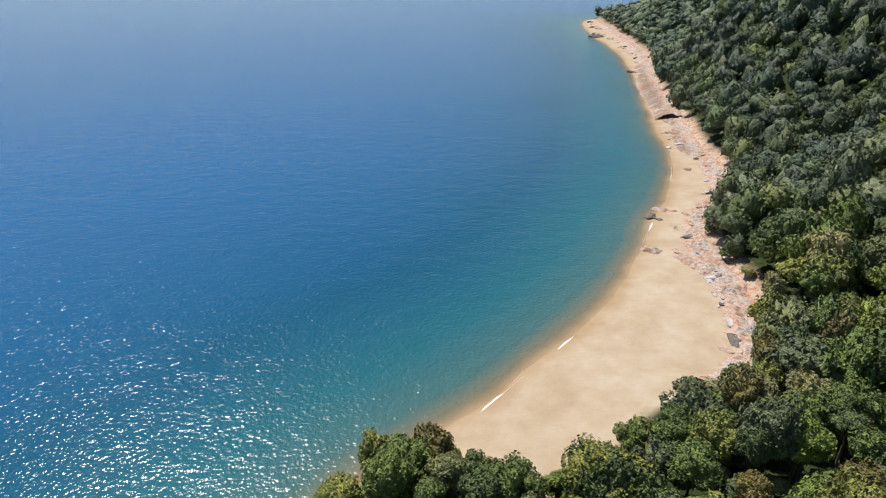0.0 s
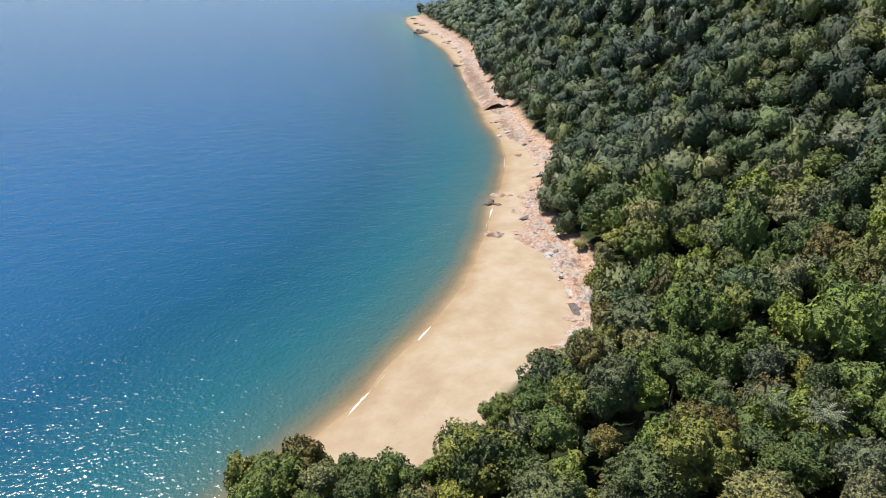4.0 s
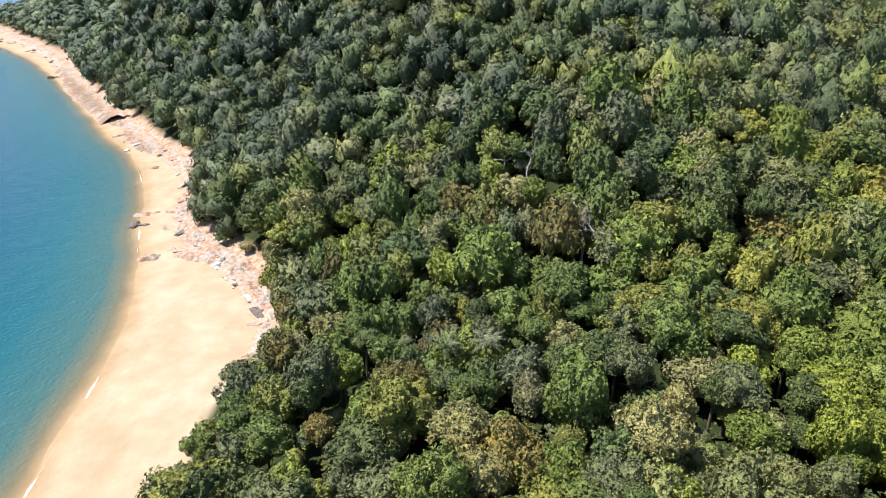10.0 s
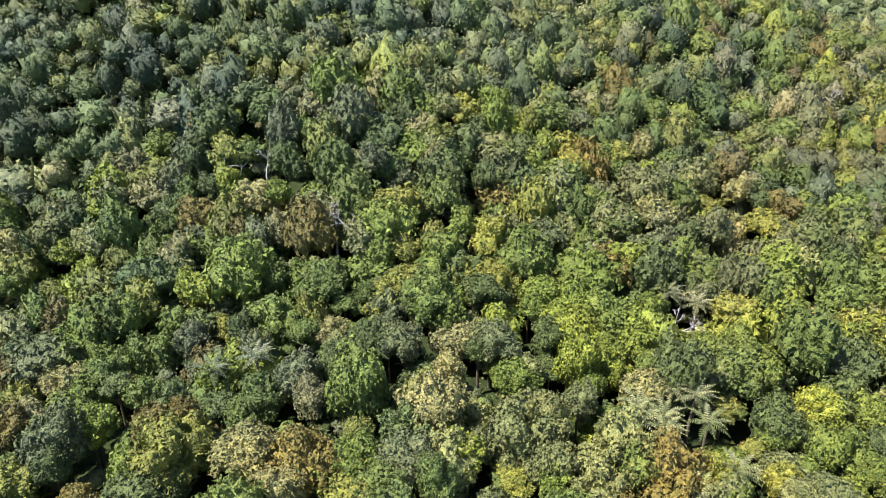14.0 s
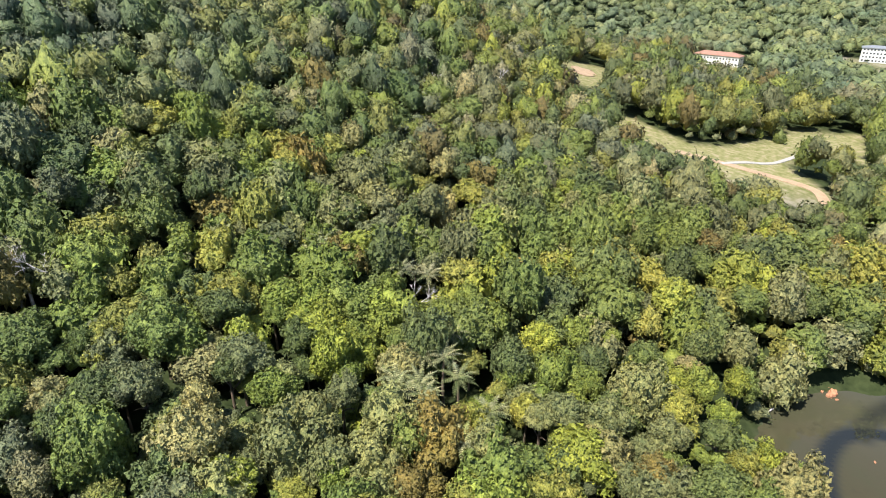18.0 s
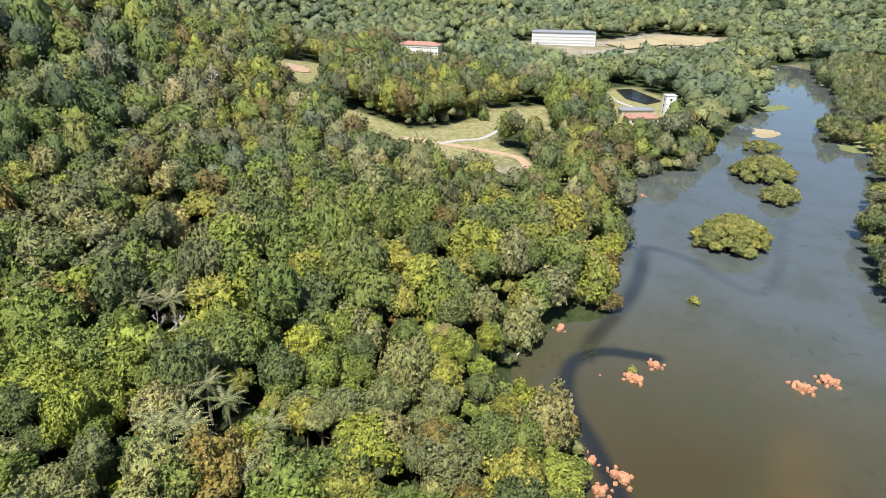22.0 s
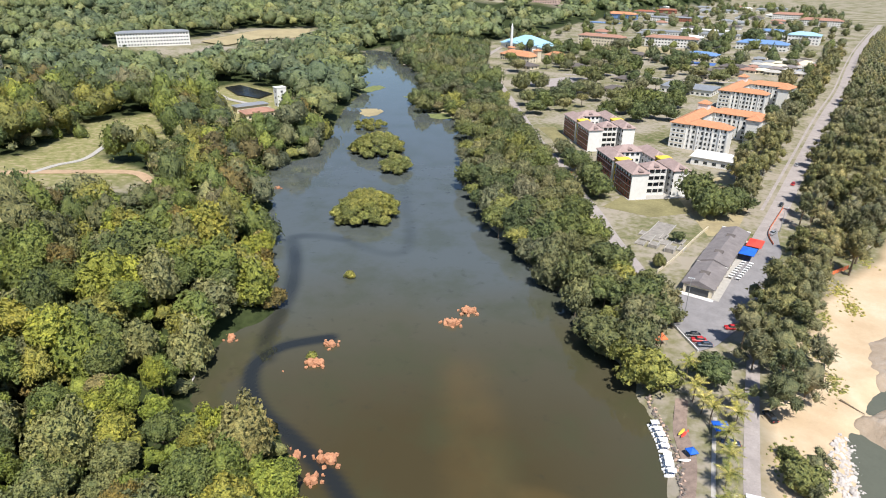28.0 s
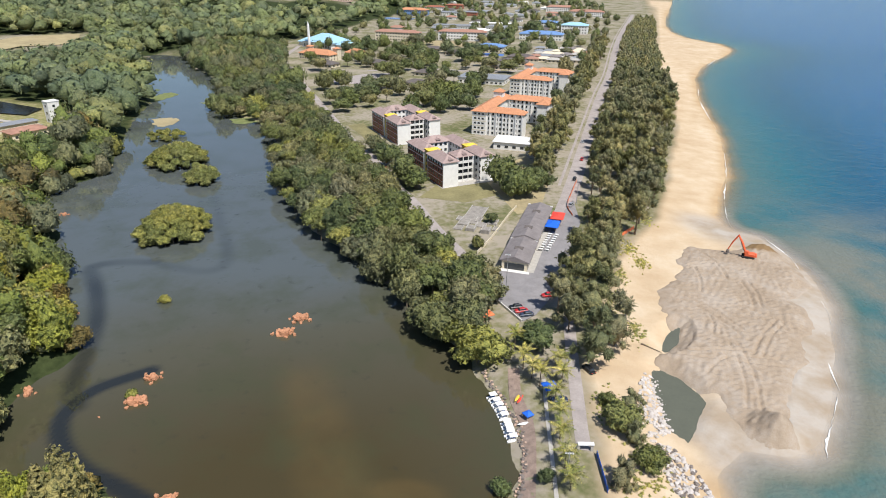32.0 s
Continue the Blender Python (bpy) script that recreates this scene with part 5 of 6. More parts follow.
k = (P[:, 0] > edge) & (depth_in(P, woods) < -4) & (depth_in(P, strip) < -4) & (r.random(len(P)) < 0.36)
scatter("town_trees", FAR, [(x, y, level(x, y), r.uniform(5.5, 9), r.uniform(3.5, 5)) for x, y in P[k]], M_broad_far, "scattered far shade trees among the roofs of the town", "trees")
P = jitter_points(-20, 200, -760, -300, 19, 64)
road = smooth_line(INLAND, 8)
k = (seg_dist(P, road, False) > 6) & (depth_in(P, strip) < -6) & (P[:, 0] > np.interp(-P[:, 1], [290, 376, 522, 640, 820], [-20, -36, -66, -90, -130]))
for box_ in ((-12, 58, -325, -275), (20, 95, -402, -350), (-45, 14, -445, -378), (-75, -10, -570, -500), (80, 155, -625, -545), (-15, 28, -592, -560), (160, 240, -760, -660)):
    k &= ~((P[:, 0] > box_[0]) & (P[:, 0] < box_[1]) & (P[:, 1] > box_[2]) & (P[:, 1] < box_[3]))
k &= (P[:, 1] < -400) & (r.random(len(P)) < 0.36)
for i, (x, y) in enumerate(P[k]):
    tree_at(x, y, r.uniform(5.0, 8.5), r.uniform(5, 8), BROAD_MESH, i, "shade tree with a dull green crown between town houses", "town trees")

# single trees round the lagoon's near end
for i, (x, y, q, h, m, label) in enumerate((
        (0, -141, 8.6, 5.5, MANG_MESH, "large bright green broad-leaved tree by the lagoon"), (-16, -148, 5.6, 4.5, BROAD_MESH, "dense dark green round tree beside the lane"),
        (-34, -118, 5.4, 2.5, MANG_MESH, "low rounded green bush on the sand"), (-38, -106, 4.2, 2.0, MANG_MESH, "low olive-green bush on the sand"), (-37, -123, 4.0, 2.2, SPRAY_MESH, "low bushy casuarina on the sand"), (-32, -126, 2.6, 1.2, MANG_MESH, "low yellow-green bush on the sand"), (-36, -113, 3.4, 1.5, SPRAY_MESH, "low bushy casuarina on the sand"), (-31, -100, 4.0, 2.0, SPRAY_MESH, "low bushy casuarina on the sand"),
        (-6, -97, 2.3, 1.2, BROAD_MESH, "small green shrub at the water's edge"), (-31, -143, 7.5, 7, SPRAY_MESH, "leaning wispy casuarina over the lane"), (-38, -151, 7.5, 7, SPRAY_MESH, "tall wispy casuarina at the beach edge"),
        (-26, -158, 5.5, 7, SPRAY_MESH, "tall wispy casuarina at the beach edge"), (-33, -160, 6.5, 8, SPRAY_MESH, "tall wispy casuarina at the beach edge"), (-36, -170, 6.5, 8, SPRAY_MESH, "tall wispy casuarina at the beach edge"),
        (-29, -170, 6.0, 8, SPRAY_MESH, "tall wispy casuarina at the beach edge"), (-39, -181, 6.5, 8, SPRAY_MESH, "tall wispy casuarina at the beach edge"), (-33, -182, 6.5, 9, SPRAY_MESH, "tall wispy casuarina at the beach edge"),
        (-42, -193, 6.0, 8, SPRAY_MESH, "tall wispy casuarina at the beach edge"), (-36, -196, 6.5, 9, SPRAY_MESH, "tall wispy casuarina at the beach edge"), (-45, -207, 6.0, 8, SPRAY_MESH, "tall wispy casuarina at the beach edge"), (-15, -99, 2.0, 1.6, BROAD_MESH, "small yellow-green shrub beside the path"), (101, -167, 2.2, 0.8, MANG_MESH, "small round bush on a stone in the lagoon"),
        (86, -120, 1.8, 0.9, MANG_MESH, "small pale bush on orange rocks"))):
    tree_at(x, y, q, h, m, i, label, z=max(level(x, y), 0.1))

# low green shrubs in the clearing beyond the lagoon
shrubs = []
for k in range(46):
    u, v = r.random(), r.random()
    x, y = 350 - 42 * u + 20 * v + r.uniform(-2, 2), -188 - 52 * u - 14 * v
    shrubs.append((x, y, level(x, y), r.uniform(2.6, 4.6), r.uniform(0.8, 2.2)))
scatter("shrubs", FAR, shrubs, M_leaf, "low bright green shrubs along the edge of the clearing", "shrubs")

# mangrove islets
for x, y, w, n in ((123, -221, 13.5, 46), (165, -312, 14.5, 44), (140, -284, 7.5, 16), (197, -362, 10.5, 15)):
    for i in range(n):
        a, q = i * 2.4, w * math.sqrt((i + 0.3) / n)
        tree_at(x + math.cos(a) * q, y + math.sin(a) * q * 1.1, r.uniform(2.6, 3.9) * (0.8 if w == 10.5 else 1.0), 1.0 + (2.2 if w == 10.5 else 8.0) * (1 - (q / w) ** 2) * min(1, w / 13) + r.uniform(0, 0.6), MANG_MESH, i, "round olive-green mangrove of an islet in the lagoon",
                "mangrove islets", "mangrove", 0.0, 0.9)


def frond_shape(length=3.4, n=9, seed=1):
    r = np.random.default_rng(seed)
    V, F = [], []
    for i in range(n):
        t = (i + 0.5) / n
        p = np.array([0, t * length, 0.55 * t * length - 0.62 * t * t * length])
        w = 0.75 * math.sin(math.pi * (0.12 + 0.85 * t))
        for s in (-1, 1):
            k = len(V)
            q = p + np.array([s * w, 0.32 * length / n + 0.22, -0.38 * w + r.normal(0, 0.05)])
            V += [p + [0, -0.17, 0], p + [0, 0.17, 0], q + [0, 0.10, 0], q]
            F += [(k, k + 1, k + 2), (k, k + 2, k + 3)]
    VV, FF = limb_tube([(0, length * t, 0.55 * t * length - 0.62 * t * t * length) for t in (0, 0.35, 0.7, 1)], [0.06, 0.05, 0.03, 0.01], 3)
    return join([(np.array(V), np.array(F)), (VV, FF)])


M_frond = leaf_material("palm_fronds", True, [(0.0, (0.16, 0.19, 0.05)), (0.5, (0.26, 0.25, 0.07)), (1.0, (0.36, 0.34, 0.14))])
M_frond_pale = leaf_material("pale_palm_fronds", True, [(0.0, (0.15, 0.18, 0.09)), (0.5, (0.20, 0.215, 0.14)), (1.0, (0.26, 0.265, 0.20))])
FROND = [mesh_of("frond", *frond_shape(3.2, 9, 3)), mesh_of("frond", *frond_shape(4.4, 10, 4))]
FROND[0].materials.append(M_frond)
FROND[1].materials.append(M_frond_pale)
PALM_TRUNK = mesh_of("trunk", *limb_tube([(0, 0, -0.05), (0.02, 0.01, 0.5), (0.0, 0.0, 1.0)], [0.035, 0.026, 0.022], 7))
PALM_TRUNK.materials.append(M_bark)


def palm_at(x, y, h, kind, i, label, group, fronds=13):
    p = thing_at("palm_tree", x, y, (i * 77) % 360, label, "palm tree", group)
    part("trunk", PALM_TRUNK, None, p).scale = (h * (0.8 if kind else 1.0), h * (0.8 if kind else 1.0), h)
    for k in range(fronds):
        m = pose(0, 0, h - 0.1, 0, 0, k * 137.5 + i * 20) @ pose(0, 0, 0, 34 - 62 * (k / fronds) + (k * 31) % 13)
        part("frond", FROND[kind], None, p, m=m)


for i, (x, y) in enumerate(PALM_SPOTS):
    palm_at(x, y, 11.8 + (i * 0.37) % 1 * 3.5, 1, i, "tall forest palm with long pale arching fronds", "forest palms", 15)
for i, (x, y, h) in enumerate(((-16, -131, 6.5), (-19, -124, 6), (-19.4, -117, 6), (-19, -110.5, 6), (-19.5, -103, 6), (-12, -138, 7), (-21.6, -133, 5), (-14, -134, 6), (-21.5, -139, 5), (-20, -97, 5.5), (-10, -147, 7))):
    palm_at(x, y, h * 0.8, 0, i, "coconut palm with yellow-green fronds beside the path", "coconut palms")


def bare_shape(seed):
    r = np.random.default_rng(seed)
    parts = []

    def grow(p, d, l, q, depth):
        e = p + d * l
        parts.append(limb_tube([p, (p + e) / 2 + r.normal(0, 0.05 * l, 3), e], [q, q * 0.8, q * 0.55], 4))
        if depth:
            for _ in range(3 if depth > 1 else 4):
                v = d + r.normal(0, 0.55, 3) + [0, 0, 0.15]
                grow(e, v / np.linalg.norm(v), l * r.uniform(0.55, 0.8), q * 0.55, depth - 1)
    grow(np.array([0, 0, 5.0]), np.array([0, 0, 1.0]), 3.0, 0.17, 4)
    return join(parts)


BRANCH = [mesh_of("bare_crown", *bare_shape(140 + i)) for i in range(3)]
BARE_TRUNK = mesh_of("trunk", *limb_tube([(0, 0, -0.5), (0.1, 0, 3), (0, 0, 5.2)], [0.34, 0.28, 0.22], 7))
for me in BRANCH + [BARE_TRUNK]:
    me.materials.append(M_palegrey)
for i, (x, y) in enumerate(BARE_SPOTS):
    b = thing_at("bare_tree", x, y, i * 50, "leafless pale grey tree standing in the canopy", "tree", "leafless trees")
    q = 0.6 if i in (7, 8) else 1.5
    part("trunk", BARE_TRUNK, None, b).scale = (q, q, q)
    part("bare_crown", BRANCH[i % 3], None, b).scale = (q * 1.1, q * 1.1, q)

# ---- rocks ----
def rock_mesh(seed, mat, flat=0.6):
    r = np.random.default_rng(seed)
    V, F = ICO3 if mat is M_laterite else ICO2
    d = 1 + 0.25 * np.sin(V @ r.normal(0, 2.2, 3)) + 0.18 * np.sin(V @ r.normal(0, 4.5, 3)) + r.normal(0, 0.07, len(V))
    W = np.clip(V * d[:, None], -0.82, 0.9) * [1, 1, flat]
    me = mesh_of("rock", W, F, smooth=False)
    me.materials.append(mat)
    return me


ROCKS = {k: [rock_mesh(200 + 7 * j + i, m, f) for i in range(4)] for j, (k, m, f) in enumerate((("orange", M_laterite, 0.55), ("pale", M_greyrock, 0.5), ("dark", M_darkrock, 0.5), ("tan", M_tanrock, 0.45)))}


def rock(x, y, s, kind, i, parent=None, z=None, long=1.0, name="rock"):
    m = pose(x, y, (level(x, y) if z is None else z) + s * 0.1, (i * 13) % 17 - 8, (i * 7) % 15 - 7, (i * 71) % 360) @ Matrix.Diagonal((s * long, s, s * 0.8, 1))
    if parent is None:
        ob = new(name, ROCKS[kind][i % 4])
        ob.matrix_world = m
        return tagged(ob, {"orange": "rough orange laterite boulder", "pale": "pale weathered granite slab on the sand", "dark": "dark weathered boulder at the water's edge", "tan": "pinkish weathered ledge rock above the sand"}[kind], "rock", "shore rocks")
    ob = part("rock", ROCKS[kind][i % 4], None, parent)
    ob.matrix_world = m
    return ob


r = np.random.default_rng(41)
BAY_ROCKS = [(88, 217, 2), (90, 212, 2.4), (91, 207, 3), (93, 200, 2.6), (93, 193, 3.2), (92, 187, 3.0), (90, 180, 2.4), (87, 172, 2.6), (90, 167, 3.4), (86, 162, 3), (86, 156, 3), (84, 151, 3.2), (82, 142, 3), (103, 223, 3),
             (101, 232, 2.6), (106, 240, 3), (96, 243, 2.4), (100, 236, 2), (132, 300, 3.5), (124, 280, 2.5), (142, 385, 5), (140, 364, 5), (144, 352, 5), (136, 372, 4), (148, 400, 5)]
i = 0
for x, y, s in BAY_ROCKS:
    for k in range(3):
        i += 1
        q = s * (0.12 + 0.55 * r.random() ** 2)
        rock(x + r.uniform(-1, 1) * s * 1.2 + 0.6 * s, y + r.uniform(-1, 1) * s * 1.7, q, ("tan", "pale", "tan", "tan", "pale", "dark", "tan")[(i * 3 + k) % 7], i, long=r.uniform(1.0, 2.4))
for x, y, s, n in ((160, 500, 7, 5), (166, 540, 6, 4), (176, 580, 8, 5), (190, 640, 7, 4), (205, 700, 7, 4), (216, 770, 9, 5), (226, 850, 9, 5), (230, 930, 10, 5), (233, 1020, 11, 5), (246, 1120, 11, 4), (258, 1220, 12, 4)):
    for k in range(n):
        i += 1
        rock(x + r.uniform(2, 14), y + r.uniform(-1, 1) * s * 3, s * r.uniform(0.16, 0.4), ("tan", "tan", "dark", "tan", "tan")[(i + k) % 5], i, long=1.5)
for x, y, s in ((228, 985, 9), (222, 990, 5), (189, 655, 3.5), (193, 652, 2.5), (90, 253, 2.4), (93, 250, 1.6)):
    i += 1
    rock(x, y, s, "dark", i, z=0.0, long=1.6)

# flat ledges along the foot of the bay's woods
veg_foot = smooth_line(VEG[7:14], 3.0, 0.8, 16)
for k, (x, y) in enumerate(veg_foot[np.linspace(0, len(veg_foot) - 1, 42).astype(int)]):
    i += 1
    rock(x - r.uniform(2.5, 6.5), y + r.uniform(-2, 2), r.uniform(0.9, 1.9), ("tan", "tan", "pale", "dark")[k % 4], i, long=r.uniform(1.8, 3.2))

# orange islets in the lagoon
for x, y, s, n, label in ((84, -118.5, 3.0, 6, "heap of bright orange laterite rocks in the lagoon"), (85, -128, 2.6, 4, "heap of bright orange laterite rocks in the lagoon"), (55, -161, 3.2, 6, "flat heap of pale orange rocks in the lagoon"),
                          (57, -152.5, 3.0, 5, "low scattered orange rocks in the lagoon"), (90, -112, 0.7, 1, "small orange rock in the lagoon"), (62, -88.5, 3.0, 5, "heap of orange rocks near the wooded point"),
                          (69, -87, 2.0, 3, "orange rocks under the bank trees"), (61.5, -82, 2.4, 4, "orange rocks under the bank trees"), (179, -235, 2.0, 3, "orange-red rocks off the wooded bank"),
                          (126, -157, 2.2, 3, "orange-red rocks off the wooded bank"), (117, -225, 2.0, 3, "orange rocks at the foot of an islet"), (101, -167.5, 1.2, 2, "stone under a small bush in the lagoon"),
                          (113, -119, 2.4, 3, "orange earth bank at the waterline")):
    e = new("rock_heap")
    e.matrix_world = pose(x, y, 0.05)
    tagged(e, label, "rocks", "orange rock heaps in the lagoon")
    for k in range(2 * n):
        i += 1
        a = k * 2.4
        q = s * (0.55 + 0.35 * (k >= n)) * math.sqrt(k / max(1, 2 * n - 1)) * r.uniform(0.8, 1.2) if n > 1 else 0.3 * k
        k_ = 1.0 if k < n else 0.45
        ob = part("rock", ROCKS["orange"][i % 4], None, e, m=pose(math.cos(a) * q * 1.3, math.sin(a) * q, 0.1, 0, 0, i * 50) @ Matrix.Diagonal((k_ * s * r.uniform(0.3, 0.6), k_ * s * r.uniform(0.25, 0.45), k_ * s * r.uniform(0.5, 1.0), 1)))

# rubble banks on the beach
for poly, kind, n, s0, label in (([(-44, -141), (-47.5, -139), (-46.5, -119), (-40, -113), (-39, -122), (-41, -132)], "pale", 290, 0.5, "bank of broken white stone beside the pool"),
                                 ([(-41, -114), (-45, -112), (-49, -104), (-50, -96), (-44, -94), (-41, -103)], "dark", 230, 0.55, "bank of dark and pale riprap boulders at the shore")):
    poly = np.array(poly, float)
    e = new("riprap")
    c = poly.mean(0)
    e.matrix_world = pose(c[0], c[1], level(*c))
    tagged(e, label, "rubble")
    P = r.uniform(poly.min(0), poly.max(0), (n * 4, 2))
    P = P[inside(P, poly)][:n]
    zz = heights(P)[0]
    for k, (p, q) in enumerate(zip(P, zz)):
        i += 1
        s = s0 * r.uniform(0.5, 1.3)
        kk = kind if k % 3 == 1 else "pale"
        part("rock", ROCKS[kk][i % 4], None, e, m=pose(p[0] - c[0], p[1] - c[1], q - level(*c) + s * 0.15, k % 30, k % 23, k * 71) @ Matrix.Diagonal((s, s, s, 1)))

# the brown stony bank of the lagoon beside the boats
e = new("stone_bank")
e.matrix_world = pose(-9, -115, level(-9, -115))
tagged(e, "low bank of brown broken stone along the lagoon", "rubble")
for k in range(120):
    t = k / 119
    x = np.interp(t, [0, 0.25, 0.5, 0.75, 1], [0, -5, -9, -10, -8]) - 0.6 - 1.6 * r.random()
    y = -138 + 43 * t
    s = r.uniform(0.25, 0.55)
    part("rock", ROCKS[("tan", "dark", "dark")[k % 3]][k % 4], None, e, m=pose(x + 9, y + 115, max(level(x, y), 0.0) - level(-9, -115) + 0.15, k % 30, k % 23, k * 71) @ Matrix.Diagonal((s, s, s, 1)))


# ---- surf ----
def surf(pts, width, seed, label):
    r = np.random.default_rng(seed)
    c = smooth_line(pts, 1.5, 0.08, seed)
    d = np.gradient(c, axis=0)
    d /= np.linalg.norm(d, axis=1)[:, None] + 1e-9
    nrm = np.column_stack([-d[:, 1], d[:, 0]])
    n = len(c)
    w = 0.45 * width * np.sin(np.linspace(0.05, math.pi - 0.05, n)) * np.abs(0.45 + 0.55 * np.sin(np.arange(n) * 0.53 + seed)) * r.uniform(0.4, 1.3, n)
    V = np.concatenate([np.column_stack([c - nrm * w[:, None] / 2, np.full(n, 0.07)]), np.column_stack([c, np.full(n, 0.16)]), np.column_stack([c + nrm * w[:, None] / 2, np.full(n, 0.07)])])
    F = [f for j in range(n - 1) for k in range(2) for f in ((k * n + j, k * n + j + 1, (k + 1) * n + j + 1), (k * n + j, (k + 1) * n + j + 1, (k + 1) * n + j))]
    ob = new("surf", mesh_of("surf", V, np.array(F)))
    ob.data.materials.append(M_foam)
    tagged(ob, label, "surf", kind="stuff")


for k, (pts, w) in enumerate((([(-113, -241), (-116, -220), (-113, -205)], 1.5), ([(-112, -196), (-111, -183), (-108, -173)], 1.2), ([(-104, -168), (-99, -160), (-97, -152), (-94, -139)], 1.8),
                              ([(-92, -136), (-86, -126), (-81, -118), (-79, -113)], 1.8), ([(-104, -250), (-106, -262), (-114, -290), (-128, -330), (-150, -405)], 1.6), ([(-152, -420), (-170, -520), (-186, -580)], 2.2),
                              ([(-231, -712), (-270, -790), (-320, -890)], 3.0))):
    surf(pts, w, 300 + k, "white surf line breaking on the sand")
for k, (pts, w) in enumerate((([(8, 119.5), (12, 124.5), (17, 130.5), (22, 136.5)], 2.6), ([(33, 149), (36, 153), (39.5, 157)], 1.7), ([(79, 225), (83, 233), (90, 248)], 2.0), ([(113, 297), (120, 315), (124, 328)], 1.2))):
    surf(pts, w, 320 + k, "small white wave running up the beach")


# ---- cars, boats and small things ----
def rounded(x0, x1, y0, y1, z0, z1, b=0.12, taper=0.0):
    """A box with chamfered upright and top edges, narrower above by taper."""
    V, F = [], []
    rings = ((z0, 0, 0), (z1 - b, 0, taper * 0.8), (z1, b, taper))
    for z, ins, tp in rings:
        a0, a1, c0, c1 = x0 + ins + tp, x1 - ins - tp, y0 + ins + tp * 0.5, y1 - ins - tp * 0.5
        V += [(a0 + b, c0, z), (a1 - b, c0, z), (a1, c0 + b, z), (a1, c1 - b, z), (a1 - b, c1, z), (a0 + b, c1, z), (a0, c1 - b, z), (a0, c0 + b, z)]
    for k in range(2):
        for j in range(8):
            a, c = k * 8 + j, k * 8 + (j + 1) % 8
            F += [(a, c, c + 8), (a, c + 8, a + 8)]
    F += [(16, 16 + j, 17 + j) for j in range(1, 7)]
    return np.array(V, float), np.array(F)


M_tyre = plain("tyre_rubber", (0.02, 0.02, 0.02), 0.9, var=0.1)


def car(x, y, ang, paint, label, z=2.55):
    c = thing_at("car", x, y, ang, label, "car", "", z)
    part("body", rounded(-2.1, 2.1, -0.86, 0.86, 0.28, 0.85, 0.14), paint, c)
    part("cabin", rounded(-1.5, 1.0, -0.74, 0.74, 0.84, 1.32, 0.1, 0.28), M_glass, c, "dark glazed cabin")
    part("roof_panel", rounded(-1.1, 0.6, -0.58, 0.58, 1.30, 1.40, 0.06), paint, c)
    for sx in (-1.35, 1.35):
        for sy in (-0.80, 0.80):
            w = part("wheel", limb_tube([(sx, sy - 0.1, 0.31), (sx, sy + 0.1, 0.31)], [0.31, 0.31], 10), M_tyre, c)
            part("rim", limb_tube([(sx, sy - 0.13, 0.31), (sx, sy + 0.13, 0.31)], [0.19, 0.19], 8), M_metal, w)
    for sy in (-0.6, 0.6):
        part("headlight", box(2.06, 2.12, sy - 0.18, sy + 0.18, 0.58, 0.74), M_paint_white, c)
        part("tail_light", box(-2.12, -2.06, sy - 0.16, sy + 0.16, 0.6, 0.76), M_red, c)


M_silver = plain("silver_paint", (0.42, 0.43, 0.45), 0.3, 0.5, metal=0.5, var=0.08)
M_carred = plain("red_paint", (0.42, 0.02, 0.02), 0.25, 0.5, var=0.1)
M_navy = plain("dark_blue_paint", (0.03, 0.045, 0.08), 0.25, 0.5, var=0.1)
car(-11.0, -169.4, 18, M_black, "black hatchback parked in the car park")
car(-12.6, -167.2, 18, M_carred, "dark red car parked in the car park")
car(-14.2, -165.2, 18, M_navy, "dark blue car parked in the car park")
car(-5.5, -175.5, 40, M_black, "black car parked by the car park wall")
car(-21.5, -178, 20, M_carred, "red car parked under the casuarinas")
car(-29.4, -139, -60, M_black, "black car parked on sand under a casuarina", level(-29.4, -139))
car(-20.4, -125.5, 10, M_navy, "dark car parked beside the garden path", level(-20.4, -125.5))
car(52, -306, 65, M_carred, "red car standing on the inland road", level(52, -306) + 0.08)
car(54.5, -312, 65, M_paint_white, "white car standing on the inland road", level(54.5, -312) + 0.08)
car(-44, -300, 76, M_black, "dark car on the beach road", level(-44, -300) + 0.08)
car(-52, -335, 76, M_carred, "red car on the beach road", level(-52, -335) + 0.08)
car(-57, -372, 80, M_silver, "silver car on the beach road", level(-57, -372) + 0.08)
car(-67, -377, 20, M_black, "black car parked beside the beach road", level(-67, -377))
car(-38, -262, 60, M_silver, "silver car parked by the orange barrier", 2.55)


def pedal_boat(x, y, ang, label):
    b = thing_at("pedal_boat", x, y, ang, label, "boat", "pedal boats at the bank", 0.02)
    for s in (-0.55, 0.55):
        part("hull", rounded(-1.35, 1.35, s - 0.28, s + 0.28, -0.1, 0.42, 0.12), M_paint_white, b)
    part("deck", rounded(-1.0, 0.9, -0.6, 0.6, 0.34, 0.5, 0.05), M_paint_white, b)
    for s in (-0.3, 0.3):
        part("seat", join([box(-0.7, -0.2, s - 0.24, s + 0.24, 0.5, 0.66), box(-0.82, -0.68, s - 0.24, s + 0.24, 0.5, 1.1)]), M_bluecloth if s < 0 else M_paint_white, b)
    for sx in (-0.9, 0.5):
        for sy in (-0.55, 0.55):
            part("post", box(sx - 0.03, sx + 0.03, sy - 0.03, sy + 0.03, 0.45, 1.6), M_metal, b)
    part("canopy", rounded(-1.15, 0.75, -0.75, 0.75, 1.58, 1.68, 0.05), M_paint_white, b, "white canopy")


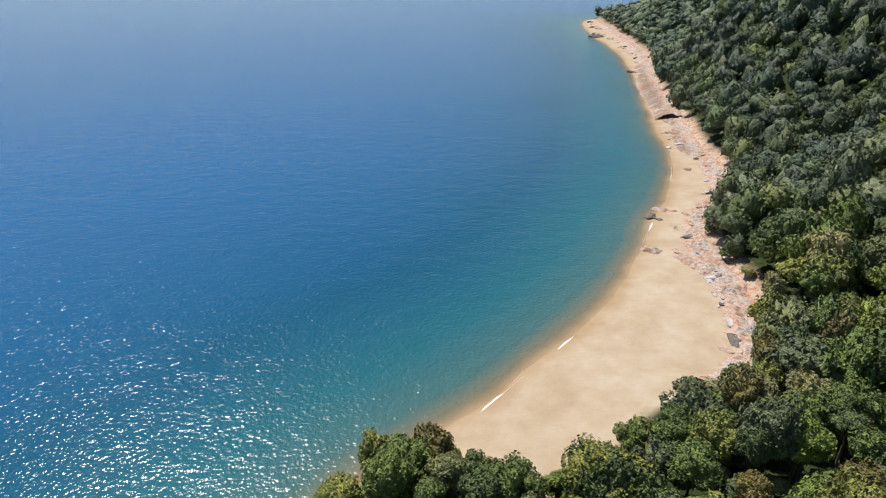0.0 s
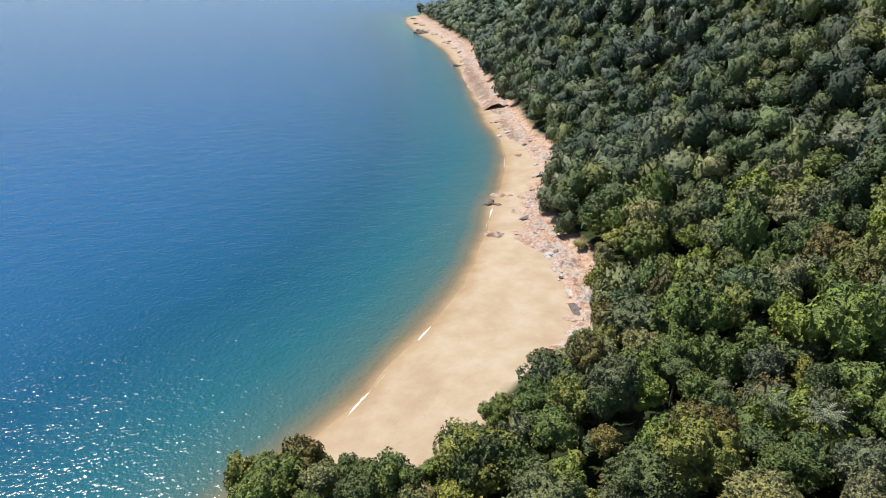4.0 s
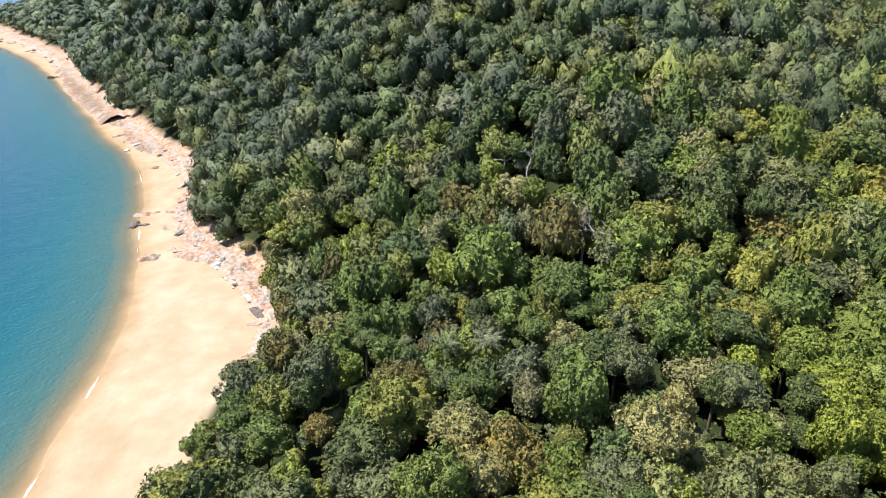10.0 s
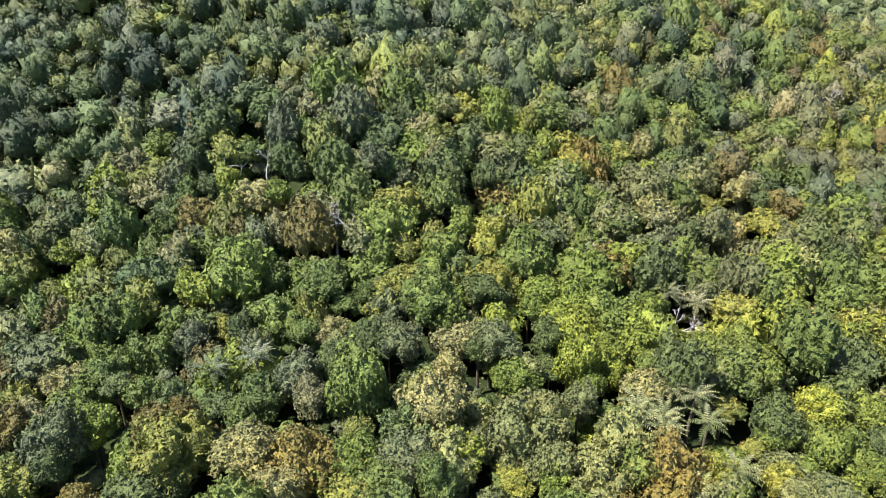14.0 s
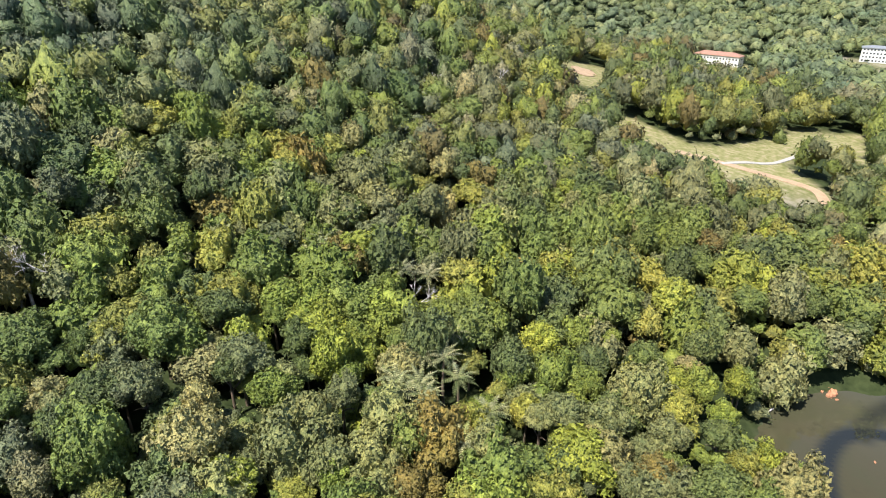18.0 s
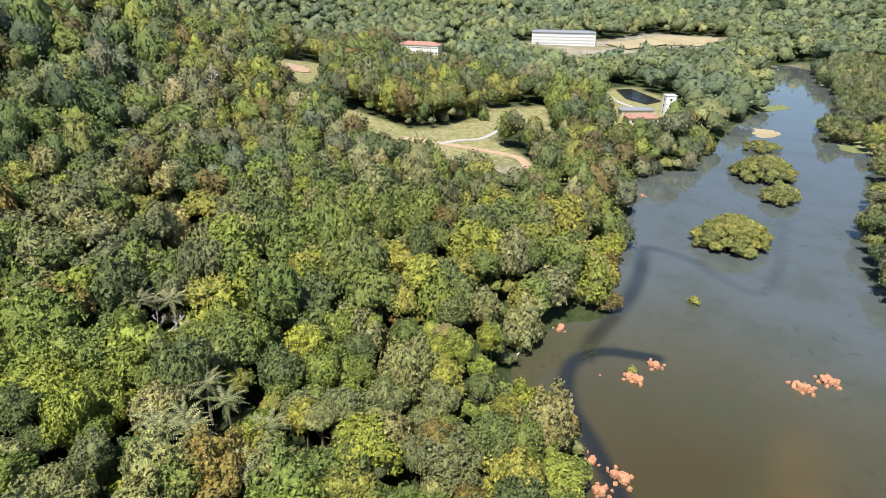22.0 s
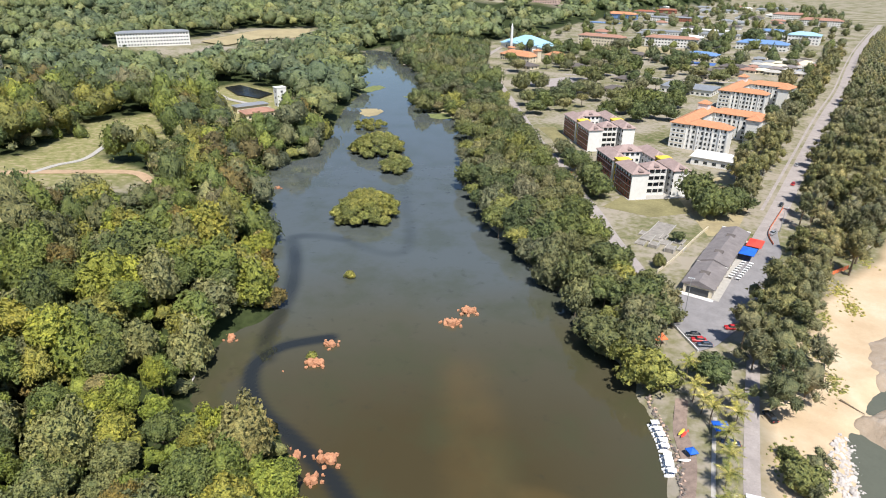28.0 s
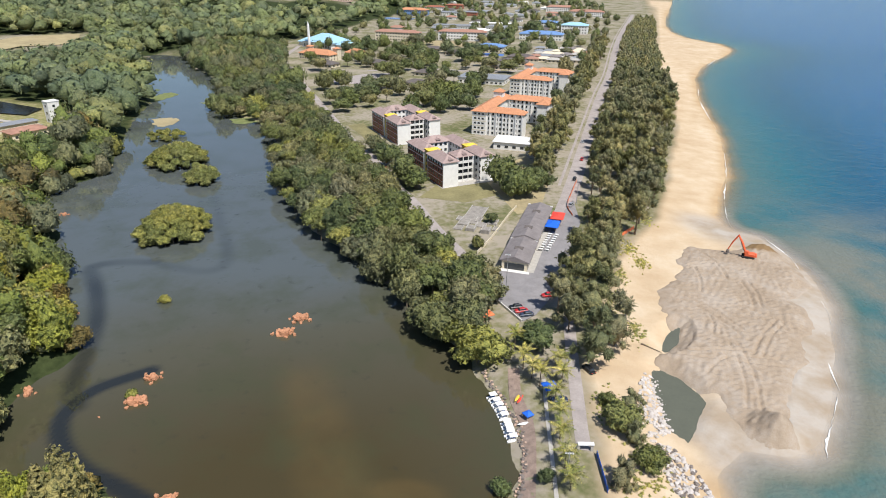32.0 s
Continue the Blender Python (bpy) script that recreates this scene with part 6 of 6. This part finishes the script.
for k, (x, y, a) in enumerate(((-3.9, -127.4, 24), (-4.8, -125.5, 16), (-5.5, -123.8, 21), (-6.2, -122.0, 12), (-6.7, -120.2, 18), (-7.3, -117.6, 8), (-7.7, -116.0, 14), (-8.0, -114.5, 5), (-8.6, -112.8, 11))):
    pedal_boat(x, y, a, "white pedal boat with a canopy moored at the bank")


def kayak(x, y, ang, mat, label):
    V, F = limb_tube([(-1.9, 0, 0.25), (-1.2, 0, 0.2), (0, 0, 0.18), (1.2, 0, 0.2), (1.9, 0, 0.25)], [0.03, 0.3, 0.42, 0.3, 0.03], 8)
    k = thing_at("kayak", x, y, ang, label, "kayak")
    V[:, 2] = V[:, 2] * 0.6 + 0.1
    part("hull", (V, F), mat, k)
    part("cockpit", rounded(-0.5, 0.5, -0.22, 0.22, 0.25, 0.36, 0.05), M_black, k)


kayak(-10.2, -126.2, 65, M_yellow, "yellow kayak lying on the bank")
kayak(-10.8, -125.6, 65, M_red, "red kayak lying on the bank")
kayak(-11.6, -117.2, 20, M_paint_white, "white small boat lying on the bank")


def canopy(x, y, w, d, h, mat, label, ang=0, z=None):
    t = thing_at("canopy_tent", x, y, ang, label, "tent", "", z)
    part("roof", hip(-w / 2, w / 2, -d / 2, d / 2, h, 0.7, 0.15, False, 0.2), mat, t)
    for sx in (-w / 2, w / 2):
        for sy in (-d / 2, d / 2):
            part("pole", box(sx - 0.04, sx + 0.04, sy - 0.04, sy + 0.04, -0.05, h), M_metal, t)


canopy(-1.5, -162, 4.2, 3.6, 2.2, M_orangecloth, "orange canopy shelter beside the trees", 30)
canopy(-27.4, -233.3, 5.2, 7.6, 2.9, M_bluecloth, "bright blue canopy tent before the shops", SA, 2.52)
canopy(-30.4, -242.3, 5.0, 8.0, 2.9, M_red, "red canopy tent before the shops", SA, 2.52)
canopy(-18.2, -128.6, 3.2, 3.2, 2.2, M_bluecloth, "small blue canopy tent on the grass", 20)
canopy(-12.4, -119.2, 1.8, 1.8, 1.2, M_bluecloth, "blue tarpaulin shelter on the bank", 35)


def table(x, y, ang):
    t = thing_at("plastic_table", x, y, ang, "white plastic table in front of the shops", "table", "white tables before the shops", 2.52)
    part("tabletop", box(-0.75, 0.75, -0.45, 0.45, 0.70, 0.75), M_paint_white, t)
    for sx in (-0.65, 0.65):
        for sy in (-0.35, 0.35):
            part("leg", box(sx - 0.03, sx + 0.03, sy - 0.03, sy + 0.03, 0, 0.70), M_paint_white, t)


for k in range(16):
    table(-21.6 - (k // 2) * 0.68 - (k % 2) * 2.4, -213.4 - (k // 2) * 2.1 + (k % 2) * 0.4, SA)


def mast(x, y, h, label, z=None):
    m = thing_at("light_mast", x, y, 0, label, "lamp post", "", z)
    part("pole", limb_tube([(0, 0, -0.3), (0, 0, h * 0.5), (0, 0, h)], [0.16, 0.12, 0.07], 8), M_metal, m)
    part("crossbar", box(-0.9, 0.9, -0.05, 0.05, h - 0.25, h - 0.13), M_metal, m)
    for s in (-0.75, -0.25, 0.25, 0.75):
        part("lamp_head", box(s - 0.16, s + 0.16, -0.18, 0.14, h - 0.5, h - 0.25), M_paint_white, m)


mast(-8, -177, 15, "tall pale light mast in the car park", 2.5)
mast(-41, -266, 11, "pale light mast beside the orange barrier")
mast(-19.6, -100.5, 7, "white lamp post by the gate")


def fence(pts, h, mat, label, name="fence", step=2.0, board=0.05):
    """Posts with a panel between each two."""
    c = smooth_line(pts, step)
    e = new(name)
    z0 = level(*c[0])
    e.matrix_world = pose(c[0][0], c[0][1], z0)
    tagged(e, label, "fence")
    zz = heights(c)[0]
    for j in range(len(c) - 1):
        d = c[j + 1] - c[j]
        l, a = float(np.hypot(*d)), math.degrees(math.atan2(d[1], d[0]))
        m = pose(c[j][0] - c[0][0], c[j][1] - c[0][1], zz[j] - z0, 0, 0, a)
        part("panel", box(0.04, l - 0.04, -board / 2, board / 2, 0.08, h), mat, e, m=m)
        part("post", box(-0.05, 0.05, -0.05, 0.05, -0.3, h + 0.1), M_metal, e, m=m)


fence([(-61, -239), (-52, -226), (-46, -208)], 1.6, M_orangecloth, "orange mesh safety fence on the sand")
fence([(-44, -203), (-40, -190), (-36, -174), (-33.5, -160)], 1.6, M_orangecloth, "orange mesh safety fence at the trees")
fence([(-45, -298), (-40.5, -280), (-36.5, -262), (-37.5, -250)], 1.1, M_orangecloth, "orange plastic barrier beside the road", "barrier")
fence([(-26.9, -108), (-27.2, -103), (-27.6, -97)], 1.4, M_bluecloth, "blue sheet fence beside the gate")
fence([(0.8, -183), (-5.0, -196)], 1.0, M_cream, "low pale boundary wall of the car park", "wall_car_park", 3.0, 0.2)
fence([(0.8, -182), (-2, -178.5), (-12.6, -161.5)], 0.8, M_white, "low white boundary wall of the car park", "wall_car_park", 3.0, 0.25)
fence([(2, -208), (-3, -222), (-10, -246), (-14, -258)], 1.2, M_cream, "pale boundary wall behind the shops", "wall_shops", 3.0, 0.2)

g = thing_at("gate", -23, -109, 4, "white gate across the lane with concrete piers", "gate")
for sx in (-3.0, 0.0, 3.0):
    part("pier", box(sx - 0.3, sx + 0.3, -0.3, 0.3, -0.3, 1.7), M_concrete, g)
part("beam", box(-3.4, 0.2, -0.5, 0.5, 1.7, 1.95), M_paint_white, g)
for k in range(6):
    part("bar", box(0.4 + k * 0.42, 0.46 + k * 0.42, -0.04, 0.04, 0.1, 1.2), M_paint_white, g)
part("rail", box(0.3, 2.7, -0.04, 0.04, 1.2, 1.28), M_paint_white, g)

# the walled plot of stone slabs beside the shops
r = np.random.default_rng(51)
M_plot = plain("weathered_concrete", (0.27, 0.25, 0.225), 0.95, 0.1, var=0.35, scale=0.6, bump=0.4)
plot = new("stone_plot")
plot.matrix_world = pose(2, -238, level(2, -238))
tagged(plot, "old plot of low concrete kerbs and slabs in dry grass", "ruins")
for k, (x, y, w, d, h) in enumerate(((2, -9, 20, 7, 0.25), (6, 0, 6, 4, 0.5), (-1, 2, 5, 4, 0.4), (-6, -1, 5, 3, 0.5), (3, 7, 4, 3, 1.3), (-3, 9, 4, 3, 1.6), (8, 6, 4, 3, 0.5), (-7, 6, 4, 2, 0.5), (0, -3, 5, 2, 0.5), (8, -4, 4, 2, 0.5))):
    m = pose(x, y, 0, 0, 0, SA + 90)
    s = part("slab", box(-w / 2, w / 2, -d / 2, d / 2, -0.4, h), M_plot, plot, m=m)
    part("kerb", join([box(-w / 2 - 0.2, w / 2 + 0.2, -d / 2 - 0.2, -d / 2, -0.4, h + 0.25), box(-w / 2 - 0.2, w / 2 + 0.2, d / 2, d / 2 + 0.2, -0.4, h + 0.25)]), M_concrete, s)


def excavator(x, y, ang):
    e = thing_at("excavator", x, y, ang, "orange-red tracked excavator working on the sand heap", "excavator")
    M_dig = plain("digger_paint", (0.72, 0.13, 0.05), 0.45, 0.4, var=0.12)
    for s in (-1.15, 1.15):
        t = part("track", rounded(-2.1, 2.1, s - 0.32, s + 0.32, 0.0, 0.95, 0.25), M_tyre, e)
        for k in range(4):
            part("roller", limb_tube([(-1.4 + k * 0.93, s - 0.36, 0.35), (-1.4 + k * 0.93, s + 0.36, 0.35)], [0.25, 0.25], 8), M_metal, t)
    b = part("house", rounded(-2.3, 1.2, -1.3, 1.3, 1.0, 2.0, 0.15), M_dig, e, "orange-red engine housing")
    part("counterweight", rounded(-2.9, -2.2, -1.2, 1.2, 1.0, 1.9, 0.2), M_dig, b)
    cab = part("cab", rounded(0.0, 1.5, 0.35, 1.3, 1.9, 3.0, 0.12), M_dig, e)
    part("window", box(0.15, 1.53, 0.45, 1.2, 2.2, 2.85), M_glass, cab)
    part("boom", limb_tube([(1.0, -0.2, 1.8), (2.6, -0.2, 5.2), (4.4, -0.2, 8.0)], [0.36, 0.46, 0.28], 4), M_dig, e, "raised orange boom")
    part("stick", limb_tube([(4.2, -0.2, 8.2), (5.9, -0.2, 5.0), (7.0, -0.2, 1.9)], [0.3, 0.27, 0.2], 4), M_dig, e)
    part("cylinder", limb_tube([(1.5, -0.2, 2.1), (3.1, -0.2, 5.2)], [0.14, 0.14], 6), M_metal, e)
    part("bucket", rounded(6.3, 7.5, -0.8, 0.4, 0.7, 1.9, 0.25, 0.15), M_darkrock, e, "dark steel bucket")


excavator(-97.0, -214.0, -22)

# fallen trunks
for x0, y0, x1, y1, label in ((-46, -153, -51, -150, "brown fallen trunk on the sand"), (110, -101, 107.5, -97, "white driftwood at the lagoon's edge")):
    lg = new("fallen_trunk", mesh_of("fallen_trunk", *limb_tube([(x0, y0, level(x0, y0) + 0.3), ((x0 + x1) / 2, (y0 + y1) / 2, max(level(x1, y1), 0.1) + 0.6), (x1, y1, max(level(x1, y1), 0.1) + 0.3)], [0.28, 0.2, 0.1], 7)))
    lg.data.materials.append(M_palegrey if "drift" in label else M_bark)
    tagged(lg, label, "log")

# a small white hut by the car park and creeping green on the sand
hut = simple_building(4, -180, SA, 5.5, 4.0, 2.6, M_white, M_paint_white, 0.9, "small white hut beside the car park", "hut", step=2.2)
r = np.random.default_rng(57)
tufts = []
for x, y, w, d, n in ((-55, -219, 4, 8, 46), (-57, -206, 3, 6, 30), (-46, -160, 3, 7, 34), (-43, -178, 2.5, 9, 30), (-48, -196, 2.5, 7, 26), (-33, -124, 5, 8, 40), (-36, -100, 5, 8, 50), (-68, -250, 3, 8, 26)):
    for _ in range(n * 3):
        q, p = r.normal(0, 0.5, 2)
        tufts.append((x + q * w, y + p * d, level(x + q * w, y + p * d), r.uniform(0.25, 0.7), -0.08))
M_creeper = leaf_material("beach_creeper", False, [(0.0, (0.20, 0.22, 0.07)), (1.0, (0.32, 0.30, 0.11))])
scatter("beach_grass", WOOD, tufts, M_creeper, "patches of yellow-green creeping plants on the sand", "grass")

def plant_woods():
    near_mesh = [mesh_of("crown", *s) for s in NEAR]
    trunk_mesh = [mesh_of("trunk", *s) for s in TRUNKS]
    for m in near_mesh:
        m.materials.append(M_leaf_own)
    for m in trunk_mesh:
        m.materials.append(M_bark)
    r = np.random.default_rng(11)
    P = jitter_points(-40, 330, -330, 330, 8.3, 12)
    z, d, dl, dv = heights(P)
    D = np.hypot(P[:, 0], P[:, 1])
    ok = ((dv > 3.0) | ((P[:, 1] < 125) & (dv > 0.6)) | ((P[:, 1] < -100) & (dv > -1.0))) & (dl < np.where(P[:, 1] < -100, 0.2, -0.4)) & ((dv > 5.5) | (P[:, 1] > -58) | (D > 128)) & (D > 62) & in_view(P) & clear_of(P)
    P, z, D, dv = P[ok], z[ok], D[ok], dv[ok]
    order = np.argsort(D)
    own, rest = order[:280], order[280:]
    for n, i in enumerate(own):
        rad, h = 3.5 + 4.7 * r.random() ** 1.6, r.uniform(6, 13) * (0.85 if P[i, 0] < 32 and P[i, 1] > 0 else (0.45 if P[i, 1] < -55 and D[i] < 130 else 0.55) + 0.45 * min(1, max(dv[i], 0) / 14))
        tree = new("tree")
        tree.matrix_world = Matrix.Translation((P[i, 0], P[i, 1], z[i])) @ Matrix.Rotation(r.uniform(0, 6.28), 4, "Z")
        t = new("trunk", trunk_mesh[n % 3])
        t.parent = tree
        t.scale = (h, h, h)
        c = new("crown", near_mesh[n % 8])
        c.parent = tree
        c.location, c.scale = (0, 0, h - rad * 0.15), (rad, rad * r.uniform(0.85, 1.15), rad * r.uniform(0.95, 1.35))
        tagged(tree, "broad-leaved forest tree with a dense rounded green crown", "tree", group="trees of the wooded point")
    for n, (x, y, rad, h) in enumerate(((-13, 99, 4.6, 6.5), (-2, 97, 7.4, 4.4), (9, 92, 5.0, 5.0), (-19, 89, 5.0, 5.5), (15, 88, 4.5, 5), (24, 91, 4.2, 5), (33, 97, 4.5, 5.5))):
        tree = thing_at("tree", x, y, n * 40, "dense rounded tree on the edge of the wooded point", "tree", "trees of the wooded point")
        part("trunk", trunk_mesh[n % 3], None, tree).scale = (h, h, h)
        c = part("crown", near_mesh[(n + 2) % 8], None, tree)
        c.location, c.scale = (0, 0, h), (rad, rad, rad * 0.95)
    grown = lambda i: (P[i, 0], P[i, 1], z[i], 4.3 + 4.8 * r.random() ** 1.6, r.uniform(6, 15) * (0.4 + 0.6 * min(1, max(dv[i], 0) / 14)))
    scatter("woodland", MID, [grown(i) for i in rest if D[i] < 225], M_leaf, "dense mixed green rainforest canopy covering the hillside", "forest")
    # the point below the hovering spot
    N = jitter_points(-34, 62, -62, 62, 8.0, 45)
    nz, nd, nl, nv = heights(N)
    ok = (nv > 2) & (nl < -2) & (np.hypot(N[:, 0], N[:, 1]) < 62)
    scatter("woodland", FAR, [(p[0], p[1], q, r.uniform(4, 6.5), r.uniform(5, 9)) for p, q in zip(N[ok], nz[ok])], M_leaf, "dense green trees covering the wooded point", "forest")
    U = jitter_points(-40, 330, -330, 330, 7.6, 44)
    uz, ud, ul, uv = heights(U)
    ok = (uv > 1.5) & (ul < -1.0) & (np.hypot(U[:, 0], U[:, 1]) > 64) & in_view(U) & clear_of(U, False)
    scatter("undergrowth", WOOD, [(p[0], p[1], q, r.uniform(2.4, 4.2), r.uniform(3.0, 8.0) * (0.45 if w < 8 else 1.0)) for p, q, w in zip(U[ok], uz[ok], uv[ok])], M_leaf, "dense green undergrowth and young trees between the crowns", "undergrowth")
    slopes = [grown(i) for i in rest[in_sight(P[rest], z[rest] + 15)] if D[i] >= 225]
    far = []
    for x0, x1, y0, y1, step in ((-100, 620, -330, 620, 11.2), (-100, 1000, -900, -330, 13.5), (620, 1000, -330, 1400, 20), (-100, 620, 620, 1400, 14),
                                 (-700, 2300, -2600, -900, 29), (1000, 2300, -900, -300, 27), (1000, 2300, -300, 1700, 60)):
        P = jitter_points(x0, x1, y0, y1, step, int(step * 10))
        if step < 12:
            P = P[(P[:, 0] > 330) | (P[:, 1] > 330)]
        P = P[in_view(P) & clear_of(P)]
        z, d, dl, dv = heights(P)
        ok = (dv > 2) & (dl < -2)
        P, z = P[ok], z[ok]
        ok = in_sight(P, z + 16)
        P, z = P[ok], z[ok]
        s = min(step / 9.0, 1.5) if step < 22 else 2.0
        made = [(p[0], p[1], q, (4.5 + 4.6 * r.random() ** 1.6) * s, r.uniform(6, 14)) for p, q in zip(P, z)]
        if step < 12:
            slopes += made
        else:
            far += made
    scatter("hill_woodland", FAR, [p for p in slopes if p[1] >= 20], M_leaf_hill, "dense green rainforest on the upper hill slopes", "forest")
    scatter("bank_woodland", FAR, [p for p in slopes if p[1] < 20], M_leaf_bank_shaded, "dense olive-green woods running down to the lagoon", "forest")
    scatter("far_woodland", WOOD, far, M_leaf_far, "distant dark green forest on the hills", "forest")


plant_woods()
